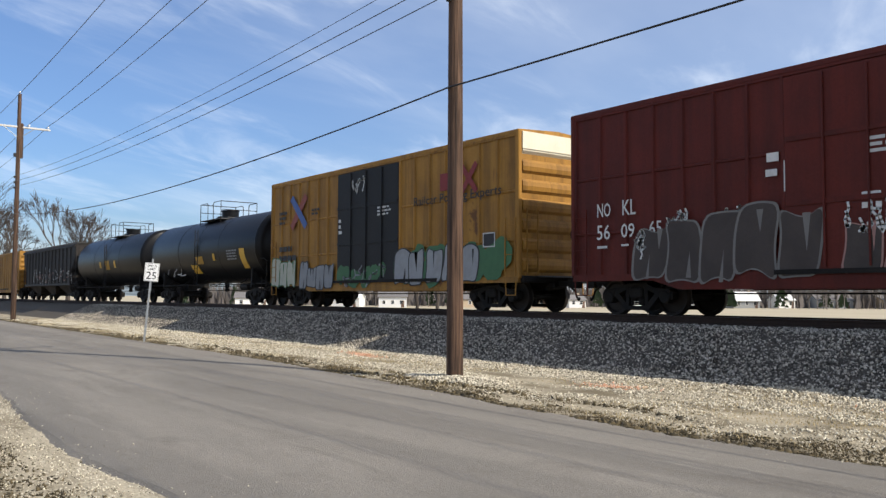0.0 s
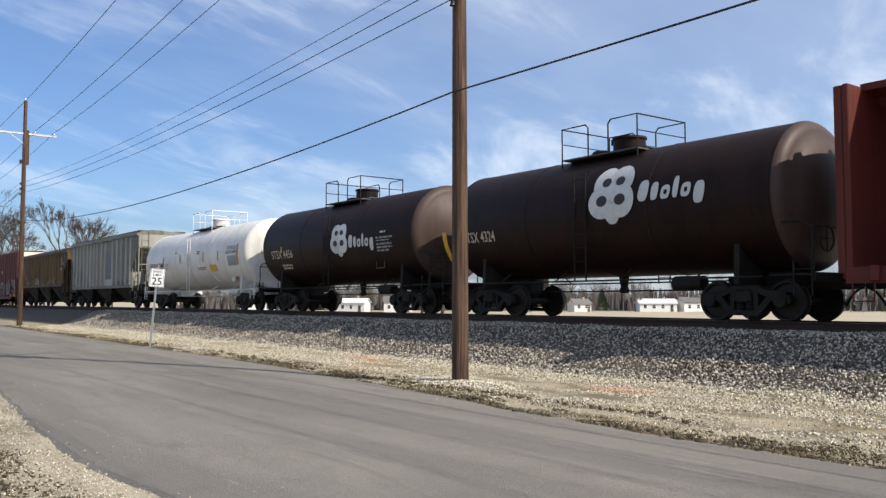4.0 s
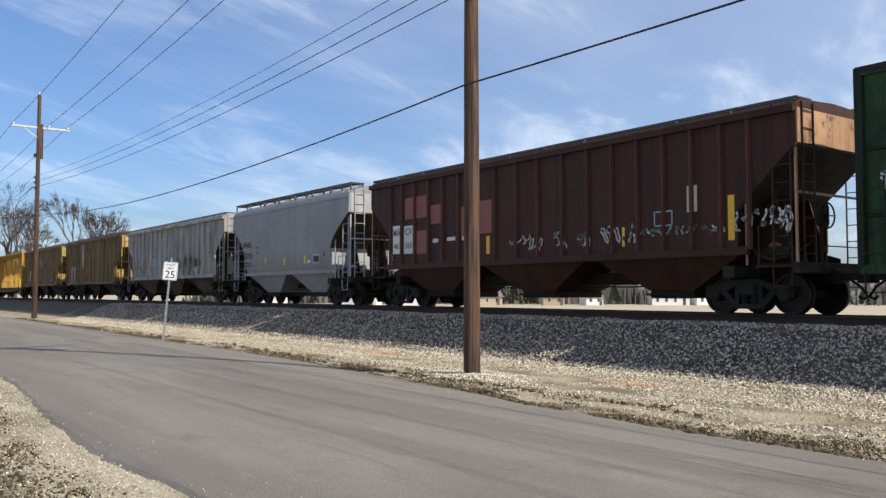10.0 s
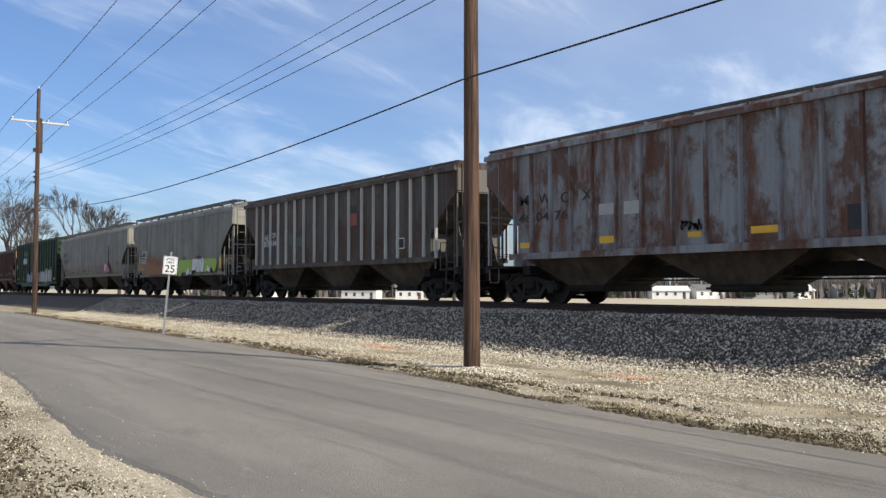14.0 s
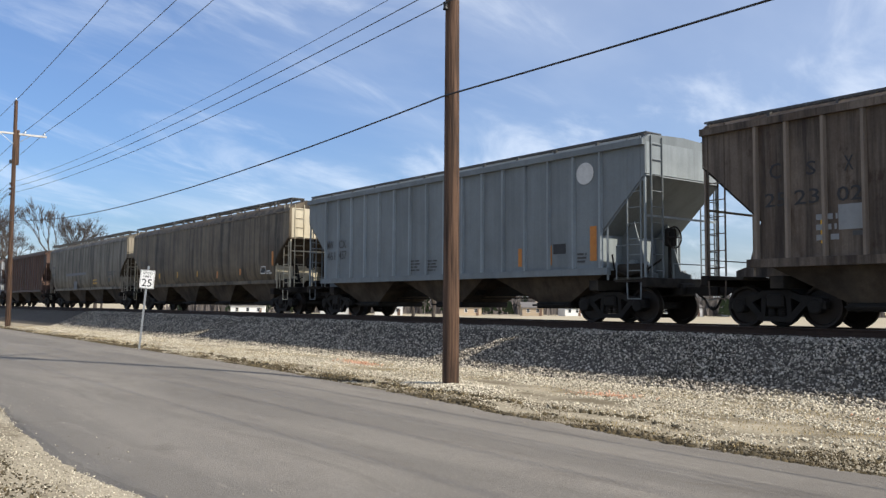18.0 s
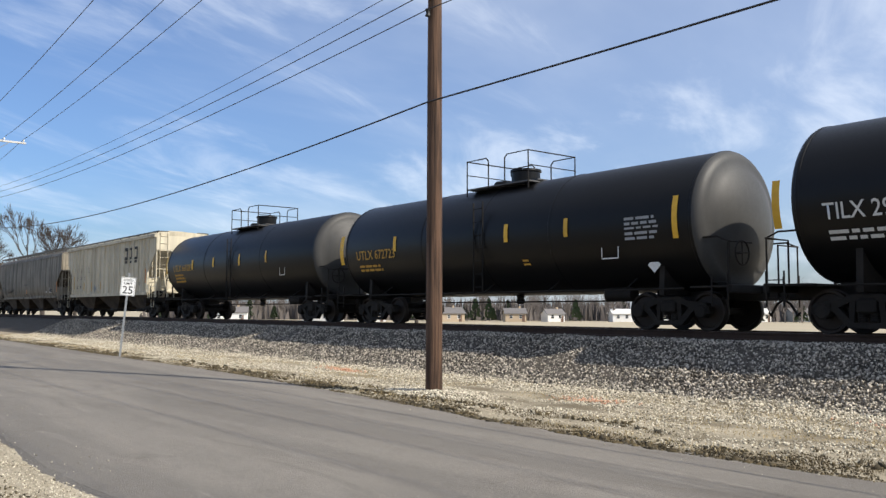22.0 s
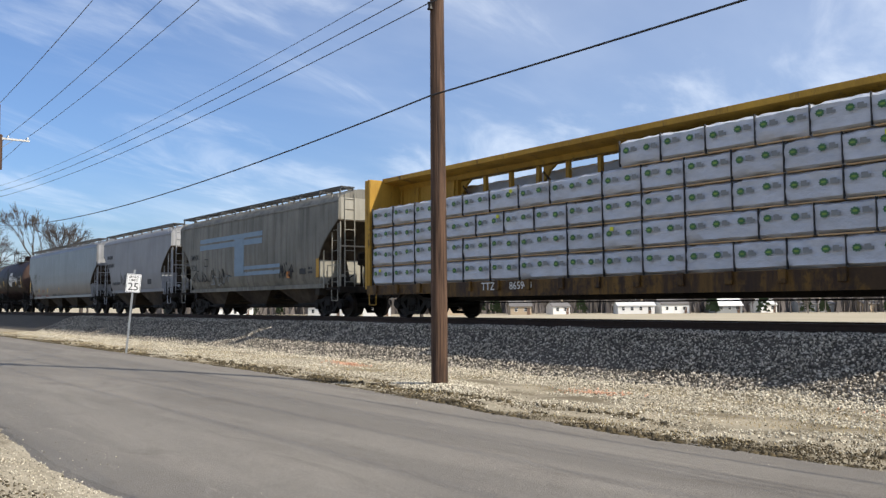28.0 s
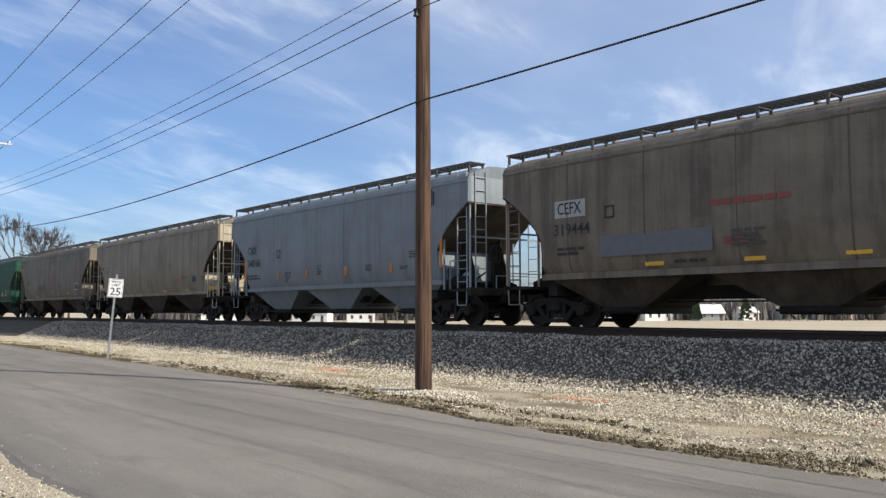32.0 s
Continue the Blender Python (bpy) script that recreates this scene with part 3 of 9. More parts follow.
def clover(car, cz, r, x, z, w, h, material):
    """A lobed white emblem wrapped on a shell: rounded leaves with a dark heart."""
    def blot(name, cx, zz, rx, rz, m, proud, parent, label=""):
        g, n, k = Geo(), 20, 4
        for q in range(k + 1):
            for i in range(n):
                a = 2 * math.pi * i / n
                px, pz = cx + rx * q / k * math.cos(a), zz + rz * q / k * math.sin(a)
                g.v.append((px, on_tank(cz, r, pz)[0] - proud, pz))
        for q in range(k):
            g.f += [(q * n + i, q * n + (i + 1) % n, (q + 1) * n + (i + 1) % n, (q + 1) * n + i) for i in range(n)]
        return part(name, g, m, parent, label)

    em = None
    for dx, dz, s in ((-0.21, -0.12, 0.29), (0.21, -0.12, 0.29), (-0.16, 0.22, 0.27), (0.17, 0.22, 0.27), (0.0, 0.02, 0.30), (0.03, -0.36, 0.15)):
        b = blot("emblem_lobe" if em else "emblem", x + w * (0.5 + dx), z + h * (0.5 + dz), w * s, h * s, material, 0.014 + 0.002 * abs(dx) * 10, em or car, "" if em else "white lobed emblem")
        em = em or b
    for dx, dz, s in ((-0.20, -0.10, 0.12), (0.20, -0.10, 0.12), (-0.14, 0.22, 0.10), (0.16, 0.22, 0.10)):
        blot("emblem_eye", x + w * (0.5 + dx), z + h * (0.5 + dz), w * s, h * s * 0.8, M_DARK_INK, 0.024, em)


def flamingo(car, x, z, w, h):
    """A sprayed long-necked pink bird."""
    y = skin(car, z + h / 2, 0.02)
    at = lambda pts: [(x + w * a, z + h * b) for a, b in pts]
    neck = at([(0.80, 0.10), (0.72, 0.25), (0.60, 0.38), (0.56, 0.50), (0.66, 0.62), (0.70, 0.72), (0.62, 0.80), (0.55, 0.74)])
    body = at([(0.05, 0.02), (0.02, 0.15), (0.05, 0.30), (0.18, 0.38), (0.36, 0.36), (0.46, 0.26), (0.58, 0.20), (0.66, 0.36), (0.78, 0.20), (0.95, 0.03), (0.5, 0.0)])
    p = part("sprayed_bird", Geo().add([(a, y, b) for a, b in body], [tuple(range(len(body)))]).ribbon(neck, h * 0.085, y), M_PINK_INK, car, "pink sprayed long-necked bird")
    part("outline", Geo().ribbon(body + [body[0]], h * 0.018, y - 0.004).ribbon([(a - h * 0.05, b) for a, b in neck], h * 0.014, y - 0.004).ribbon([(a + h * 0.05, b) for a, b in neck], h * 0.014, y - 0.004).ribbon(at([(0.55, 0.78), (0.52, 0.92), (0.45, 0.99)]), h * 0.02, y - 0.004).ribbon(at([(0.66, 0.82), (0.66, 0.95), (0.72, 1.0)]), h * 0.02, y - 0.004), M_BLACK, p)
    part("wing_curl", Geo().ribbon(at([(0.14, 0.06), (0.10, 0.2), (0.2, 0.3), (0.33, 0.24), (0.30, 0.12), (0.22, 0.14)]), h * 0.05, y - 0.006), M_WHITE, p)

# ---- running gear ----
WHEEL_R = 0.457


def truck(car, x):
    """A two-axle truck: bolster with side frames, springs, axles and wheels."""
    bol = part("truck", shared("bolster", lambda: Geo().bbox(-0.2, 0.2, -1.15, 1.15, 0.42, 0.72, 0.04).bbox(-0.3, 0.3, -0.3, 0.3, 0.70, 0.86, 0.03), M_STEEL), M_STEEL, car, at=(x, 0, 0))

    def side():
        g = Geo()
        top = [(-1.12, 0.56), (-0.95, 0.66), (-0.55, 0.70), (-0.3, 0.80), (0.3, 0.80), (0.55, 0.70), (0.95, 0.66), (1.12, 0.56), (1.12, 0.40), (0.78, 0.42), (0.62, 0.52), (0.30, 0.66), (-0.30, 0.66), (-0.62, 0.52), (-0.78, 0.42), (-1.12, 0.40)]
        g.prism(top, -0.09, 0.09)
        g.prism([(-0.72, 0.50), (-0.58, 0.56), (-0.28, 0.24), (0.28, 0.24), (0.58, 0.56), (0.72, 0.50), (0.36, 0.13), (-0.36, 0.13)], -0.09, 0.09)
        g.prism([(-0.36, 0.24), (-0.26, 0.24), (-0.22, 0.70), (-0.34, 0.70)], -0.08, 0.08).prism([(0.26, 0.24), (0.36, 0.24), (0.34, 0.70), (0.22, 0.70)], -0.08, 0.08)
        for s in (-0.89, 0.89):
            g.lathe([(-0.14, 0.13), (-0.12, 0.16), (0.1, 0.16)], 12, "y", (s, 0, WHEEL_R))
            g.box(s - 0.17, s + 0.17, -0.11, 0.11, 0.5, 0.64)
        return g

    def coil():
        g = Geo()
        for sx in (-0.12, 0.12):
            for sz in range(5):
                g.lathe([(0, 0.09), (0.02, 0.1), (0.04, 0.09)], 10, "z", (sx, 0, 0.26 + sz * 0.045))
        return g

    def wheel():
        r = WHEEL_R
        return Geo().lathe([(-0.075, 0.05), (-0.075, 0.11), (-0.04, 0.13), (-0.015, r * 0.8), (-0.07, r * 0.86), (-0.07, r - 0.01), (0.055, r), (0.06, r + 0.027), (0.09, r + 0.02), (0.09, r * 0.85), (0.03, r * 0.78), (0.03, 0.13), (0.07, 0.11), (0.07, 0.05)], 28, "y")

    sf, sp, wh = shared("side_frame", side, M_STEEL), shared("spring", coil, M_STEEL), shared("wheel", wheel, M_WHEEL, True)
    ax = shared("axle", lambda: Geo().rod((0, -0.95, 0), (0, 0.95, 0), 0.085, 10), M_STEEL, True)
    for s in (-1, 1):
        part("side_frame", sf, M_STEEL, bol, at=pose(0, s * 1.0, 0))
        part("spring", sp, M_STEEL, bol, at=pose(0, s * 1.0, 0))
        part("axle", ax, M_STEEL, bol, at=pose(s * 0.89, 0, WHEEL_R))
        for e in (-1, 1):
            part("wheel", wh, M_WHEEL, bol, at=pose(s * 0.89, e * 0.755, WHEEL_R, 0, 0, 0 if e < 0 else 180))


def couplers(car, half, gap=0.85):
    """Draft gear, coupler and air hose at both ends."""
    def one():
        g = Geo().bbox(-0.9, 0.12, -0.28, 0.28, 0.70, 1.02, 0.03)
        g.box(0.12, gap - 0.25, -0.09, 0.09, 0.76, 0.92)
        g.prism([(gap - 0.30, -0.13), (gap - 0.05, -0.17), (gap + 0.02, -0.05), (gap - 0.10, 0.02), (gap - 0.02, 0.16), (gap - 0.28, 0.16)], 0.70, 0.98, "z")
        return g

    def hose():
        return Geo().pipe([(0.05, 0.4, 0.80), (0.3, 0.42, 0.62), (0.5, 0.3, 0.42), (gap - 0.1, 0.1, 0.36), (gap + 0.02, 0.0, 0.42)], 0.03, 6)

    for s in (-1, 1):
        m = pose(s * half, 0, 0, 0, 0, 0 if s > 0 else 180)
        part("coupler", shared(("coupler", gap), one, M_STEEL), M_STEEL, car, at=m)
        part("air_hose", shared(("air_hose", gap), hose, M_STEEL, True), M_STEEL, car, at=m)


def ladder_mesh(h, w, material, rungs):
    def one():
        g = Geo().box(-w / 2 - 0.015, -w / 2 + 0.012, -0.016, 0.016, 0, h).box(w / 2 - 0.012, w / 2 + 0.015, -0.016, 0.016, 0, h)
        for i in range(rungs):
            z = h * (i + 0.5) / rungs
            g.rod((-w / 2, 0, z), (w / 2, 0, z), 0.012, 5)
        return g
    return shared(("ladder", round(h, 2), w, rungs, material.name), one, material)


def ladder(car, x, y, z, h, material, w=0.45, rungs=None, turn=0):
    return part("ladder", ladder_mesh(h, w, material, rungs or max(2, round(h / 0.38))), material, car, at=pose(x, y, z, 0, 0, turn))


def stirrup(car, x, y, z, material):
    me = shared(("step", material.name), lambda: Geo().pipe([(-0.22, 0, 0.4), (-0.2, 0, 0), (0.2, 0, 0), (0.22, 0, 0.4)], 0.02, 5), material)
    part("sill_step", me, material, car, at=(x, y, z))


def brake_wheel(car, x, y, z, material, turn=90):
    def rim():
        k = 16
        return Geo().pipe([(0.27 * math.cos(2 * math.pi * i / k), 0, 0.27 * math.sin(2 * math.pi * i / k)) for i in range(k + 1)], 0.02, 5)
    w = part("brake_wheel", shared(("brake_wheel", material.name), rim, material), material, car, at=pose(x, y, z, 0, 0, turn))
    sp = shared(("spoke", material.name), lambda: Geo().rod((-0.27, 0, 0), (0.27, 0, 0), 0.014, 5), material)
    for a in (0, 90):
        part("spoke", sp, material, w, at=pose(0, 0, 0, 0, a, 0))
    part("shaft", shared(("wheel_shaft", material.name), lambda: Geo().rod((0, 0, 0), (0, 0.14, 0), 0.03, 6), material), material, w)


def under_gear(car, half, low=0.62):
    """Brake cylinder, reservoir, rods below the floor."""
    g = Geo().lathe([(-0.45, 0.01), (-0.44, 0.16), (0.44, 0.16), (0.45, 0.01)], 12, "x", (1.0, -0.75, low + 0.25))
    part("air_reservoir", g, M_STEEL, car, smooth=True)
    part("brake_rod", Geo().rod((-half + 1.5, -0.35, low), (half - 1.5, -0.35, low), 0.02, 5), M_STEEL, car)
    part("train_pipe", Geo().rod((-half + 0.4, 0.42, low + 0.2), (half - 0.4, 0.42, low + 0.2), 0.025, 5), M_STEEL, car)


def roof_walk(car, half, z, w, material, step=1.55):
    """Two long grating walks on brackets."""
    def grate():
        g = Geo()
        n = round(2 * half / 0.16)
        for i in range(n + 1):
            x = -half + 2 * half * i / n
            g.box(x - 0.012, x + 0.012, -0.28, 0.28, 0, 0.03)
        for y in (-0.28, -0.14, 0, 0.14, 0.28):
            g.box(-half, half, y - 0.012, y + 0.012, -0.012, 0.035)
        return g
    me = shared(("running_board", round(half, 2), material.name), grate, material)
    br = shared(("bracket", material.name), lambda: Geo().box(-0.03, 0.03, -0.3, 0.3, -0.05, -0.01).box(-0.03, 0.03, -0.30, -0.25, -0.26, -0.05).box(-0.03, 0.03, 0.25, 0.30, -0.26, -0.05), material)
    for s in (-1, 1):
        wk = part("running_board", me, material, car, at=pose(0, s * w, z))
        n = round(2 * half / step)
        for i in range(n + 1):
            part("bracket", br, material, wk, at=pose(-half + 0.1 + (2 * half - 0.2) * i / n, 0, 0))


# ---- covered hoppers ----
def hopper(name_label, L, R, H, body, rib=None, nrib=15, bays=3, zb=1.30, smooth=False, end=None, bay=None, cut=1.45, walk_z=None, sill=None, hatch=None, slope=None, group="covered hoppers", posts=None):
    half = (R - L) / 2
    car = thing("covered_hopper", name_label, "hopper car", group)
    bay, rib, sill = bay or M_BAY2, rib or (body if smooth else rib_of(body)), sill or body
    # end paint is paler than the body: sunlight is put into its colour
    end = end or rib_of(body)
    rig = end if smooth else body        # ladders and rails
    ez, H = H - 0.02, H + (0.33 if smooth else 0.20)           # eaves and crown of the roof
    long = smooth and bays == 4         # the long four-bay make is cut away less at its ends
    cut = 1.30 if long else cut
    za, zc = zb + (ez - zb) * (0.58 if long else 0.74), zb + (ez - zb) * (0.22 if long else 0.30)
    if smooth:
        # bulged sides, in slices of the cross-section
        prof = [(1.40, zb), (1.52, zb + 0.25), (1.585, zb + 0.8), (1.60, zb + 1.5), (1.59, zb + 2.1), (1.565, ez - 0.25), (1.56, ez - 0.14), (1.53, ez - 0.05), (1.46, ez + 0.03), (1.36, ez + 0.09), (0.7, H - 0.03), (0.0, H)]
        g = Geo()
        def xin(z):
            if z >= za:
                return 0.0
            if z <= zc:
                return cut
            return cut * (1 - ((z - zc) / (za - zc)) ** 1.45)
        zs = [zc + (za - zc) * q for q in (0.25, 0.45, 0.62, 0.76, 0.87, 0.94, 0.98)] + [zb, zb + 0.25, zc, zb + 0.8 if abs(zb + 0.8 - zc) > 0.12 else zc + 0.15, zb + 1.5, za, ez - 0.25, ez - 0.14, ez - 0.05, ez + 0.03, ez + 0.09, H - 0.03, H]
        zs = sorted(set(round(z, 3) for z in zs))
        pz, py = [p[1] for p in prof], [p[0] for p in prof]
        rings = []
        for z in zs:
            y = float(np.interp(z, pz, py))
            hx = half - xin(z)
            rings.append([(-hx, -y, z), (hx, -y, z), (hx, y, z), (-hx, y, z)])
        v = [p for r in rings for p in r]
        f = [(3, 2, 1, 0)] + [(k * 4 + i, k * 4 + (i + 1) % 4, k * 4 + 4 + (i + 1) % 4, k * 4 + 4 + i) for k in range(len(rings) - 1) for i in range(4)]
        g.add(v, f)
        part("body", g, body, car, smooth=True)
        SKIN[car] = lambda z: float(np.interp(z, pz, py))
        # weld seams between the side sheets
        def seam():
            q = Geo()
            zz = [z for z in zs if z <= ez - 0.05]
            for a, b in zip(zz, zz[1:]):
                ya, yb = float(np.interp(a, pz, py)), float(np.interp(b, pz, py))
                q.add([(-0.02, -ya - 0.006, a), (0.02, -ya - 0.006, a), (0.02, -yb - 0.006, b), (-0.02, -yb - 0.006, b)], [(0, 1, 2, 3)])
            return q
        base = BASES[body.name]
        worn = 0.88 if body in (C_PALE, C_ICE, C_ALU, C_GREENHOP) else 0.62
        dirt = paint(body.name + "_on_seams", tuple(q * worn for q in base), dim=1.0, dark=tuple(q * worn * 0.8 for q in base), streak=0.3)
        sm = shared(("seam", round(H, 2), zb, body.name), seam, dirt)
        k = max(3, round(2 * half / 2.4))
        for i in range(1, k):
            x = -half + 2 * half * i / k
            if abs(x) < half - cut - 0.1:
                part("weld_seam", sm, dirt, car, at=pose(x, 0, 0))
                part("weld_seam", sm, dirt, car, at=pose(x, 0, 0, 0, 0, 180))
        for s in (-1, 1):
            part("side_sill", Geo().box(-half + cut - 0.1, half - cut + 0.1, s * 1.40 - 0.05, s * 1.40 + 0.05, zb - 0.14, zb + 0.02), sill, car)
            part("eave_rail", Geo().prism([(s * 1.55, ez - 0.21), (s * 1.585, ez - 0.20), (s * 1.585, ez - 0.15), (s * 1.55, ez - 0.13)], -half, half, "x"), body, car)
    else:
        w = SIDE - 0.09
        poly = [(-half, ez), (-half, za), (-half + cut, zc), (-half + cut, zb), (half - cut, zb), (half - cut, zc), (half, za), (half, ez)]
        g = Geo().prism(poly, -w, w)
        g.prism([(-w - 0.06, ez), (w + 0.06, ez), (w - 0.15, H - 0.06), (0, H), (-w + 0.15, H - 0.06)], -half, half, "x")
        part("body", g, body, car)
        SKIN[car] = lambda z: w
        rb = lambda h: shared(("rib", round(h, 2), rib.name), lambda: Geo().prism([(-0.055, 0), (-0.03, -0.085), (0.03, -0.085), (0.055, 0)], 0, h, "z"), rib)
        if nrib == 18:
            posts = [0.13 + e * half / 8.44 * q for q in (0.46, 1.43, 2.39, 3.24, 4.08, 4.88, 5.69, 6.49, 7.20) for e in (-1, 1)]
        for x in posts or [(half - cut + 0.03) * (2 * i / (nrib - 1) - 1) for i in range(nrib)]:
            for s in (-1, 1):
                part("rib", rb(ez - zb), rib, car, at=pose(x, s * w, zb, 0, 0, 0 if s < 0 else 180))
        for s in (-1, 1):
            part("side_sill", Geo().box(-half + cut - 0.3, half - cut + 0.3, s * (w + 0.03) - 0.07, s * (w + 0.03) + 0.07, zb - 0.12, zb + 0.06), sill, car)
            part("eave_rail", Geo().box(-half, half, s * (w + 0.05) - 0.06, s * (w + 0.05) + 0.06, ez - 0.12, ez + 0.03), body, car)
    # slope sheets and walls of the ends; the lee end's shade is painted near-black
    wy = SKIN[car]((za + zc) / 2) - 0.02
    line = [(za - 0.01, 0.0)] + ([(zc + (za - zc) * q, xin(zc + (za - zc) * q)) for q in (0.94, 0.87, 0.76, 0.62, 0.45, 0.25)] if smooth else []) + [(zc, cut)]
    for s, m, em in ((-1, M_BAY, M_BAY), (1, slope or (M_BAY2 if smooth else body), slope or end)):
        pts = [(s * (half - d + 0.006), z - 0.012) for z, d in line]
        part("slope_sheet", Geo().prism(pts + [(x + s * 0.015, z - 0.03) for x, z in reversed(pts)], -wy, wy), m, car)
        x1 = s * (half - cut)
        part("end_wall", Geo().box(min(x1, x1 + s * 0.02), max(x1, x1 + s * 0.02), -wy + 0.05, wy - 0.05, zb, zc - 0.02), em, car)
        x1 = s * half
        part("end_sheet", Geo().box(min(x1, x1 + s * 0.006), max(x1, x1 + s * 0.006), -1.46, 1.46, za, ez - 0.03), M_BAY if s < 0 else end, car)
    # hopper bays with outlet gates
    span = 2 * (half - cut + 0.15)
    wb = span / bays
    for i in range(bays):
        cx = -span / 2 + wb * (i + 0.5)
        t, b = wb / 2 - 0.04, min(0.62, wb / 4.2)
        yt, yb = 1.36, 0.95
        v = [(cx - t, -yt, zb), (cx + t, -yt, zb), (cx + t, yt, zb), (cx - t, yt, zb), (cx - b, -yb, 0.52), (cx + b, -yb, 0.52), (cx + b, yb, 0.52), (cx - b, yb, 0.52)]
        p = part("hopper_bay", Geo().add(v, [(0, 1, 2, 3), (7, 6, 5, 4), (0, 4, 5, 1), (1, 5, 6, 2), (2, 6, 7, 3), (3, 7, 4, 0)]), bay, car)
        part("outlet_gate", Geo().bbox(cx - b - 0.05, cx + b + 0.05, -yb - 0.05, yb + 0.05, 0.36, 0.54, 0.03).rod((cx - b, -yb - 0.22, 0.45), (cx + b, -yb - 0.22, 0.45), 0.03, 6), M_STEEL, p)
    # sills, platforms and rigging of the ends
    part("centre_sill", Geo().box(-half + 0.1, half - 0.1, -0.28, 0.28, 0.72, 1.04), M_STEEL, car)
    for s in (-1, 1):
        q = pose(s * half, 0, 0, 0, 0, 0 if s > 0 else 180)
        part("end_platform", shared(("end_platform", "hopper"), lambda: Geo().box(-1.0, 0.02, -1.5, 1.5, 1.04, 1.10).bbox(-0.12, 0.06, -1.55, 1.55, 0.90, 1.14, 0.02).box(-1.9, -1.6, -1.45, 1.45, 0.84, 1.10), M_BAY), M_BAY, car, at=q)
        ph = ez - 1.1
        post = shared(("corner_post", round(ph, 2), end.name), lambda: Geo().box(-0.07, -0.02, -0.024, 0.024, 1.1, 1.1 + ph), end)
        plate = M_BAY if smooth else body
        brace = shared(("shear_plate", round(zc, 2), plate.name), lambda: Geo().prism([(-1.74, 1.1), (-0.30, 1.1), (-0.30, 1.26), (-0.62, 1.36), (-0.95, zc + 0.05), (-1.05, zc + 0.40), (-1.74, zc - 0.05)], -0.02, 0.02), plate)
        prop = shared(("slope_prop", round(zc, 2), end.name), lambda: Geo().rod((-1.25, 0, 1.1), (-1.25, 0, zc + 0.62), 0.03), end)
        for e in (-1, 1):
            part("corner_post", post, end, car, at=q @ Matrix.Translation((0, e * 1.465, 0)))
            part("shear_plate", brace, plate, car, at=q @ Matrix.Translation((0, e * 0.68, 0)))
            part("slope_prop", prop, end, car, at=q @ Matrix.Translation((0, e * 1.46, 0)))
        part("cross_rail", shared(("cross_rail", round(ph, 2), end.name), lambda: Geo().box(-0.08, -0.04, -1.43, 1.43, 1.1 + ph * 0.45, 1.15 + ph * 0.45), end), end, car, at=q)
        for e in (-1, 1):
            ladder(car, s * (half - 0.36), e * 1.50, 1.12, ez - 1.0, rig, 0.42)
            stirrup(car, s * (half - 0.36), e * 1.52, 0.62, rig)
        ladder(car, s * (half + 0.03), -1.1, 1.12, ez - 1.0, rig, 0.42, turn=90)
        part("grab_rail", shared(("grab_rail", rig.name), lambda: Geo().pipe([(-0.95, -1.48, 1.1), (-0.95, -1.48, 1.95), (-0.2, -1.48, 1.95)], 0.02, 5), rig), rig, car, at=q)
        part("hand_rail", shared(("cross_hand_rail", rig.name), lambda: Geo().pipe([(0.04, -0.5, 1.1), (0.04, -0.5, 1.5), (0.04, 1.3, 1.5), (0.04, 1.3, 1.1)], 0.02, 5), rig), rig, car, at=q)
    part("brake_cylinder", Geo().lathe([(-0.28, 0.02), (-0.27, 0.15), (0.25, 0.15), (0.28, 0.02)], 12, "y", (half - 1.0, -0.55, 1.48)), end, car, smooth=True)
    brake_wheel(car, half + 0.12, -0.55, 2.15, M_BAY)
    part("brake_gear_box", shared("brake_gear_box", lambda: Geo().bbox(-0.02, 0.14, -0.16, 0.16, -0.22, 0.24, 0.03).box(0.0, 0.06, -0.03, 0.03, -1.1, -0.2), M_BAY), M_BAY, car, at=(half - 0.06, -0.55, 2.15))
    part("air_tank", shared("hopper_air_tank", lambda: Geo().lathe([(-0.42, 0.02), (-0.40, 0.17), (0.40, 0.17), (0.42, 0.02)], 12, "x"), M_BAY, True), M_BAY, car, at=(half - 0.75, -1.12, 1.34))
    part("brake_pipe", shared("hopper_brake_pipe", lambda: Geo().pipe([(-1.2, -1.35, 1.75), (-1.1, -1.38, 1.35), (-0.7, -1.36, 1.2), (-0.3, -1.2, 1.3), (-0.1, -0.8, 1.6)], 0.025, 5), M_BAY, True), M_BAY, car, at=(half, 0, 0))
    # roof
    hb = hatch or body
    part("roof_hatch", shared(("trough_hatch", round(half, 1), round(H, 2), hb.name), lambda: Geo().bbox(-half + 0.9, half - 0.9, -0.38, 0.38, H - 0.06, H + 0.09, 0.03), hb), hb, car)
    hm = shared(("hatch_batten", hb.name), lambda: Geo().box(-0.04, 0.04, -0.42, 0.42, 0.0, 0.05), hb)
    for i in range(9):
        part("hatch_batten", hm, hb, car, at=pose(-half + 1.2 + (2 * half - 2.4) * i / 8, 0, H + 0.08))
    roof_walk(car, half - 0.02, walk_z or (H + 0.02 if smooth else H - 0.03), 1.15, M_GRATE)
    truck(car, -half + 1.5)
    truck(car, half - 1.5)
    couplers(car, half)
    under_gear(car, half, 0.66)
    return car


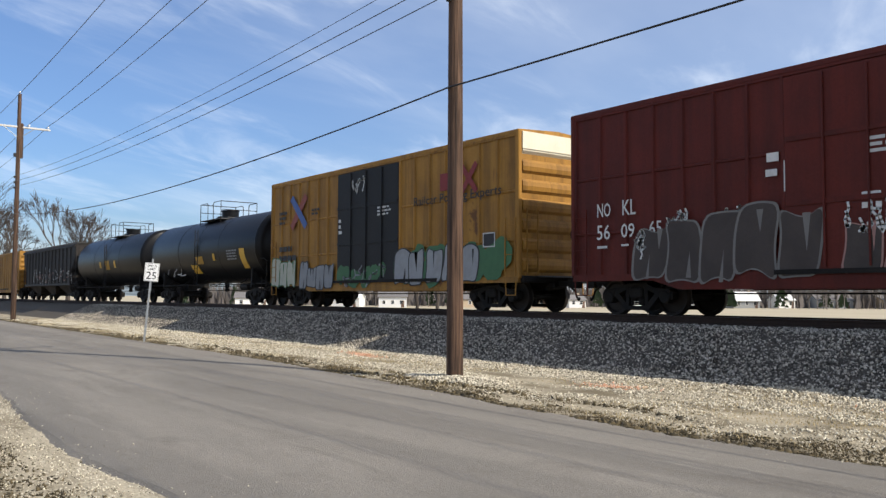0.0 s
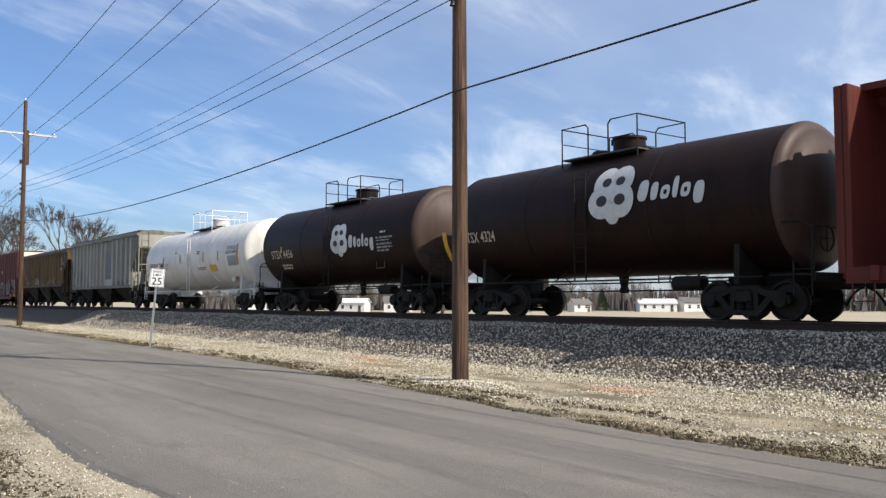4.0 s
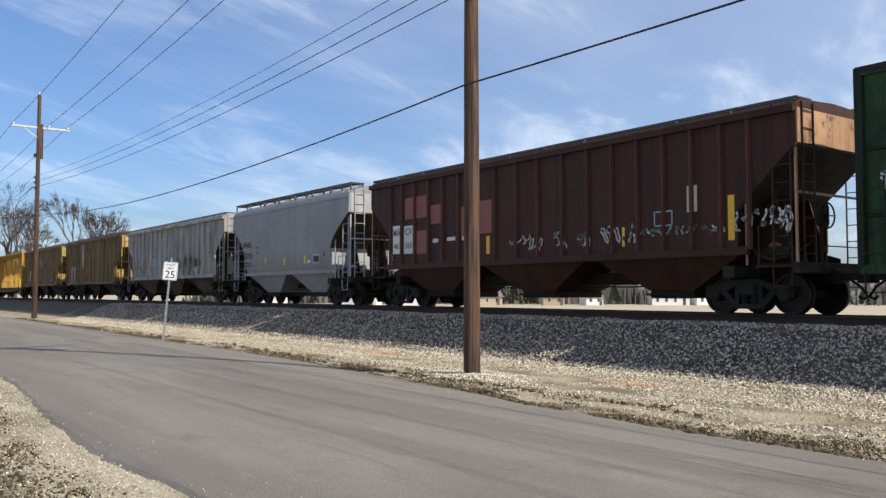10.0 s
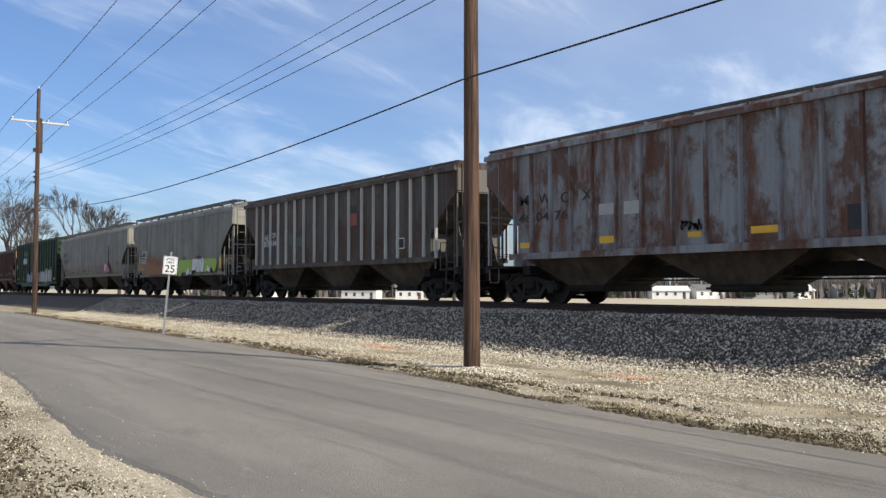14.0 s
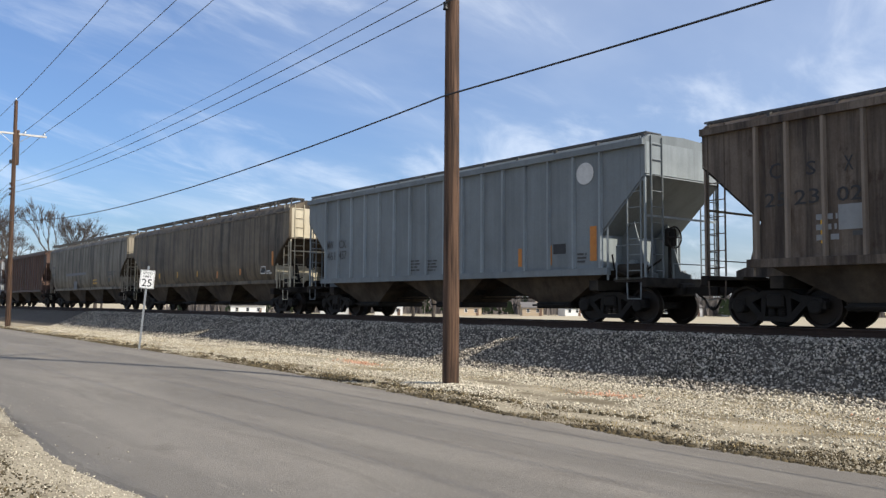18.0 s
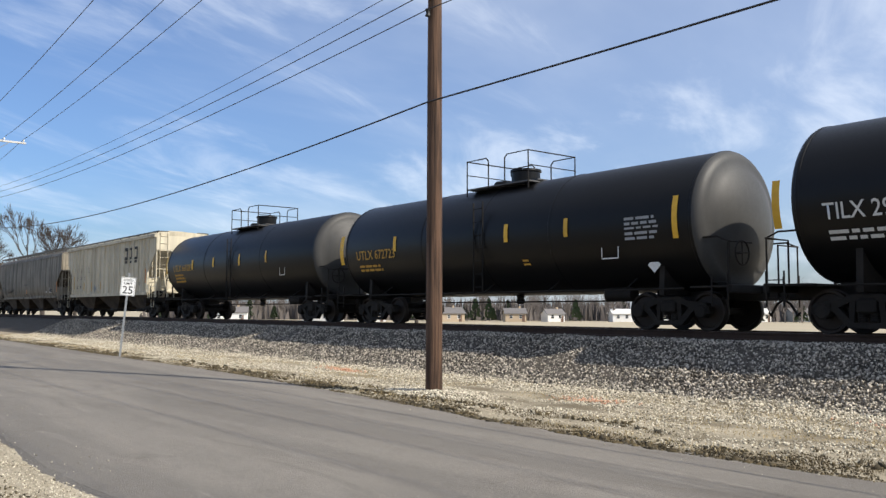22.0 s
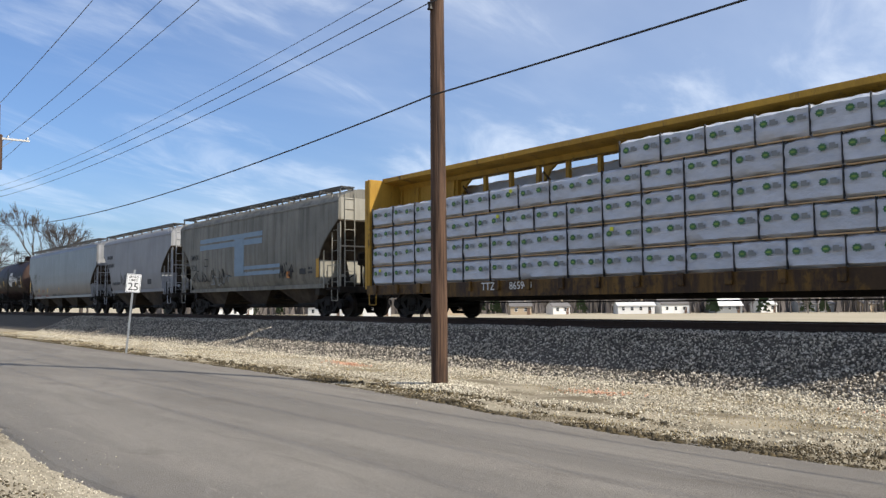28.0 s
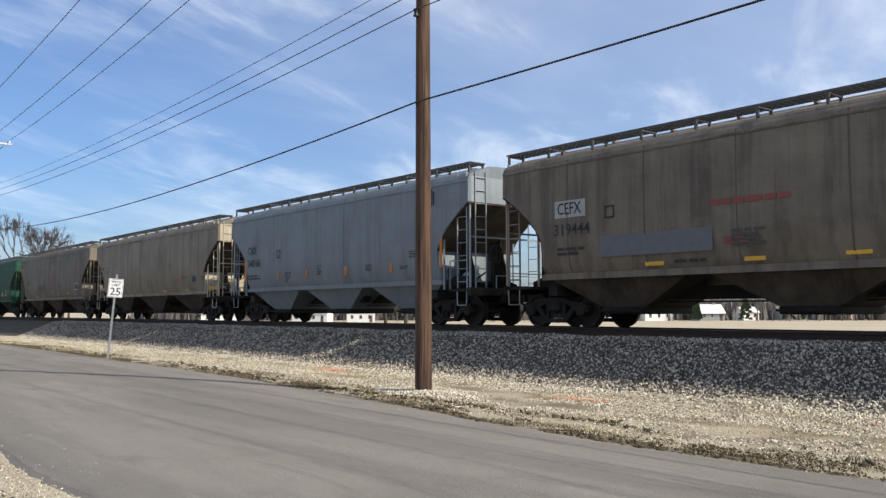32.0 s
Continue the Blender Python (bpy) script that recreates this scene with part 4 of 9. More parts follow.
# ---- boxcars ----
def boxcar(label, L, R, H, body, door=None, nrib=8, doorx=(-1.8, 1.8), rows=(0.27, 0.62), zb=0.98, end=None, roof=None, proud=0.05, endtop=None, post=None):
    half = (R - L) / 2
    car = thing("boxcar", label, "boxcar", "boxcars")
    door, end, roof = door or body, end or body, roof or body
    w, ez = SIDE - 0.06, H - 0.10
    part("body", Geo().bbox(-half, half, -w, w, zb, ez, 0.03), body, car)
    part("roof", Geo().prism([(-w - 0.05, ez - 0.10), (w + 0.05, ez - 0.10), (w + 0.05, ez + 0.01), (0, H), (-w - 0.05, ez + 0.01)], -half - 0.03, half + 0.03, "x"), roof, car)
    rm = shared(("roof_seam", roof.name), lambda: Geo().prism([(-w - 0.03, 0), (w + 0.03, 0), (0, 0.13), (0, 0.16), (-w - 0.03, 0.035), (w + 0.03, 0.035)][:3], -0.04, 0.04, "x"), roof)
    for i in range(13):
        part("roof_seam", rm, roof, car, at=pose(-half + 0.5 + (2 * half - 1.0) * i / 12, 0, ez + 0.012))
    for s in (-1, 1):
        part("side_sill", Geo().prism([(-half, zb + 0.05), (-half, zb - 0.12), (-half + 2.6, zb - 0.12), (-half + 3.4, zb - 0.34), (half - 3.4, zb - 0.34), (half - 2.6, zb - 0.12), (half, zb - 0.12), (half, zb + 0.05)], s * w - 0.05, s * w + 0.05), body, car)
        part("top_chord", Geo().box(-half, half, s * w - 0.04, s * w + 0.06 * s + 0.04, ez - 0.17, ez - 0.02), body, car)
    h = ez - 0.17 - zb - 0.05
    post = post or body
    rb = shared(("side_post", round(h, 2), post.name, proud), lambda: Geo().prism([(-0.06, 0), (-0.035, -proud), (0.035, -proud), (0.06, 0)], 0, h, "z"), post)
    left, right = (-half + 0.08, doorx[0]), (doorx[1], half - 0.08)
    for s in (-1, 1):
        for a, b in (left, right):
            for i in range(nrib):
                part("side_post", rb, post, car, at=pose(a + (b - a) * i / (nrib - 1), s * w, zb + 0.05, 0, 0, 0 if s < 0 else 180))
            for r in rows:
                ln = b - a
                me = shared(("belt_rail", round(ln, 2), post.name), lambda: Geo().prism([(0, -0.04), (-0.03, -0.02), (-0.03, 0.02), (0, 0.04)], 0, ln, "x"), post)
                part("belt_rail", me, post, car, at=pose(a, s * w, zb + h * r) if s < 0 else pose(b, s * w, zb + h * r, 0, 0, 180))
        dr = part("door", Geo().bbox(doorx[0] + 0.04, doorx[1] - 0.04, s * w - 0.07, s * w + 0.07, zb + 0.02, ez - 0.2, 0.02), door, car, "sliding plug door")
        part("door_rail", Geo().box(doorx[0] - 0.2, doorx[1] + 2.2, s * (w + 0.08) - 0.04, s * (w + 0.08) + 0.04, zb - 0.04, zb + 0.06), M_STEEL, dr)
        for dx in (0.25, 0.5, 0.75):
            x = doorx[0] + (doorx[1] - doorx[0]) * dx
            part("lock_bar", Geo().rod((x, s * (w + 0.10), zb + 0.1), (x, s * (w + 0.10), ez - 0.25), 0.025, 6), door, dr)
        for zz in (0.35, 0.68):
            part("door_brace", Geo().box(doorx[0] + 0.08, doorx[1] - 0.08, s * (w + 0.08) - 0.02, s * (w + 0.08) + 0.02, zb + h * zz - 0.05, zb + h * zz + 0.05), door, dr)
    # corrugated ends
    for s in (-1, 1):
        n = 7
        for i in range(n):
            z = zb + 0.18 + (ez - 0.3 - zb) * i / n
            hh = (ez - 0.3 - zb) / n * 0.72
            m = (endtop if endtop and i == n - 1 else end)
            part("end_corrugation", shared(("corrugation", round(hh, 2), m.name), lambda: Geo().prism([(0, 0), (0.07, hh * 0.2), (0.09, hh * 0.5), (0.07, hh * 0.8), (0, hh)], -w + 0.08, w - 0.08, "y"), m), m, car, at=pose(s * half, 0, z, 0, 0, 0 if s > 0 else 180))
        for e in (-1, 1):
            part("corner_post", Geo().bbox(s * half - 0.06, s * half + 0.06, e * w - 0.07, e * w + 0.07, zb, ez, 0.02), end, car)
            ladder(car, s * (half - 0.3), e * (w + 0.09), zb + 0.05, 1.7, end, 0.42)
            stirrup(car, s * (half - 0.3), e * (w + 0.06), 0.5, end)
        ladder(car, s * (half + 0.14), -1.15, zb + 0.1, 1.9, end, 0.42, turn=90)
        part("end_sill", Geo().bbox(s * half - 0.12, s * half + 0.12, -1.5, 1.5, 0.86, 1.06, 0.02), M_STEEL, car)
        part("crossover_step", Geo().box(min(s * half, s * (half + 0.4)), max(s * half, s * (half + 0.4)), -0.9, 0.9, 1.02, 1.06), M_GRATE, car)
    if endtop:
        part("end_cap", Geo().box(half, half + 0.10, -w + 0.06, w - 0.06, ez - 0.55, ez - 0.05), endtop, car, "sunlit white painted band")
    brake_wheel(car, half + 0.22, 0.6, 2.3, M_STEEL)
    part("centre_sill", Geo().box(-half + 0.2, half - 0.2, -0.3, 0.3, 0.66, 0.99), M_STEEL, car)
    truck(car, -half + 1.7)
    truck(car, half - 1.7)
    couplers(car, half)
    under_gear(car, half, 0.55)
    return car


# ---- tank cars ----
def tank(label, L, R, top, body, r=1.68, metal=None, head=0.58, band=True, lat=0.0, headmat=None):
    """L and R are the ends of the shell; top is its crown over the rail."""
    half = (R - L) / 2
    car = thing("tank_car", label, "tank car", "tank cars")
    metal = metal or M_STEEL
    cz = top - r
    arc = [i / 8 * 0.80 for i in range(9)]
    prof = [(-half + 0.62 * head * (1 - math.sqrt(1 - (q * 0.9) ** 2)) / (1 - math.sqrt(1 - 0.72 ** 2)), max(0.02, q * r)) for q in arc]
    d0, r0 = prof[-1]
    prof += [(d0 + (-half + head - d0) * (1 - math.cos(math.pi / 2 * i / 6)) ** 0.9, r0 + (r - r0) * math.sin(math.pi / 2 * i / 6) ** 0.9) for i in range(1, 7)]
    full = prof + [(-d, q) for d, q in reversed(prof)]
    shell = part("shell", Geo().lathe(full, 48, "x", (0, 0, cz)), body, car, smooth=True)
    # only the sunward head gets the paler coat that stands for sunlight
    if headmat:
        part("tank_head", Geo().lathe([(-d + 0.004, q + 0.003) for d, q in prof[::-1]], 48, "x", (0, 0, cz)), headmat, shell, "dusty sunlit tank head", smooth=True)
    if band:
        for x in (-half + head + 0.02, -half * 0.36, 0.0, half * 0.36, half - head - 0.02):
            part("weld_band", Geo().lathe([(-0.04, r + 0.001), (-0.03, r + 0.010), (0.03, r + 0.010), (0.04, r + 0.001)], 48, "x", (x, 0, cz)), body, shell, smooth=True)
    # sills, bolsters, end platforms
    for s in (-1, 1):
        q = pose(s * half, 0, 0, 0, 0, 0 if s > 0 else 180)
        part("stub_sill", shared(("stub_sill", round(cz - r, 2), metal.name), lambda: Geo().bbox(-2.6, 0.25, -0.28, 0.28, 0.74, 1.02, 0.02).prism([(-2.5, 1.0), (-0.7, 1.0), (-0.8, cz - r + 0.20), (-2.3, cz - r + 0.10)], -0.20, 0.20), metal), metal, car, at=q)
        part("bolster_saddle", shared(("saddle", round(cz, 2), metal.name), lambda: Geo().prism([(-1.34, 0.84), (1.34, 0.84), (1.30, cz - 0.98), (0.9, cz - r * 0.84), (0.4, cz - r + 0.02), (-0.4, cz - r + 0.02), (-0.9, cz - r * 0.84), (-1.30, cz - 0.98)], -1.72, -1.58, "x"), metal), metal, car, at=q)
        part("end_platform", shared(("tank_platform", metal.name), lambda: Geo().box(-0.75, 0.28, -1.5, 1.5, 0.99, 1.03).bbox(0.18, 0.30, -1.5, 1.5, 0.86, 1.05, 0.02), metal), metal, car, at=q)
        rail1 = shared(("tank_side_railing", metal.name), lambda: Geo().pipe([(0.22, 0, 1.03), (0.22, 0, 2.0), (-0.05, 0, 2.12), (-0.55, 0, 2.12)], 0.022), metal)
        rail2 = shared(("tank_end_railing", metal.name), lambda: Geo().pipe([(0.24, 0.91, 2.0), (0.24, 0, 2.0), (0.24, 0, 1.03)], 0.022), metal)
        for e in (-1, 1):
            part("end_railing", rail1, metal, car, at=q @ Matrix.Translation((0, e * 1.46, 0)))
            part("cross_railing", rail2, metal, car, at=q @ (Matrix.Translation((0, 0.55, 0)) if e > 0 else Matrix.Translation((0, -1.46, 0))))
        for e in (-1, 1):
            ladder(car, s * (half + 0.02), e * 1.5, 0.55, 0.75, metal, 0.4, 2)
            part("hand_rail", shared(("side_hand_rail", round(half, 2), metal.name), lambda: Geo().rod((-half + 0.9, 0, 0.98), (half - 0.9, 0, 0.98), 0.022, 6), metal), metal, car, at=(0, e * 1.5, 0)) if s > 0 else None
    n = max(3, round(half / 1.6))
    st = shared(("rail_stay", metal.name), lambda: Geo().rod((0, 0, 0.98), (0, 0.45, cz - r * 0.90), 0.022, 5), metal)
    for i in range(n):
        x = -half + 2.6 + (2 * half - 5.2) * i / (n - 1)
        for e in (-1, 1):
            part("rail_stay", st, metal, car, at=pose(x, e * 1.5, 0, 0, 0, 0 if e < 0 else 180))
    part("brake_rod", Geo().rod((-half + 2, -0.5, 0.72), (half - 2, -0.5, 0.72), 0.02, 5), metal, car)
    part("air_reservoir", Geo().lathe([(-0.45, 0.02), (-0.42, 0.18), (0.42, 0.18), (0.45, 0.02)], 12, "x", (half - 3.3, -0.8, 0.88)), metal, car, smooth=True)
    part("bottom_outlet", Geo().lathe([(0.66, 0.08), (0.70, 0.13), (0.80, 0.13), (0.82, 0.10), (cz - r + 0.1, 0.16)], 14, "z"), metal, car, smooth=True)
    brake_wheel(car, half + 0.34, -1.1, 1.75, metal)
    # crown platform, housing and side ladders
    rl = metal
    x0 = lat
    pf = part("crown_platform", Geo().box(x0 - 1.35, x0 + 1.35, -0.98, -0.50, top - 0.10, top - 0.06), M_GRATE, car)
    part("crown_grating", Geo().box(x0 - 1.35, x0 + 1.35, 0.50, 0.98, top - 0.10, top - 0.06), M_GRATE, pf)
    for e in (-1, 1):
        part("crown_grating", Geo().box(x0 + e * 1.15 - 0.2, x0 + e * 1.15 + 0.2, -0.6, 0.6, top - 0.03, top + 0.01), M_GRATE, pf)
        zt, y = top + 0.80, e * 0.98
        for s in (-1, 1):
            part("railing", Geo().pipe([(x0 + s * 1.35, y, top - 0.30), (x0 + s * 1.35, y, zt), (x0 + s * 0.46, y, zt), (x0 + s * 0.36, y, zt - 0.10), (x0 + s * 0.36, y, top - 0.1)], 0.021), rl, pf)
        part("railing", Geo().pipe([(x0 + e * 1.35, -0.98, zt), (x0 + e * 1.35, 0.98, zt)], 0.021), rl, pf)
        part("mid_rail", Geo().pipe([(x0 + e * 1.35, -0.98, top + 0.38), (x0 + e * 1.35, 0.98, top + 0.38)], 0.016), rl, pf)
        ladder(car, x0, e * 1.71, 0.95, top - 1.6, rl, 0.40)
    hs = part("valve_housing", Geo().lathe([(top - 0.12, 0.44), (top + 0.36, 0.44), (top + 0.38, 0.48), (top + 0.44, 0.47), (top + 0.48, 0.05)], 20, "z", (x0 + 0.25, 0, 0)), body, car, smooth=True)
    part("hinge", Geo().box(x0 - 0.3, x0 - 0.16, -0.12, 0.12, top + 0.3, top + 0.45), rl, hs)
    part("manway", Geo().lathe([(top - 0.1, 0.30), (top + 0.14, 0.30), (top + 0.2, 0.24)], 16, "z", (x0 - 0.75, 0, 0)), body, car, smooth=True)
    truck(car, -half + 1.65)
    truck(car, half - 1.65)
    couplers(car, half + 0.30, 0.72)
    return car, cz, r


def on_tank(cz, r, z):
    """Depth and lean of the near side of a shell at height z."""
    s = max(-1, min(1, (z - cz) / (r + 0.012)))
    return -(r + 0.012) * math.cos(math.asin(s)), -math.asin(s)


def tank_letter(car, cz, r, word, x, z, h, material=None, width=None):
    y, lean = on_tank(cz, r, z + h / 2)
    return letter(car, word, x, z, h, material or M_WHITE, on_tank(cz, r, z)[0] - 0.012, width, lean=lean)


def tank_bars(car, cz, r, x, z, w, h, rows, material):
    y, lean = on_tank(cz, r, z + h / 2)
    b = bars(car, x, 0, w, h, rows, material, 0.0, seed=int(z * 100))
    b.matrix_basis = Matrix.Translation((0, on_tank(cz, r, z)[0] - 0.012, z)) @ Matrix.Rotation(lean, 4, "X")
    return b


def tank_plate(car, cz, r, x0, x1, z0, z1, material, name="reflector"):
    """A strip that follows the shell."""
    g, k = Geo(), 4
    for i in range(k):
        a, b = z0 + (z1 - z0) * i / k, z0 + (z1 - z0) * (i + 1) / k
        ya, yb = on_tank(cz, r, a)[0] - 0.006, on_tank(cz, r, b)[0] - 0.006
        g.add([(x0, ya, a), (x1, ya, a), (x1, yb, b), (x0, yb, b)], [(0, 1, 2, 3)])
    return part(name, g, material, car)


def tank_script(car, cz, r, x, z, w, h, material):
    """A painted trade name as six plain rounded shapes on the shell."""
    g = Geo()
    for i, (u, lo, hi) in enumerate(((0.17, 0.05, 1.0), (0.12, 0.05, 0.85), (0.15, 0.05, 0.66), (0.09, 0.05, 1.0), (0.15, 0.05, 0.66), (0.16, -0.28, 0.66))):
        x0 = x + w * sum((0.19, 0.14, 0.17, 0.11, 0.17)[:i])
        pts = soft_poly([(x0, z + h * lo), (x0 + w * u * 0.85, z + h * lo), (x0 + w * u, z + h * hi), (x0 + w * u * 0.15, z + h * hi)], 2)
        hole = i in (2, 4)
        mid = (sum(p[0] for p in pts) / len(pts), sum(p[1] for p in pts) / len(pts))
        k = [(mid[0] + (a - mid[0]) * 0.35, mid[1] + (b - mid[1]) * 0.35) for a, b in pts]
        at = lambda p: (p[0], on_tank(cz, r, p[1])[0] - 0.008, p[1])
        n = len(pts)
        g.add([at(p) for p in pts + k], [(j, (j + 1) % n, n + (j + 1) % n, n + j) for j in range(n)] + ([] if hole else [tuple(range(n, 2 * n))]))
    return part("painted_name", g, material, car, "white painted trade name")


# ---- centre-beam flat cars ----
def centrebeam(label, L, R, H, body, style, sill=None):
    sill = sill or body
    half = (R - L) / 2
    car = thing("centre_beam_car", label, "flatcar", "centre-beam cars")
    dz = 1.10
    part("deck", Geo().bbox(-half, half, -1.5, 1.5, dz - 0.06, dz, 0.01), sill, car)
    for s in (-1, 1):
        part("side_sill", Geo().prism([(-half, dz + 0.02), (-half, dz - 0.30), (-half + 3.6, dz - 0.30), (-half + 4.6, dz - 0.42), (half - 4.6, dz - 0.42), (half - 3.6, dz - 0.30), (half, dz - 0.30), (half, dz + 0.02)], s * 1.5 - 0.05, s * 1.5 + 0.05), sill, car)
        st = shared(("stake_pocket", sill.name), lambda: Geo().bbox(-0.09, 0.09, -0.08, 0.0, -0.26, 0.04, 0.015), sill)
        for i in range(18):
            part("stake_pocket", st, sill, car, at=pose(-half + 0.6 + (2 * half - 1.2) * i / 17, s * 1.55, dz, 0, 0, 0 if s < 0 else 180))
    part("centre_sill", Geo().bbox(-half + 0.2, half - 0.2, -0.33, 0.33, 0.55, dz - 0.05, 0.02), M_STEEL, car)
    # bulkheads
    for s in (-1, 1):
        b = part("bulkhead", Geo().bbox(min(s * half, s * (half - 0.14)), max(s * half, s * (half - 0.14)), -1.52, 1.52, dz, H, 0.02), body, car)
        for y in (-1.45, -0.5, 0.5, 1.45):
            part("bulkhead_post", Geo().bbox(min(s * half, s * (half + 0.16)), max(s * half, s * (half + 0.16)), y - 0.08, y + 0.08, dz - 0.1, H - 0.02, 0.015), body, b)
        for i in range(5):
            z = dz + 0.5 + (H - dz - 0.9) * i / 4
            part("bulkhead_beam", Geo().bbox(min(s * half, s * (half + 0.12)), max(s * half, s * (half + 0.12)), -1.4, 1.4, z - 0.07, z + 0.07, 0.015), body, b)
        ladder(car, s * (half + 0.2), -1.0, dz - 0.2, H - dz, body, 0.42, turn=90)
        for e in (-1, 1):
            stirrup(car, s * (half - 0.35), e * 1.54, 0.45, body)
    # the spine
    part("top_chord", Geo().prism([(-0.95, H + 0.06), (-0.93, H - 0.08), (-0.30, H - 0.16), (-0.2, H - 0.30), (0.2, H - 0.30), (0.30, H - 0.16), (0.93, H - 0.08), (0.95, H + 0.06)], -half + 0.1, half - 0.1, "x"), body, car)
    if style == "plate":
        n, x1 = 13, half - 5.0
        xs = [-x1 + 2 * x1 * i / (n - 1) - 0.9 for i in range(n)]
        z0, z1, hw, k = dz + 0.62, dz + 2.38, 0.28, 12
        # plates between the oval holes
        g = Geo()
        zt, zl = H - 0.3, dz
        def panel(xa, xb, y):
            g.add([(xa, y, zl), (xb, y, zl), (xb, y, zt), (xa, y, zt)], [(0, 1, 2, 3)])
        for y in (-0.03, 0.03):
            edges = [-half + 0.14] + [v for x in xs for v in (x - 0.45, x + 0.45)] + [half - 0.14]
            for a, b in zip(edges[0::2], edges[1::2]):
                panel(a, b, y)
            for x in xs:
                ring, sq = [], []
                for i in range(4 * k):
                    a = 2 * math.pi * i / (4 * k)
                    c, s = math.cos(a), math.sin(a)
                    oz = (z1 - z0) / 2
                    px, pz = hw * math.copysign(abs(c) ** 0.8, c), oz * math.copysign(abs(s) ** 0.8, s)
                    m = max(abs(c), abs(s))
                    qx, qz = 0.45 * c / m, s / m
                    qz = (z0 + z1) / 2 + (qz * (zt - (z0 + z1) / 2) if qz > 0 else qz * ((z0 + z1) / 2 - zl))
                    ring.append((x + px, y, (z0 + z1) / 2 + pz))
                    sq.append((x + qx, y, qz))
                m = 4 * k
                g.add(ring + sq, [(i, (i + 1) % m, m + (i + 1) % m, m + i) for i in range(m)])
                if y < 0:
                    rim = [(a, b + 0.06, c) for a, b, c in ring]
                    g.add(ring + rim, [(i, (i + 1) % m, m + (i + 1) % m, m + i) for i in range(m)])
        part("centre_web", g, body, car, "red web pierced by a row of oval holes")
        rb = shared(("web_rib", body.name), lambda: Geo().box(-0.04, 0.04, -0.12, 0, 0, H - dz - 0.35), body)
        for i in range(n + 1):
            for e in (-1, 1):
                part("web_rib", rb, body, car, at=pose(xs[0] - 0.72 + (xs[-1] - xs[0]) / (n - 1) * i, e * 0.03, dz, 0, 0, 0 if e < 0 else 180))
    else:
        xw = half - 3.4
        for s in (-1, 1):
            a, b = sorted((s * (half - 0.14), s * xw))
            w = part("end_web", Geo().prism([(-0.32, dz), (0.32, dz), (0.18, H - 0.3), (-0.18, H - 0.3)], a, b, "x"), body, car)
            for i in range(4):
                x = a + 0.15 + (b - a - 0.3) * i / 3
                part("web_stiffener", Geo().prism([(-0.40, dz), (0.40, dz), (0.26, H - 0.3), (-0.26, H - 0.3)], x - 0.05, x + 0.05, "x"), body, w)
            for zz in (0.35, 0.68):
                part("web_rail", Geo().box(a + 0.1, b - 0.1, -0.36, 0.36, dz + (H - dz) * zz, dz + (H - dz) * zz + 0.08), body, w)
        n = 12
        pm = shared(("spine_post", body.name, round(H, 2)), lambda: Geo().prism([(-0.13, dz), (0.13, dz), (0.06, H - 0.3), (-0.06, H - 0.3)], -0.06, 0.06, "x"), body)
        for i in range(n):
            part("spine_post", pm, body, car, at=pose(-xw + 2 * xw * (i + 1) / (n + 1), 0, 0))
        step = 2 * xw / (n + 1)
        gus = lambda x, z, s, d: part("gusset", Geo().prism([(x, z), (x + s * 0.48, z), (x + s * 0.26, z + d * 0.14), (x + s * 0.10, z + d * 0.36), (x, z + d * 0.46)], -0.05, 0.05), body, car)
        for s in (-1, 1):
            for k0, k1 in ((0.1, 2.6), (3.2, 5.7)):
                part("diagonal_brace", Geo().rod((s * (xw - k0 * step), -0.05, H - 0.5), (s * (xw - k1 * step), -0.05, dz + 0.15), 0.035, 6), sill, car)
            gus(s * xw, H - 0.34, -s, -1)
            gus(s * (xw - 2.4 * step), dz, s, 1)
            gus(s * (xw - 5.7 * step), dz, s, 1)
            gus(s * (xw - 3.2 * step), H - 0.34, -s, -1)
        if style == "open":
            rg = random.Random(4)
            for i in range(10):
                x = -xw + step * (i + 1.0)
                z = dz + rg.uniform(1.2, 1.9)
                p = [(x + u * rg.uniform(1.2, 2.0), -0.45 - 0.35 * u, z - u * rg.uniform(0.9, 1.4) + 0.25 * math.sin(u * 3.1)) for u in (0, 0.3, 0.6, 1.0)]
                part("tie_down_cable", Geo().pipe(p, 0.012, 4), M_STEEL, car)
    truck(car, -half + 2.1)
    truck(car, half - 2.1)
    couplers(car, half + 0.12, 0.72)
    under_gear(car, half, 0.50)
    return car

# ---- the ground: one sheet from the road to the horizon ----
M_GROUND = mat("dry_winter_grass_and_gravel", (0.40, 0.350, 0.255), (0.12, 0.095, 0.055), rough=0.95, scale=0.9, amount=0.95, bump=1.0, fine=24, per=0, stretch=(0.6, 1.3, 1), rust=0.34, rust_color=(0.085, 0.066, 0.034), patch=0.55)
M_FIELD = mat("tan_dormant_field", (0.39, 0.335, 0.235), (0.30, 0.255, 0.17), rough=0.95, scale=0.05, amount=0.5, bump=0.2, fine=3, per=0)
M_BALLAST = mat("grey_ballast", (0.10, 0.084, 0.065), (0.028, 0.024, 0.019), rough=0.95, scale=9, amount=0.8, bump=1.0, fine=22, per=0)
M_TIE = mat("creosoted_tie", (0.055, 0.042, 0.032), (0.025, 0.02, 0.017), rough=0.9, scale=4, amount=0.6, bump=0.5, stretch=(4, 0.5, 4))
M_RAILSIDE = mat("rusty_rail", (0.060, 0.034, 0.022), (0.03, 0.018, 0.013), rough=0.8, scale=6, amount=0.5)
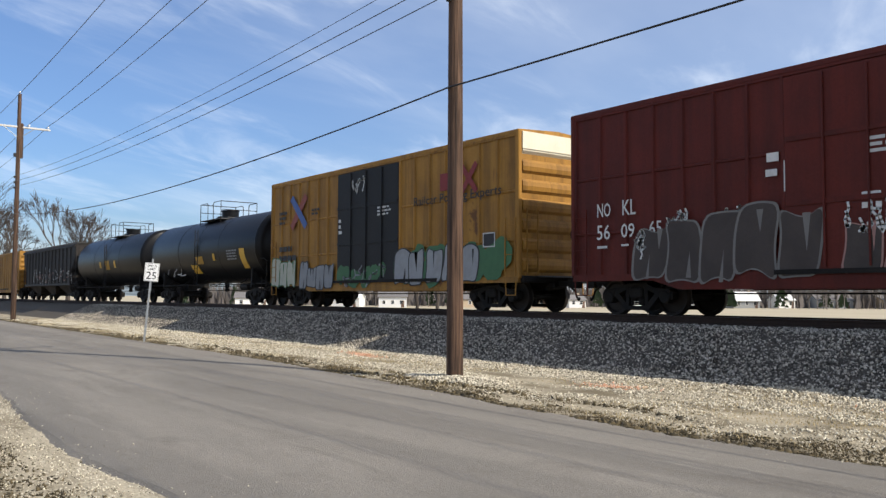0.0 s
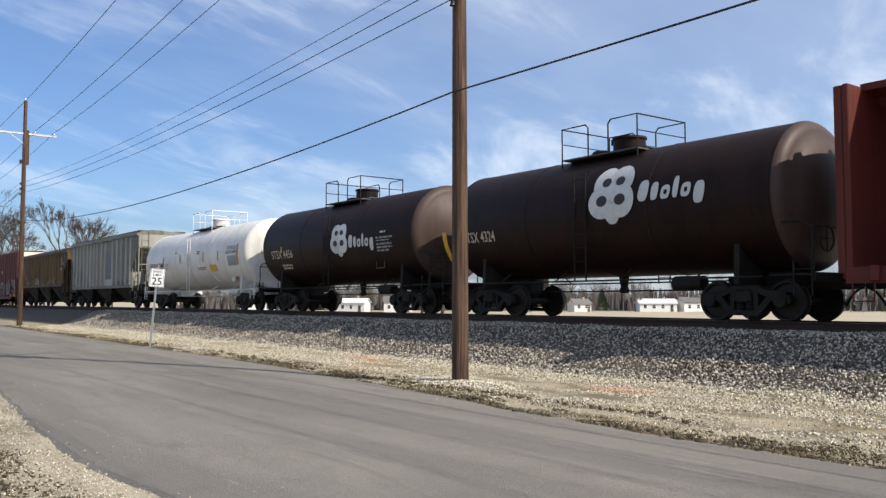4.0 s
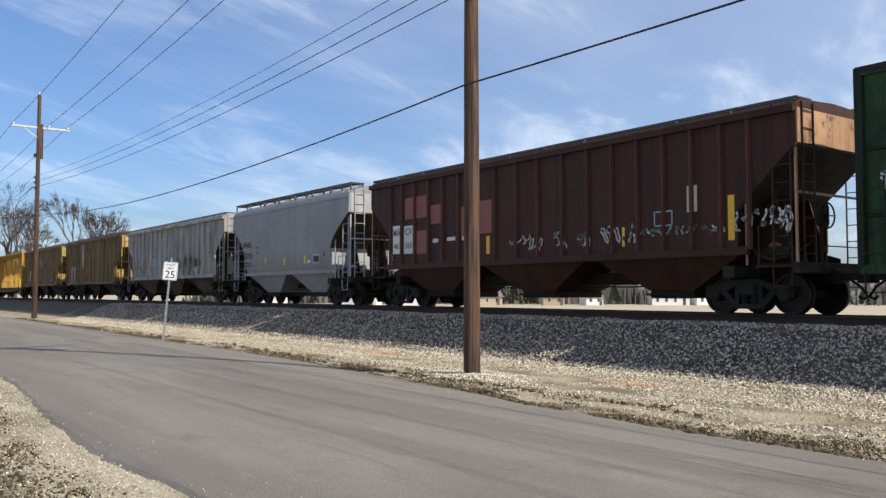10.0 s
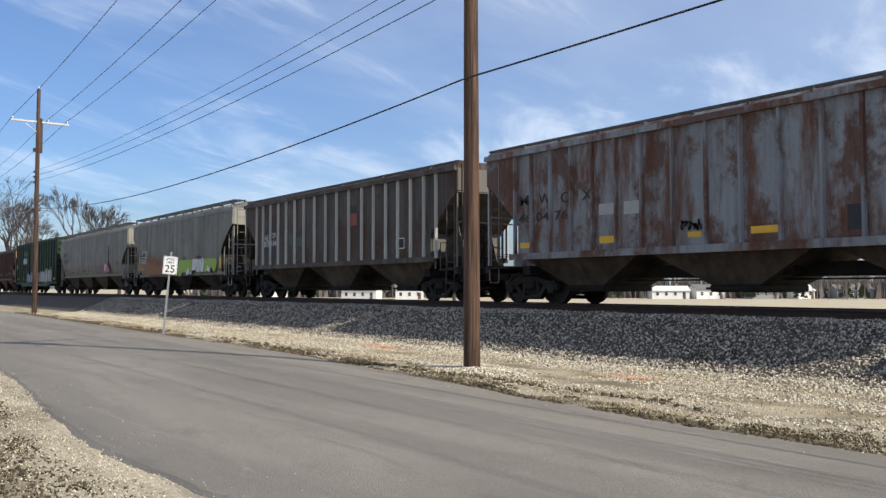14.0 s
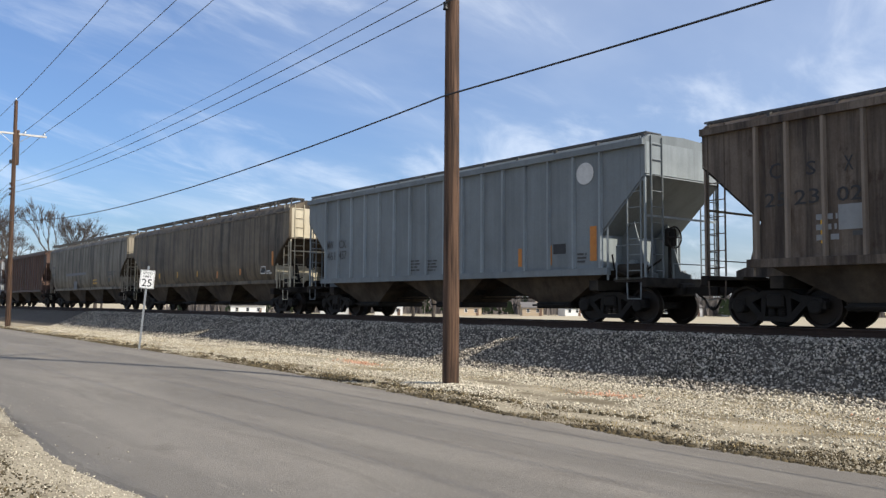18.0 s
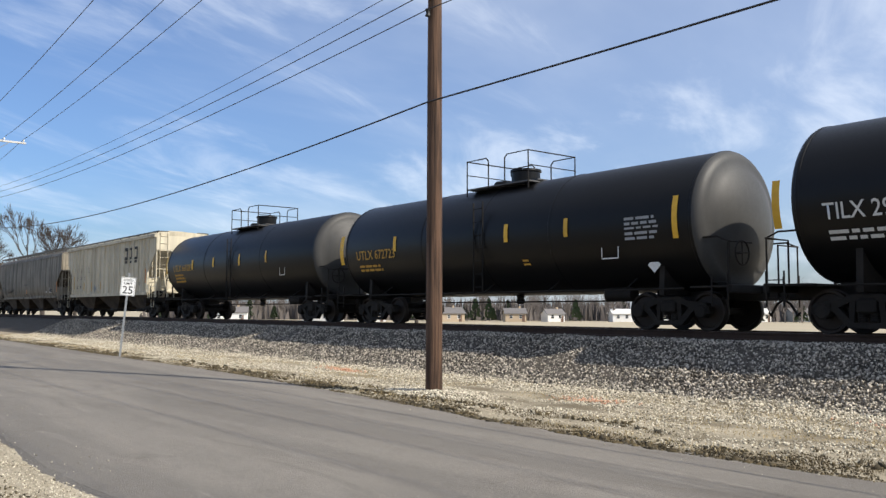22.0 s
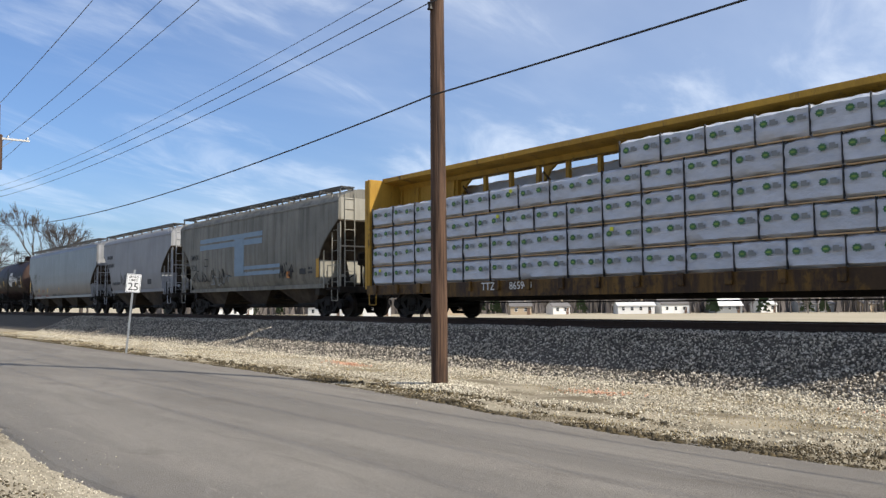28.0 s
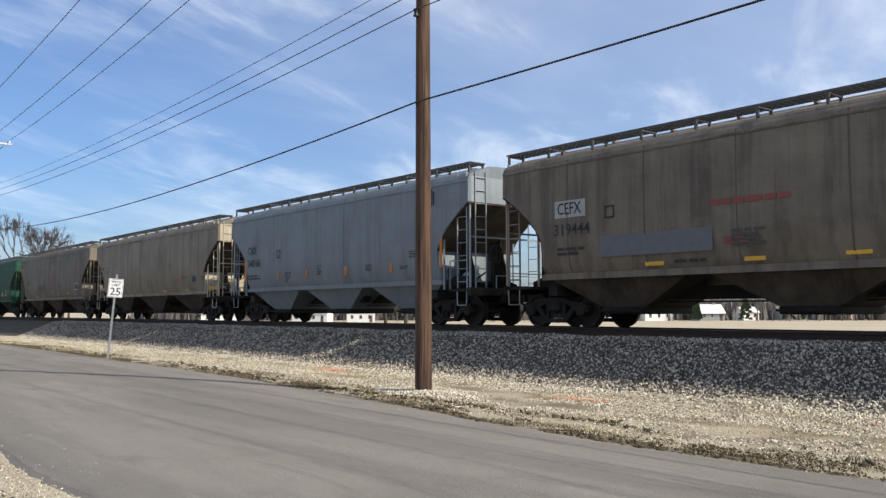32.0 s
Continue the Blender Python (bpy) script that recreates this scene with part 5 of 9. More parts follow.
M_POLE = mat("weathered_pole_wood", (0.135, 0.076, 0.046), (0.026, 0.015, 0.010), rough=0.85, scale=2.6, amount=1.0, bump=1.0, fine=7, stretch=(6, 6, 0.22))
M_WIRE = mat("black_cable", (0.012, 0.012, 0.013), rough=0.5, bump=0)
M_ALUWIRE = mat("grey_wire", (0.035, 0.036, 0.04), rough=0.5, bump=0)
M_SIGN = mat("white_sign_sheet", (0.80, 0.80, 0.78), (0.7, 0.7, 0.68), rough=0.35, scale=5, amount=0.2, bump=0)
M_GALV = mat("galvanised_post", (0.36, 0.37, 0.37), (0.24, 0.25, 0.25), rough=0.5, metal=0.6, scale=8, amount=0.4)
M_BARK = mat("winter_bark", (0.070, 0.058, 0.048), (0.040, 0.032, 0.026), rough=0.9, scale=3, amount=0.5)
M_TWIG = mat("winter_twigs", (0.062, 0.052, 0.046), (0.040, 0.033, 0.028), rough=0.9, scale=2, amount=0.4, bump=0)
# twigs of the far belt, lightened so that the colour holds the air's haze
M_FARTWIG = mat("hazy_far_twigs", (0.135, 0.118, 0.108), (0.085, 0.074, 0.068), rough=0.95, scale=0.2, amount=0.5, bump=0)
M_EVERGREEN = mat("cedar_green", (0.055, 0.080, 0.035), (0.03, 0.045, 0.02), rough=0.9, scale=1, amount=0.6, bump=0)
M_STRAW = mat("straw_grass", (0.44, 0.35, 0.19), (0.26, 0.20, 0.10), rough=0.9, scale=2, amount=0.5, bump=0)
M_DULLGRASS = mat("dull_olive_grass", (0.13, 0.098, 0.052), (0.055, 0.042, 0.024), rough=0.95, scale=2, amount=0.5, bump=0)


def stone_mat(name, lo, hi, skew=1.0):
    m = bpy.data.materials.new(name)
    m.use_nodes = True
    nt = m.node_tree
    N, L = nt.nodes.new, nt.links.new
    b, g, mx = nt.nodes["Principled BSDF"], N("ShaderNodeNewGeometry"), N("ShaderNodeMix")
    mx.data_type = "RGBA"
    mx.inputs["A"].default_value, mx.inputs["B"].default_value = (*lo, 1), (*hi, 1)
    pw = N("ShaderNodeMath")
    pw.operation = "POWER"
    pw.inputs[1].default_value = skew or 1.0
    L(g.outputs["Random Per Island"], pw.inputs[0])
    L(pw.outputs[0], mx.inputs["Factor"])
    L(mx.outputs["Result"], b.inputs["Base Color"])
    b.inputs["Roughness"].default_value = 0.9
    return m


M_STONES = stone_mat("ballast_stones", (0.040, 0.034, 0.027), (0.74, 0.66, 0.54), 1.55)
M_PEBBLES = stone_mat("limestone_chips", (0.085, 0.068, 0.042), (0.76, 0.69, 0.54), 0.85)


def asphalt():
    """Old asphalt: pale worn lanes along it, tar-dark blotches, bare aggregate, hairline cracks."""
    m = bpy.data.materials.new("worn_asphalt")
    m.use_nodes = True
    nt = m.node_tree
    N, L = nt.nodes.new, nt.links.new
    bsdf, tc = nt.nodes["Principled BSDF"], N("ShaderNodeTexCoord")

    def field(kind, scale, lo, hi, detail=6, rough=0.6, dist=0.0):
        mp, rp = N("ShaderNodeMapping"), N("ShaderNodeMapRange")
        mp.inputs["Scale"].default_value = scale
        L(tc.outputs["Object"], mp.inputs[0])
        nz = N("ShaderNodeTexNoise" if kind == "noise" else "ShaderNodeTexVoronoi")
        nz.inputs["Scale"].default_value = 1.0
        L(mp.outputs[0], nz.inputs["Vector"])
        if kind == "noise":
            nz.inputs["Detail"].default_value, nz.inputs["Roughness"].default_value, nz.inputs["Distortion"].default_value = detail, rough, dist
        rp.interpolation_type = "SMOOTHSTEP"
        rp.inputs["From Min"].default_value, rp.inputs["From Max"].default_value = lo, hi
        L(nz.outputs[0], rp.inputs[0])
        return rp.outputs[0]

    def over(fac, under, colour, k):
        ml, mx = N("ShaderNodeMath"), N("ShaderNodeMix")
        ml.operation, mx.data_type = "MULTIPLY", "RGBA"
        ml.inputs[1].default_value = k
        L(fac, ml.inputs[0])
        L(ml.outputs[0], mx.inputs["Factor"])
        if isinstance(under, tuple):
            mx.inputs["A"].default_value = (*under, 1)
        else:
            L(under, mx.inputs["A"])
        mx.inputs["B"].default_value = (*colour, 1)
        return mx.outputs["Result"]

    grain = field("noise", (70, 70, 70), 0.35, 0.7, 3)
    col = over(field("noise", (0.10, 0.75, 1), 0.40, 0.66, 4, 0.5, 0.6), (0.182, 0.166, 0.143), (0.265, 0.240, 0.204), 0.7)
    col = over(field("noise", (0.35, 1.5, 1), 0.50, 0.72, 7, 0.65, 0.8), col, (0.125, 0.110, 0.092), 0.6)
    col = over(field("noise", (0.5, 4.5, 1), 0.58, 0.74, 6, 0.6, 0.5), col, (0.31, 0.285, 0.245), 0.45)
    col = over(field("noise", (2.2, 3.0, 1), 0.5, 0.75, 6, 0.65), col, (0.135, 0.118, 0.10), 0.35)
    col = over(grain, col, (0.09, 0.08, 0.068), 0.5)
    col = over(field("voronoi", (34, 34, 34), 0.16, 0.08), col, (0.46, 0.42, 0.36), 0.65)
    L(col, bsdf.inputs["Base Color"])
    bsdf.inputs["Roughness"].default_value = 0.88
    bsdf.inputs["Specular IOR Level"].default_value = 0.3
    bp = N("ShaderNodeBump")
    bp.inputs["Strength"].default_value, bp.inputs["Distance"].default_value = 0.5, 0.012
    L(grain, bp.inputs["Height"])
    L(bp.outputs[0], bsdf.inputs["Normal"])
    return m


M_ASPHALT = asphalt()


def near_edge(x):
    return float(np.interp(x, [-120, -60, -30, -16, -11.3, -8.8, -6.6, -3, 3, 40], [5.2, 4.2, 3.3, 2.77, 2.36, 2.31, 2.45, 2.7, 2.8, 2.8]))


def far_edge(x):
    return float(np.interp(x, [-120, -60, -29, -19, -12.7, -10.8, -9.2, -6.1, -3.9, 4, 40], [10.8, 9.95, 9.38, 9.18, 8.60, 8.44, 8.2, 8.03, 8.15, 8.3, 8.3]))


TOE, SHOULDER = 13.6, 15.75


def height(x, y):
    """Lie of the land: flat by the road, a bank under the track, a low field beyond."""
    ys = [-400, -2, 2, 12.2, TOE, 15.2, 20.6, 24.0, 40, 90, 260, 3000]
    zs = [-0.1, 0.02, 0.0, 0.0, -0.02, 0.55, 0.55, -0.4, -1.5, -2.0, -2.0, -2.0]
    z = float(np.interp(y, ys, zs))
    if -60 < x < 12 and 8 < y < 14 or (-60 < x < 12 and -3 < y < 3):
        z += 0.035 * noise.noise((x * 0.7, y * 0.7, 0)) + 0.018 * noise.noise((x * 2.6, y * 2.6, 4))
        if near_edge(x) - 0.25 < y < far_edge(x) + 0.25:
            z = min(z, -0.008)
    return z


def ground():
    xs = list(np.concatenate([np.linspace(-3000, -400, 12), np.linspace(-360, -64, 38), np.arange(-60, 12, 0.45), np.linspace(13, 120, 30), np.linspace(150, 3000, 14)]))
    ys = list(np.concatenate([np.linspace(-2500, -30, 12), np.linspace(-24, -4, 9), np.arange(-3, 3.1, 0.3), np.linspace(3.5, 7.5, 5), np.arange(7.8, 14, 0.25), np.linspace(14.2, 24, 18), np.linspace(27, 60, 8), np.linspace(80, 400, 14), np.linspace(600, 3500, 8)]))
    v = [(x, y, height(x, y)) for y in ys for x in xs]
    n = len(xs)
    f = [(j * n + i, j * n + i + 1, (j + 1) * n + i + 1, (j + 1) * n + i) for j in range(len(ys) - 1) for i in range(n - 1)]
    me = bpy.data.meshes.new("ground")
    me.from_pydata(v, [], f)
    me.materials.append(M_GROUND)
    me.materials.append(M_FIELD)
    for p in me.polygons:
        p.material_index = 1 if p.center.y > 24 else 0
        p.use_smooth = True
    tagged(new("ground", me), "dry winter grass and gravel with a tan field beyond", "ground", kind="structure")


ground()


def road():
    xs = list(np.concatenate([np.linspace(-400, -70, 12), np.arange(-66, -24, 1.0), np.arange(-24, 6, 0.16), np.linspace(7, 200, 16)]))
    v, f = [], []
    rg = random.Random(2)
    k = 9
    for x in xs:
        wob = 0.07 * noise.noise((x * 0.9, 0, 3)) + 0.06 * noise.noise((x * 3.1, 0, 9)) + 0.05 * noise.noise((x * 9.0, 0, 5))
        wob2 = 0.10 * noise.noise((x * 0.8, 7, 3)) + 0.07 * noise.noise((x * 2.7, 7, 9)) + 0.05 * noise.noise((x * 8.0, 7, 5))
        a, b = near_edge(x) + wob, far_edge(x) + wob2
        for i in range(k):
            u = i / (k - 1)
            z = 0.020 + 0.075 * math.sin(math.pi * u) ** 0.7
            v.append((x, a + (b - a) * u, z))
        v += [(x, a - 0.16, -0.06), (x, b + 0.16, -0.06)]
    m = k + 2
    for j in range(len(xs) - 1):
        o, q = j * m, (j + 1) * m
        f += [(o + i, q + i, q + i + 1, o + i + 1) for i in range(k - 1)]
        f += [(o + k, q + k, q, o), (o + k - 1, q + k - 1, q + k + 1, o + k + 1)]
    me = bpy.data.meshes.new("road")
    me.from_pydata(v, [], f)
    bm = bmesh.new()
    bm.from_mesh(me)
    bmesh.ops.recalc_face_normals(bm, faces=bm.faces)
    bm.to_mesh(me)
    bm.free()
    me.materials.append(M_ASPHALT)
    tagged(new("road", me), "worn grey asphalt lane with crumbling edges", "road", kind="structure")


road()


# ---- track ----
def ballast():
    prof = [(TOE - 0.2, -0.10), (TOE, 0.0), (14.4, 0.33), (15.2, 0.66), (SHOULDER, 0.88), (16.2, 0.92), (19.6, 0.92), (20.3, 0.86), (22.6, -0.25)]
    xs = list(np.concatenate([np.linspace(-900, -80, 16), np.arange(-76, 14, 0.8), np.linspace(16, 1100, 16)]))
    v, f = [], []
    for x in xs:
        for y, z in prof:
            d = 0.05 * noise.noise((x * 0.8, y * 0.8, 2)) if 13 < y < 17 else 0
            v.append((x, y + 2 * d, z + d))
    n = len(prof)
    f = [(j * n + i, (j + 1) * n + i, (j + 1) * n + i + 1, j * n + i + 1) for j in range(len(xs) - 1) for i in range(n - 1)]
    me = bpy.data.meshes.new("ballast")
    me.from_pydata(v, [], f)
    me.materials.append(M_BALLAST)
    for p in me.polygons:
        p.use_smooth = True
    tagged(new("ballast_bed", me), "bank of grey crushed stone ballast under the track", "ballast", kind="structure")


ballast()


def rails():
    half = [(0.07, 0.0), (0.07, 0.02), (0.012, 0.035), (0.010, 0.125), (0.036, 0.14), (0.037, 0.172), (0.03, 0.18)]
    poly = half + [(-a, b) for a, b in reversed(half)]
    for s in (-1, 1):
        r = thing("rail", "rusty steel rail with a polished running surface", "rail", "rails", "structure", at=(0, TRACK + s * 0.755, RAIL - 0.18))
        part("rail_web", Geo().prism([(a, min(b, 0.176)) for a, b in poly], -900, 1100, "x"), M_RAILSIDE, r)
        part("rail_head", Geo().box(-900, 1100, -0.028, 0.028, 0.1765, 0.181), mat("worn_rail_head", (0.13, 0.115, 0.105), (0.07, 0.06, 0.05), rough=0.45, metal=0.7, scale=5, amount=0.5), r, "polished running surface")


rails()


def ties():
    bed = tagged(new("tie_bed"), "dark creosoted wooden ties set in ballast", "railway ties", kind="structure")
    me = shared("tie", lambda: Geo().bbox(-0.115, 0.115, -1.30, 1.30, -0.18, 0.0, 0.015), M_TIE)
    pl = shared("tie_plate", lambda: Geo().bbox(-0.09, 0.09, -0.18, 0.18, 0.0, 0.015, 0.004), M_RAILSIDE)
    rg = random.Random(8)
    for i in range(150):
        x = -72 + i * 0.53
        o = part("tie", me, M_TIE, bed, at=pose(x + rg.uniform(-0.03, 0.03), TRACK + rg.uniform(-0.05, 0.05), RAIL - 0.196, 0, 0, rg.uniform(-1, 1)))
        part("tie_plate", pl, M_RAILSIDE, o, at=(0, -0.755, 0.0005))
    far = Geo()
    for i in range(1200):
        x = -72 - (i + 1) * 0.53 if i < 500 else 7.5 + (i - 499) * 0.53
        far.box(x - 0.115, x + 0.115, TRACK - 1.3, TRACK + 1.3, RAIL - 0.37, RAIL - 0.197)
    me2 = bpy.data.meshes.new("far_ties")
    me2.from_pydata(far.v, [], far.f)
    me2.materials.append(M_TIE)
    o = new("far_ties", me2)
    o.parent = bed
    tagged(o, kind="stuff")


ties()


def scatter(name, count, place, size, material, label, seed, squash=0.6):
    """Loose stones, joined: each a lopsided eight-sided lump."""
    rg = np.random.default_rng(seed)
    P = np.array([place(rg) for _ in range(count)])
    base = np.array([(1, 0, 0), (0, 1, 0), (-1, 0, 0), (0, -1, 0), (0.3, 0.2, 1), (-0.2, -0.1, -1)], float)
    fa = np.array([(0, 1, 4), (1, 2, 4), (2, 3, 4), (3, 0, 4), (1, 0, 5), (2, 1, 5), (3, 2, 5), (0, 3, 5)])
    s = rg.uniform(size[0], size[1], (count, 1, 1)) * rg.uniform(0.6, 1.3, (count, 1, 3)) * np.array([1, 1, squash])
    V = base[None] * rg.uniform(0.7, 1.2, (count, 6, 1)) * s
    q = rg.normal(size=(count, 4))
    q /= np.linalg.norm(q, axis=1, keepdims=True)
    w, x, y, z = q.T
    Rm = np.stack([np.stack([1 - 2 * (y * y + z * z), 2 * (x * y - z * w), 2 * (x * z + y * w)], -1), np.stack([2 * (x * y + z * w), 1 - 2 * (x * x + z * z), 2 * (y * z - x * w)], -1), np.stack([2 * (x * z - y * w), 2 * (y * z + x * w), 1 - 2 * (x * x + y * y)], -1)], 1)
    V = np.einsum("nij,nkj->nki", Rm, V) + P[:, None, :]
    F = (fa[None] + 6 * np.arange(count)[:, None, None]).reshape(-1, 3)
    me = bpy.data.meshes.new(name)
    me.vertices.add(count * 6)
    me.vertices.foreach_set("co", V.ravel())
    me.loops.add(F.size)
    me.loops.foreach_set("vertex_index", F.ravel().astype(np.int32))
    me.polygons.add(len(F))
    me.polygons.foreach_set("loop_start", np.arange(0, F.size, 3, dtype=np.int32))
    me.update()
    me.validate()
    me.materials.append(material)
    tagged(new(name, me), label, "stones", kind="stuff")


def along(rg):
    """A place along the track, denser near the camera."""
    return 5.0 - 65 * rg.random() ** 1.45


def bank(rg):
    x, y = along(rg), rg.uniform(TOE - 0.15, 16.9)
    z = float(np.interp(y, [TOE - 0.2, TOE, 14.4, 15.2, SHOULDER, 16.2, 19.6], [-0.04, 0.0, 0.33, 0.66, 0.88, 0.92, 0.92])) + 0.05 * noise.noise((x * 0.8, y * 0.8, 2))
    return x, y, z + rg.uniform(-0.01, 0.03)


scatter("ballast_stones", 112000, bank, (0.015, 0.036), M_STONES, "loose grey crushed ballast stones", 1, 0.8)


def spill(rg):
    """Stones rolled off the foot of the bank."""
    x, y = along(rg), rg.triangular(12.3, TOE + 0.1, TOE + 0.25)
    return x, y, max(height(x, y), 0.41 * (y - TOE)) + rg.uniform(-0.005, 0.02)


scatter("spilled_ballast", 22000, spill, (0.014, 0.034), M_PEBBLES, "pale ballast stones spilled along the foot of the bank", 13, 0.8)


def verge(rg):
    x = along(rg)
    for _ in range(6):
        y = rg.triangular(far_edge(x) + 0.15, 11.4, TOE + 0.3)
        if noise.noise((x * 0.4, y * 1.1, 12)) > -0.15 + 0.3 * (rg.random() - 0.5):
            break
    return x, y, height(x, y) + rg.uniform(-0.004, 0.012)


scatter("verge_gravel", 96000, verge, (0.008, 0.024), M_PEBBLES, "pale limestone chips on the verge", 2, 0.7)


def near_side(rg):
    x = 2.5 - 25 * rg.random() ** 1.05
    y = near_edge(x) + 0.10 - 3.0 * rg.random() ** 1.5 - 0.5 * rg.random() + 0.12 * noise.noise((x * 2.5, 3, 1))
    return x, y, height(x, y) + rg.uniform(-0.004, 0.012)


scatter("roadside_gravel", 38000, near_side, (0.004, 0.014), M_PEBBLES, "pale limestone chips beside the road", 3, 0.7)


def on_road(rg):
    x = -2 - 24 * rg.random() ** 1.2
    a, b = near_edge(x), far_edge(x)
    e = rg.random() ** 2.5 * 0.9
    y = a + e if rg.random() < 0.5 else b - e
    return x, y, 0.055
scatter("loose_chips", 420, on_road, (0.004, 0.011), M_PEBBLES, "stray pale chips on the asphalt", 4, 0.8)


def tufts(name, count, place, h, material, label, seed):
    """Dry grass: thin bent blades, joined."""
    rg = np.random.default_rng(seed)
    P = np.array([place(rg) for _ in range(count)])
    a = rg.uniform(0, 2 * np.pi, count)
    hh = rg.uniform(h[0], h[1], count)
    lean = rg.uniform(0.2, 1.2, count) * hh
    w = 0.004 + 0.004 * rg.random(count)
    d = np.stack([np.cos(a), np.sin(a), 0 * a], 1)
    s = np.stack([-np.sin(a), np.cos(a), 0 * a], 1)
    up = np.array([0, 0, 1.0])
    v0, v1 = P - s * w[:, None], P + s * w[:, None]
    mid = P + d * (lean * 0.35)[:, None] + up * (hh * 0.6)[:, None]
    tip = P + d * lean[:, None] + up * (hh * 0.75)[:, None]
    V = np.stack([v0, v1, mid + s * w[:, None] * 0.7, mid - s * w[:, None] * 0.7, tip], 1).reshape(-1, 3)
    f = []
    for i in range(count):
        o = i * 5
        f += [(o, o + 1, o + 2, o + 3), (o + 3, o + 2, o + 4)]
    me = bpy.data.meshes.new(name)
    me.from_pydata(V.tolist(), [], f)
    me.materials.append(material)
    tagged(new(name, me), label, "grass", kind="stuff")


def edge_grass(rg):
    x = along(rg)
    for _ in range(12):
        x = along(rg)
        y = far_edge(x) - 0.06 + 1.5 * rg.random() ** 1.5
        if noise.noise((x * 0.45, y * 1.3, 5)) > -0.05:
            break
    return x, y, height(x, y) - 0.005


def dry_grass(rg):
    for _ in range(20):
        x = along(rg)
        y = rg.uniform(far_edge(x) + 0.4, TOE - 0.2)
        if noise.noise((x * 0.35, y * 0.9, 7)) > 0.0:
            break
    return x, y, height(x, y) - 0.005


tufts("edge_grass", 34000, edge_grass, (0.015, 0.05), M_DULLGRASS, "matted olive grass along the road edge", 5)
tufts("dry_grass", 30000, dry_grass, (0.015, 0.055), M_STRAW, "short dry straw-coloured grass on the verge", 6)


def near_grass(rg):
    x = 2 - 22 * rg.random()
    y = near_edge(x) - 0.9 - 2.6 * rg.random() - 1.0 * rg.random() ** 2
    return x, y, height(x, y) - 0.005


tufts("roadside_grass", 16000, near_grass, (0.015, 0.05), M_DULLGRASS, "short dry grass beside the road", 7)



def litter(rg):
    """Dark sod and dead leaves in ragged clumps along the far edge of the road."""
    for _ in range(30):
        x = along(rg)
        y = far_edge(x) - 0.12 + 1.25 * rg.random() ** 2.0
        if noise.noise((x * 0.5, y * 1.2, 5)) + 0.6 * noise.noise((x * 1.6, y * 3.4, 8)) > -0.16 + 0.62 * (y - far_edge(x)):
            break
    return x, y, height(x, y) + rg.uniform(0, 0.012)


M_SOD = stone_mat("dark_sod", (0.026, 0.020, 0.009), (0.125, 0.094, 0.045), 1.5)
scatter("edge_sod", 36000, litter, (0.007, 0.021), M_SOD, "dark sod and dead leaves along the road edge", 11, 0.35)


def clods(rg):
    """Matted sod in long ragged patches beside the asphalt."""
    for _ in range(40):
        x = along(rg)
        y = far_edge(x) - 0.05 + 1.6 * rg.random() ** 2.6
        if noise.noise((x * 0.33, y * 2.4, 31)) + 0.5 * noise.noise((x * 1.3, y * 5.0, 18)) > -0.05 + 0.35 * (y - far_edge(x)):
            break
    return x, y, height(x, y) + rg.uniform(-0.004, 0.006)


scatter("matted_sod", 9000, clods, (0.025, 0.075), M_SOD, "dark matted sod in ragged patches along the road edge", 14, 0.22)


def near_litter(rg):
    for _ in range(30):
        x = 2 - 22 * rg.random()
        y = near_edge(x) - 0.45 - 2.6 * rg.random() - 1.2 * rg.random() ** 2
        if noise.noise((x * 0.6, y * 0.9, 25)) + 0.5 * noise.noise((x * 2.4, y * 2.6, 3)) > 0.02:
            break
    return x, y, height(x, y) + rg.uniform(0, 0.012)


scatter("roadside_sod", 22000, near_litter, (0.008, 0.026), M_SOD, "dark sod and dead leaves beside the road", 12, 0.35)


def heap(rg):
    """Pale gravel kicked up round the foot of a pole."""
    r, a = 0.95 * rg.random() ** 0.7, rg.uniform(0, 2 * math.pi)
    x, y = -12.85 + 1.5 * r * math.cos(a), 10.05 + 0.6 * r * math.sin(a)
    return x, y, height(x, y) + 0.07 * max(0, 1 - r) + rg.uniform(0, 0.015)


scatter("gravel_heap", 2600, heap, (0.012, 0.034), M_PEBBLES, "pale gravel heaped round the foot of a pole", 9, 0.7)
M_ORANGEDUST = stone_mat("orange_marked_chips", (0.42, 0.19, 0.10), (0.66, 0.40, 0.28), 0)


def marked(rg):
    cx, cy, r = ((-19.5, 12.2, 0.5), (-10.2, 11.6, 0.5), (-4.6, 12.3, 0.6))[rg.integers(3)]
    x, y = cx + r * rg.normal() * 0.8, cy + r * rg.normal() * 0.35
    return x, y, height(x, y) + rg.uniform(0, 0.014)


scatter("marked_chips", 700, marked, (0.012, 0.032), M_ORANGEDUST, "chips with faint orange marking paint", 10, 0.7)

# ---- poles, wires, sign ----
POLE1, POLE2 = (-12.95, 10.14), (-59.5, 10.95)
POLE3, POLE0 = (33.5, 9.4), (-106, 11.8)


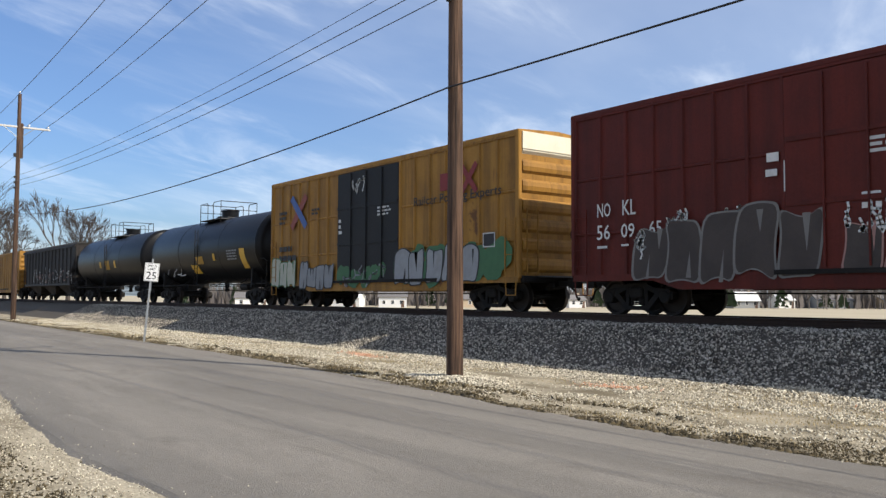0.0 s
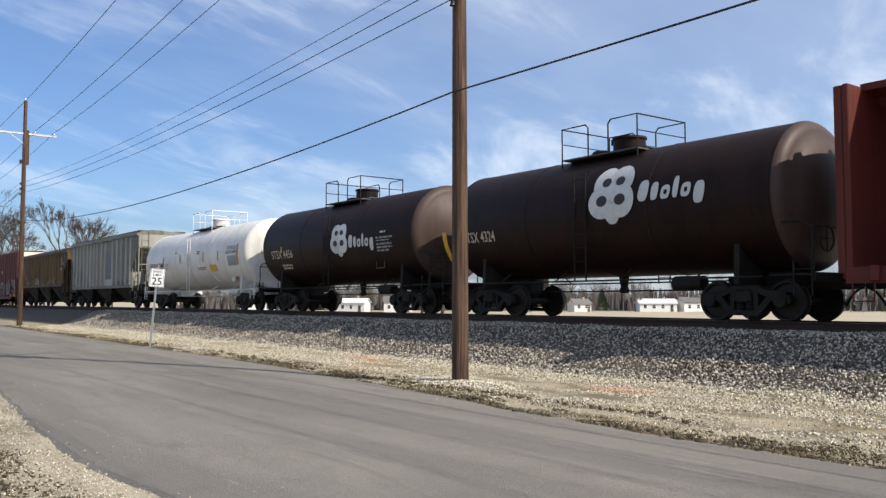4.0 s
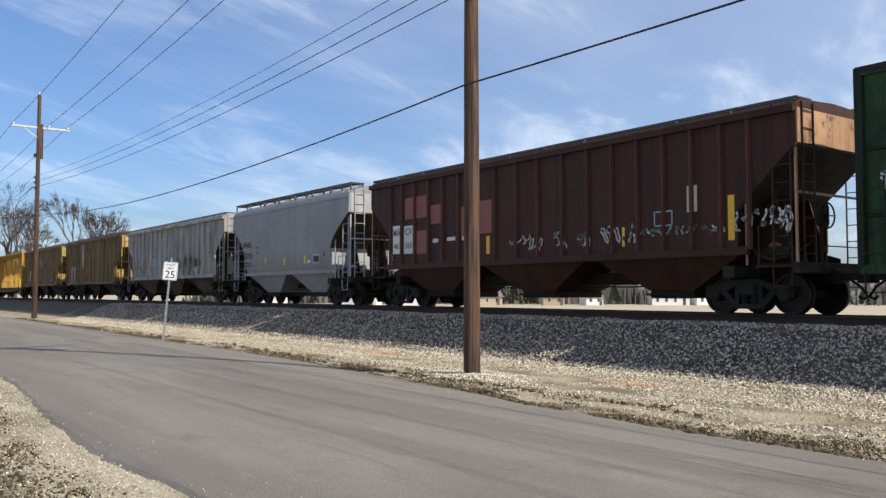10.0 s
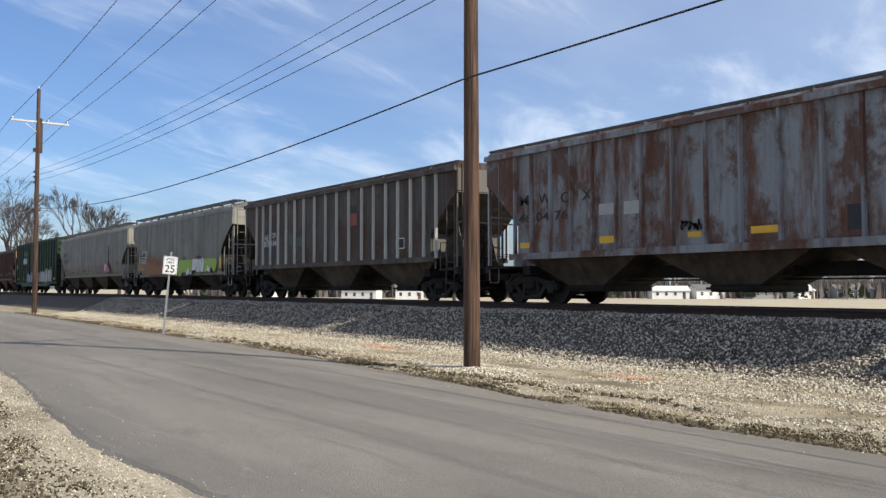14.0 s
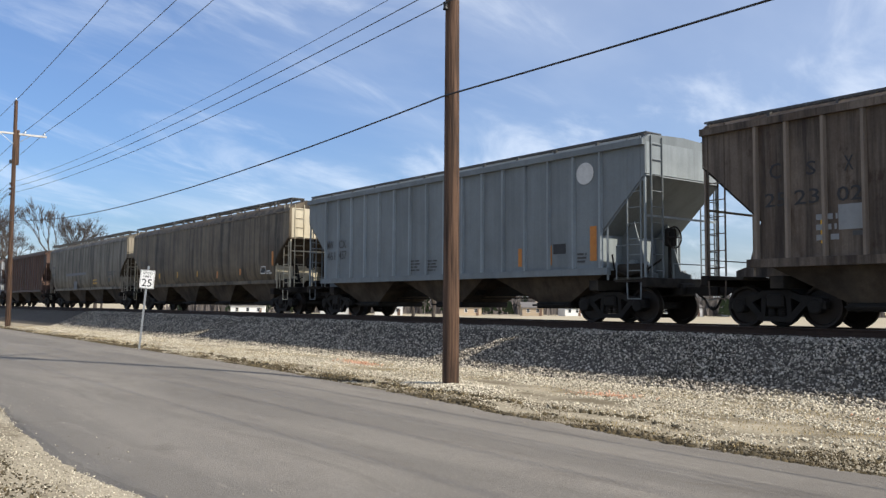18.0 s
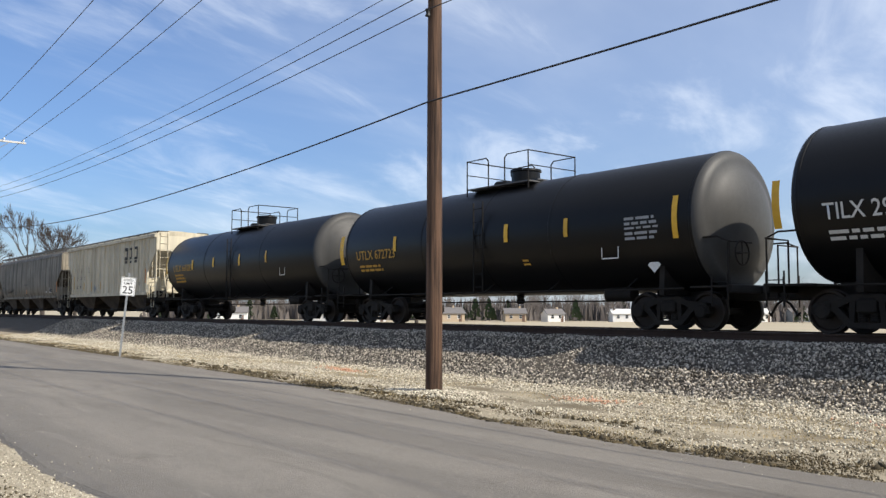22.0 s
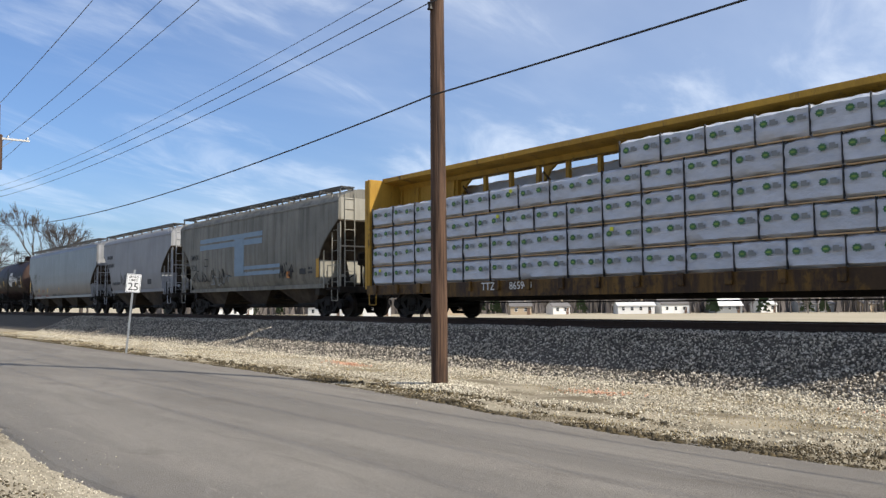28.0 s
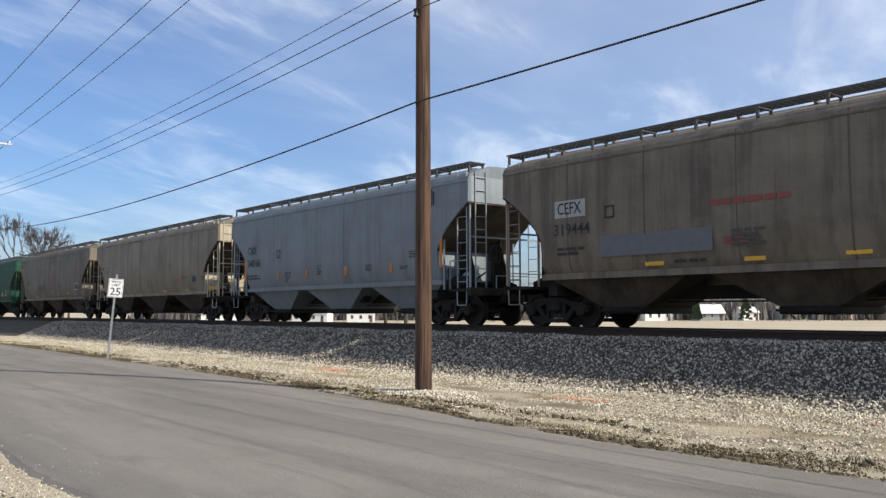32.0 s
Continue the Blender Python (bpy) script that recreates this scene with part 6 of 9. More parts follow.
def pole(xy, h, r0, r1, label, arm=None, lean=(0, 0)):
    p = thing("utility_pole", label, "utility pole", "utility poles", at=(xy[0], xy[1], -0.05))
    g = Geo()
    n, k = 16, 14
    rg = random.Random(int(h * 10))
    for j in range(k):
        u = j / (k - 1)
        r = r0 + (r1 - r0) * u
        for i in range(n):
            a = 2 * math.pi * i / n
            rr = r * (1 + 0.025 * noise.noise((math.cos(a) * 2, math.sin(a) * 2, u * 6)))
            g.v.append((rr * math.cos(a) + lean[0] * u * h, rr * math.sin(a) + lean[1] * u * h, u * h))
    for j in range(k - 1):
        g.f += [(j * n + i, j * n + (i + 1) % n, (j + 1) * n + (i + 1) % n, (j + 1) * n + i) for i in range(n)]
    g.f += [tuple(range(n - 1, -1, -1)), tuple(range((k - 1) * n, k * n))]
    part("shaft", g, M_POLE, p, smooth=True)
    top = (lean[0] * h, lean[1] * h)
    if arm:
        z = arm
        ca = part("crossarm", Geo().bbox(top[0] - 0.06, top[0] + 0.06, -1.60 + top[1], 1.88 + top[1], z - 0.06, z + 0.06, 0.01), M_GALVWOOD, p, "pale weathered crossarm")
        ins = shared("insulator", lambda: Geo().lathe([(0.0, 0.02), (0.06, 0.03), (0.07, 0.06), (0.12, 0.055), (0.13, 0.035), (0.18, 0.03)], 12, "z"), M_SIGN, True)
        for y in ARM_WIRES:
            part("insulator", ins, M_SIGN, ca, at=(top[0], top[1] + y, z + 0.06))
        for s in (-1, 1):
            part("arm_brace", Geo().rod((top[0] + 0.06, top[1] + s * 0.9, z - 0.05), (top[0] + 0.06, top[1], z - 0.75), 0.02, 5), M_GALV, ca)
        part("top_insulator", ins, M_WIRE, p, at=(top[0], top[1], h))
        part("old_pole_stub", Geo().lathe([(z - 2.0, 0.15), (z - 1.9, 0.16), (z + 0.22, 0.15), (z + 0.26, 0.10)], 12, "z", (top[0] - 0.06, top[1] + 0.14, 0)), M_POLE, p, "grey stub of an older pole", smooth=True)
        part("guy_bracket", Geo().bbox(top[0] - 0.05, top[0] + 0.05, top[1] - 0.27, top[1] - 0.10, z - 1.95, z - 1.7, 0.02), M_WIRE, p)
    rk = shared("spool", lambda: Geo().lathe([(-0.07, 0.03), (-0.07, 0.06), (-0.02, 0.045), (0.02, 0.045), (0.07, 0.06), (0.07, 0.03)], 10, "z"), M_WIRE)
    for z in (LOWS2 if xy in (POLE2, POLE0) else LOWS):
        part("spool_rack", rk, M_WIRE, p, at=(0.0, -r1 - 0.06, z))
    return p


M_GALVWOOD = mat("pale_crossarm", (0.50, 0.49, 0.46), (0.34, 0.33, 0.31), rough=0.8, scale=6, amount=0.5)
ARM_WIRES = (-1.5, 0.6, 1.75)
LOWS = (8.2, 7.85, 7.5)
LOWS2 = (9.15, 8.82, 8.47)
pole(POLE1, 15.6, 0.165, 0.11, "tall weathered brown wooden utility pole beside the road", 13.75)
pole(POLE2, 14.55, 0.17, 0.11, "grey-brown wooden utility pole with a pale crossarm", 12.4)
pole(POLE3, 15.6, 0.165, 0.11, "weathered wooden utility pole with a crossarm", 13.75)
pole(POLE0, 14.4, 0.165, 0.11, "weathered wooden utility pole with a crossarm", 12.3)


def wire(a, b, sag, r, material, label):
    g, k = Geo(), 24
    pts = []
    for i in range(k + 1):
        u = i / k
        p = Vector(a).lerp(Vector(b), u)
        p.z -= sag * 4 * u * (1 - u)
        pts.append(p)
    g.pipe(pts, r, 5)
    ob = new("overhead_wire", g.mesh("overhead_wire", material, True))
    tagged(ob, label, "cable", "overhead wires")


def spans():
    arms = {POLE1: 13.95, POLE2: 12.6, POLE3: 13.95, POLE0: 12.5}
    for (p, lp), (q, lq) in (((POLE2, LOWS2), (POLE1, LOWS)), ((POLE1, LOWS), (POLE3, LOWS)), ((POLE0, LOWS2), (POLE2, LOWS2))):
        for y in ARM_WIRES:
            wire((p[0], p[1] + y, arms[p]), (q[0], q[1] + y, arms[q]), 0.45, 0.015, M_ALUWIRE, "thin grey overhead power wire")
        for a, b, r in zip(lp, lq, (0.008, 0.011, 0.011)):
            wire((p[0], p[1] - 0.2, a), (q[0], q[1] - 0.2, b), 0.5, r, M_ALUWIRE, "thin grey overhead wire")
    wire((POLE2[0], POLE2[1] - 0.15, 6.75), (POLE1[0], POLE1[1] - 0.17, 5.66), 0.75, 0.018, M_WIRE, "thick black communication cable slung between poles")
    wire((POLE1[0], POLE1[1] - 0.17, 5.66), (POLE3[0], POLE3[1] - 0.17, 6.2), 0.40, 0.018, M_WIRE, "thick black communication cable slung between poles")
    wire((POLE0[0], POLE0[1] - 0.15, 6.75), (POLE2[0], POLE2[1] - 0.15, 6.75), 0.35, 0.018, M_WIRE, "thick black communication cable slung between poles")


spans()


def speed_sign():
    s = thing("speed_sign", "white speed limit sign on a leaning steel post", "road sign", at=pose(-29.36, 9.49, 0, 0, 0, 62))
    tilt = 0.085
    part("post", Geo().prism([(-0.035, -0.01), (0.035, -0.01), (0.025, 0.03), (-0.025, 0.03)], 0, 2.85, "z"), M_GALV, s, at=Matrix.Rotation(tilt, 4, "Y"))
    m = Matrix.Rotation(tilt, 4, "Y")
    pl = part("sign_plate", Geo().bbox(-0.24, 0.24, -0.022, -0.012, 2.07, 2.70, 0.004), M_SIGN, s, at=m)
    g = Geo()
    for x0, x1, z0, z1 in ((-0.22, 0.22, 2.675, 2.685), (-0.22, 0.22, 2.085, 2.095), (-0.22, -0.212, 2.09, 2.68), (0.212, 0.22, 2.09, 2.68)):
        g.box(x0, x1, -0.0245, -0.0225, z0, z1)
    part("border", g, M_BLACK, pl)
    letter(pl, "SPEED", -0.155, 2.56, 0.075, y=-0.0235, width=0.31)
    letter(pl, "LIMIT", -0.135, 2.45, 0.075, y=-0.0235, width=0.27)
    letter(pl, "25", -0.165, 2.14, 0.26, y=-0.0235, width=0.33)


speed_sign()


# ---- far side: houses, barns and bare trees round the field ----
M_SIDING = mat("white_siding", (0.74, 0.73, 0.70), (0.6, 0.59, 0.56), rough=0.7, scale=0.6, amount=0.3, stretch=(0.3, 0.3, 12))
M_GREYSIDING = mat("grey_siding", (0.34, 0.35, 0.35), (0.24, 0.25, 0.25), rough=0.7, scale=0.6, amount=0.3, stretch=(0.3, 0.3, 12))
M_TANSIDING = mat("tan_siding", (0.46, 0.36, 0.25), (0.33, 0.26, 0.18), rough=0.7, scale=0.6, amount=0.3, stretch=(0.3, 0.3, 12))
M_SHINGLE = mat("grey_shingle_roof", (0.16, 0.15, 0.145), (0.10, 0.095, 0.09), rough=0.9, scale=2, amount=0.5)
M_PALEROOF = mat("pale_metal_roof", (0.62, 0.62, 0.60), (0.5, 0.5, 0.48), rough=0.5, scale=1, amount=0.3)
M_PANE = mat("dark_window_glass", (0.03, 0.035, 0.04), (0.02, 0.022, 0.025), rough=0.12, scale=3, amount=0.3, bump=0)
M_DOORWOOD = mat("brown_door", (0.15, 0.09, 0.06), (0.1, 0.06, 0.04), rough=0.6)


def house(x, y, turn, w, d, h, roof_h, wall, roof, label, wins=3, name="house"):
    hs = thing(name, label, "house", "houses beyond the field", at=pose(x, y, -2.0, 0, 0, turn))
    wl = part("wall", Geo().prism([(-d / 2, 0), (d / 2, 0), (d / 2, h), (0, h + roof_h), (-d / 2, h)], -w / 2, w / 2, "x"), wall, hs)
    o = 0.35
    k = roof_h / (d / 2)
    rf = part("roof", Geo().prism([(-d / 2 - o, h - o * k), (0, h + roof_h), (d / 2 + o, h - o * k), (d / 2 + o, h - o * k + 0.16), (0, h + roof_h + 0.18), (-d / 2 - o, h - o * k + 0.16)], -w / 2 - o, w / 2 + o, "x"), roof, hs)
    part("chimney", Geo().bbox(w * 0.2, w * 0.2 + 0.6, -0.3, 0.3, h + roof_h * 0.5, h + roof_h + 0.7, 0.02), M_TANSIDING, rf)
    for i in range(wins):
        cx = -w / 2 + w * (i + 0.6) / (wins + 0.2)
        wn = part("window", Geo().box(cx - 0.5, cx + 0.5, -d / 2 - 0.05, -d / 2 + 0.02, 1.0, 2.2), M_SIDING, hs)
        part("pane", Geo().box(cx - 0.42, cx + 0.42, -d / 2 - 0.06, -d / 2 - 0.045, 1.08, 1.6).box(cx - 0.42, cx + 0.42, -d / 2 - 0.06, -d / 2 - 0.045, 1.66, 2.12), M_PANE, wn)
    part("door", Geo().box(w * 0.36 - 0.45, w * 0.36 + 0.45, -d / 2 - 0.05, -d / 2 + 0.02, 0.0, 2.05), M_DOORWOOD, hs)
    return hs


HOUSES = [(-226.5, 134.3, 11, 7, 2.9, 1.2, M_SIDING, M_PALEROOF, "long low white shed beyond the field"), (-218.2, 146.5, 8.5, 7, 3.2, 1.6, M_SIDING, M_SHINGLE, "white house with a grey shingle roof"),
          (-206, 166, 10, 7, 2.6, 1.7, M_TANSIDING, M_SHINGLE, "tan house with a grey roof"), (-193.4, 183.3, 6.5, 7, 2.6, 1.5, M_TANSIDING, M_SHINGLE, "small tan house with a grey roof"),
          (-186.6, 193.3, 5.5, 6, 2.5, 1.4, M_SIDING, M_SHINGLE, "small white house with a grey roof"), (-173.0, 213.4, 11.5, 7, 2.6, 1.3, M_SIDING, M_PALEROOF, "long white house with a pale roof"),
          (-166.4, 223.2, 9.5, 7, 2.9, 1.5, M_SIDING, M_SHINGLE, "white garage with a grey roof"), (-156.4, 238.0, 8.0, 8, 2.4, 2.6, M_GREYSIDING, M_PALEROOF, "grey house with a steep pale roof"),
          (-149.4, 248.5, 5.5, 6, 2.6, 1.6, M_SIDING, M_PALEROOF, "small white house with a pale roof"), (-140.5, 261.6, 11, 8, 2.6, 1.7, M_GREYSIDING, M_SHINGLE, "low grey house with a dark roof"),
          (-128, 276, 12, 8, 2.6, 1.6, M_TANSIDING, M_SHINGLE, "low tan house with a dark roof"), (-112, 290, 9, 8, 2.6, 1.8, M_SIDING, M_SHINGLE, "white house with a dark roof"),
          (-240, 110, 10, 7, 2.8, 1.6, M_SIDING, M_SHINGLE, "white house with a dark roof"), (-98, 300, 10, 8, 2.6, 1.8, M_GREYSIDING, M_SHINGLE, "grey house with a dark roof")]
for i, (x, y, w, d, h, rh, wl, rf, lb) in enumerate(HOUSES):
    house(x, y, 55 + (i * 37) % 25 - 12, w, d, h, rh, wl, rf, lb, max(2, round(w / 3)))


def grow(g, tw, p, way, ln, r, depth, rg, spread=1.0):
    """A limb with its twigs."""
    q = p + way * ln
    mid = p.lerp(q, 0.5) + Vector((rg.uniform(-1, 1), rg.uniform(-1, 1), rg.uniform(-0.3, 0.6))) * ln * 0.06
    n = 7 if r > 0.08 else (4 if r > 0.03 else 3)
    t = g if r > 0.03 else tw
    r = max(r, 0.017)
    t.rod(p, mid, r, n, r * 0.85)
    t.rod(mid, q, r * 0.85, n, r * 0.65)
    if depth == 0:
        return
    for i in range(rg.choice((2, 3, 3)) if depth > 1 else 4):
        a = rg.uniform(0, 2 * math.pi)
        sp = rg.uniform(0.35, 0.8) * spread
        side = way.orthogonal().normalized()
        dr = (way + (side * math.cos(a) + way.cross(side) * math.sin(a)) * sp + Vector((0, 0, 0.12))).normalized()
        grow(g, tw, p.lerp(q, rg.uniform(0.55, 1.0)), dr, ln * rg.uniform(0.6, 0.82), r * rg.uniform(0.5, 0.66), depth - 1, rg, spread)


def bare_tree(x, y, z, h, seed, label, depth=7, spread=1.0):
    rg = random.Random(seed)
    t = thing("bare_tree", label, "tree", "bare trees", at=(x, y, z))
    g, tw = Geo(), Geo()
    grow(g, tw, Vector((0, 0, 0)), Vector((rg.uniform(-0.06, 0.06), rg.uniform(-0.06, 0.06), 1)).normalized(), h * 0.34, h * 0.020, depth, rg, spread)
    part("trunk", g, M_BARK, t)
    part("crown", tw, M_TWIG, t, "fine bare twigs")
    return t


TREES = [(-120, 28.6, 17.0, 3, 0.62), (-120, 32.6, 14.6, 9, 0.85), (-152, 25.0, 21.0, 11, 1.0), (-166, 29.0, 20.0, 21, 1.0), (-150, 27.6, 15.0, 13, 0.9), (-89.5, 63.5, 12.5, 5, 0.9), (-84, 63.0, 13.5, 6, 0.9), (-240, 50, 17, 33, 1.0), (-215, 60, 15, 41, 1.0)]
for x, y, h, s, sp in TREES:
    bare_tree(x, y, height(x, y) - 0.1, h, s, "leafless winter tree with fine grey-brown twigs", 7, sp)


def far_woods():
    """A belt of leafless woods behind the houses, joined."""
    rg = random.Random(77)
    g, ev = Geo(), Geo()
    for i in range(330):
        u = rg.random()
        x, y = -300 + 330 * u + rg.uniform(-8, 8), 95 + 270 * u + rg.uniform(4, 46)
        h = rg.uniform(7, 13)
        if rg.random() < 0.14:
            h *= 0.55
            for k in range(70):
                zz = rg.random() ** 0.8
                rr = h * 0.32 * (1 - zz) + 0.3
                a = rg.uniform(0, 6.283)
                c = Vector((x + rr * math.cos(a) * rg.random() ** 0.5, y + rr * math.sin(a) * rg.random() ** 0.5, -2 + h * (0.08 + 0.92 * zz)))
                s = rg.uniform(0.4, 0.9)
                ev.add([c + Vector((-s, 0, -s * 0.4)), c + Vector((s, 0.2, -s * 0.4)), c + Vector((0, 0, s)), c + Vector((0, s, -s * 0.3))], [(0, 1, 2), (1, 3, 2), (3, 0, 2)])
            continue
        b = Vector((x, y, -2.1))
        g.rod(b, b + Vector((0, 0, h * 0.45)), 0.16, 3, 0.12)
        for k in range(26):
            z0 = rg.uniform(0.25, 0.6) * h
            a, sp = rg.uniform(0, 6.283), rg.uniform(0.1, 0.42)
            p = b + Vector((0, 0, z0))
            q = p + Vector((math.cos(a) * sp * h * 0.6, math.sin(a) * sp * h * 0.6, rg.uniform(0.2, 0.5) * h))
            g.rod(p, q, 0.07, 3, 0.03)
            for m in range(3):
                s = p.lerp(q, rg.uniform(0.4, 1.0))
                g.rod(s, s + Vector((rg.uniform(-1, 1), rg.uniform(-1, 1), rg.uniform(0.2, 1.2))) * h * 0.11, 0.03, 3, 0.015)
    for i in range(9000):
        u = rg.random()
        x, y = -330 + 370 * u + rg.uniform(-6, 6), 92 + 285 * u + rg.uniform(22, 60)
        h, r, n = rg.uniform(2.5, 8.5), rg.uniform(0.5, 1.3), 3
        b = Vector((x, y, -2.2))
        tip = b + Vector((rg.uniform(-1, 1), rg.uniform(-1, 1), h))
        g.add([b + Vector((r * math.cos(2.1 * k + i), r * math.sin(2.1 * k + i), 0)) for k in range(n)] + [tip], [(0, 1, 3), (1, 2, 3), (2, 0, 3)])
    for nm, gg, m, lb in (("far_woods", g, M_FARTWIG, "belt of leafless brown woods"), ("far_evergreens", ev, M_EVERGREEN, "scattered dark green cedars in the woods")):
        me = bpy.data.meshes.new(nm)
        me.from_pydata(gg.v, [], gg.f)
        me.materials.append(m)
        tagged(new(nm, me), lb, "trees", kind="stuff")


far_woods()

# ---- the train, from its head to its tail; ends in metres along the track at the start of the clip ----
CARS = []


def put(car, L, R):
    CARS.append((car, (L + R) / 2, 0.0, 0.0))
    return (R - L) / 2


TANKS = {}


def T(label, L, R, *a, mid=None, **k):
    """A tank car whose shell runs from L to R; mid is the point that its markings are counted from."""
    made = tank(label, L, R, *a, **k)
    TANKS[len(CARS)] = made
    mid = (L + R) / 2 if mid is None else mid
    for ob in made[0].children:
        ob.matrix_basis = Matrix.Translation(((L + R) / 2 - mid, 0, 0)) @ ob.matrix_basis
    put(made[0], mid, mid)


M_BLACKDOOR = paint("black_door_paint", (0.022, 0.022, 0.024), dark=(0.05, 0.045, 0.04), streak=0.2)


PAIRED = (-7.28, -6.30, -5.35, -4.38, -3.40, -2.5, -1.65, -0.8, 0.25, 1.2, 2.92, 3.92, 4.91, 5.9, 6.88)     # ribs of one make of hopper


def build_train():
    L, R = -104.3, -86.7
    put(boxcar("weathered yellow boxcar far up the train", L, R, 4.6, C_YELLOW), L, R)
    L, R = -85.0, -66.9
    put(hopper("sooty dark brown covered hopper with pale sprayed lettering", L, R, 4.2, C_DARKHOP, nrib=14), L, R)
    for L, R in ((-66.2, -50.9), (-49.9, -34.9)):
        T("dirty black tank car with yellow marker strips", L, R, 4.45, C_BLACKTANK)
    L, R = -33.94, -18.12
    put(boxcar("yellow boxcar with a black plug door and sprayed lettering", L, R, 5.37, C_YELLOW, M_BLACKDOOR, doorx=(-2.3, 1.9), endtop=C_CAP), L, R)
    L, R = -15.96, -0.28
    put(boxcar("brick-red boxcar with white numbers and sprayed lettering", L, R, 5.37, C_RED, endtop=C_CAP), L, R)
    H = lambda label, L, R, *a, **k: put(hopper(label, L, R, *a, **k), L, R)
    H("ochre-brown ribbed covered hopper with black hopper bays", 1.77, 19.03, 4.45, C_OLIVE, C_OCHRE_RIB, 15, 3, 1.75, bay=M_BAY, slope=M_BAY)
    H("pale grey ribbed covered hopper with a darker repainted patch", 20.15, 36.9, 4.65, C_GREY, C_GREY_RIB, 15, 3, 1.42, posts=PAIRED, bay=M_BAY)
    T("white tank car with black lettering and red diamond placards", 38.5, 53.65, 4.40, C_WHITE, metal=C_WHITE, mid=46.525)
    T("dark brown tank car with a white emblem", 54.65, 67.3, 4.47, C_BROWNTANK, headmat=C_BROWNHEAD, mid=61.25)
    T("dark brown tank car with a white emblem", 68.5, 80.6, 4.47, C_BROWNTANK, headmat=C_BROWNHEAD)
    put(centrebeam("empty red centre-beam flat car pierced by oval holes", 81.54, 104.44, 4.78, C_CBRED, "plate"), 81.54, 104.44)
    put(centrebeam("empty chipped yellow centre-beam flat car", 106.09, 128.8, 4.86, C_CBYELLOW, "open", C_CBRUST), 106.09, 128.8)
    H("rusted yellow ribbed covered hopper with pale patches", 130.27, 146.9, 4.57, C_HOPYEL, C_OCHRE_RIB, 15, 3, 1.30, posts=PAIRED, bay=M_BAY, end=C_ENDYEL)
    H("badly rusted yellow ribbed covered hopper with a diamond emblem", 148.48, 165.05, 4.56, C_HOPYEL, C_OCHRE_RIB, 15, 3, 1.30, posts=PAIRED, bay=M_BAY, end=C_ENDYEL)
    H("light grey ribbed covered hopper with rust under its eaves", 166.63, 183.51, 4.44, C_STAINED, C_STAINED, 18, 3, 1.45, slope=M_BAY, end=C_STAINED)
    H("short clean pale grey covered hopper", 184.86, 196.34, 4.44, C_PALE, None, 15, 2, 1.45, True, bay=C_PALE)
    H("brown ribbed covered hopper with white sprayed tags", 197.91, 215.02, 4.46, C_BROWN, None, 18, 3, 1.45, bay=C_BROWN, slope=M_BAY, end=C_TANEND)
    # sooty green on the end also holds the next car's shade in its colour
    put(boxcar("dark green boxcar with sprayed lettering along its foot", 216.37, 235.23, 5.02, C_GREEN, None, 8, (-1.6, 1.9), roof=M_BLACKDOOR, end=C_GREENPOST, post=C_GREENPOST, proud=0.09), 216.37, 235.23)
    H("long pale grey covered hopper with smooth bulged sides", 236.66, 256.44, 4.50, C_GREY, None, 15, 4, 1.45, True)
    H("grey covered hopper with bright sprayed lettering along its side", 257.84, 274.5, 4.52, C_GREY, None, 15, 3, 1.30, True, bay=M_BAY, slope=M_BAY)
    H("grey ribbed covered hopper streaked with rust", 276.03, 292.95, 4.40, C_GREYRUST, C_GREY_RIB, 18, 3, 1.45)
    H("white ribbed covered hopper heavily stained with rust", 294.47, 311.19, 4.46, C_WHITERUST, C_WHITERUST, 18, 3, 1.40)
    H("faded maroon ribbed covered hopper", 312.77, 330.01, 4.45, C_PINKBROWN, None, 18, 3, 1.40)
    H("long grey covered hopper with smooth bulged sides", 331.57, 351.19, 4.50, C_TAUPE, None, 15, 4, 1.45, True)
    H("long tan covered hopper streaked with soot", 352.49, 372.71, 4.50, C_WEATHER, None, 15, 4, 1.45, True, C_CREAM)
    H("blue-grey ribbed covered hopper with a round white emblem", 374.33, 391.24, 4.53, C_BLUEGREY, None, 16, 3, 1.35)
    H("faded maroon ribbed covered hopper with large faded lettering", 392.88, 409.76, 4.46, C_PINKTAN, None, 18, 3, 1.40)
    H("long streaked taupe covered hopper with smooth bulged sides", 411.25, 431.26, 4.46, C_TAUPE, None, 15, 4, 1.45, True)
    H("cream ribbed covered hopper with dark lettering", 432.69, 449.61, 4.53, C_CREAM, None, 18, 3, 1.40)
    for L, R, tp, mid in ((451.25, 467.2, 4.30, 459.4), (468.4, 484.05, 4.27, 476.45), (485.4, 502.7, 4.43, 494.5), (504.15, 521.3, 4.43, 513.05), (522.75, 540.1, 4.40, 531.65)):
        T("glossy black tank car with yellow marker strips", L, R, tp, C_BLACKTANK, headmat=C_HEADSUN, mid=mid)
    T("dark brown tank car with a white emblem", 541.7, 553.0, 4.47, C_BROWNTANK, headmat=C_BROWNHEAD)
    H("bare aluminium covered hopper with smooth sides", 554.6, 572.69, 4.50, C_ALU, None, 15, 4, 1.25, True)
    H("short pale grey covered hopper", 574.17, 585.68, 4.45, C_PALE, None, 15, 2, 1.40, True)
    H("light grey covered hopper with blue lettering and black tags", 586.99, 602.44, 4.50, C_GREY, None, 15, 3, 1.25, True)
    put(centrebeam("yellow centre-beam flat car loaded with white-wrapped lumber packs", 604.31, 626.79, 4.86, C_CBYELLOW, "loaded", C_CBRUST), 604.31, 626.79)
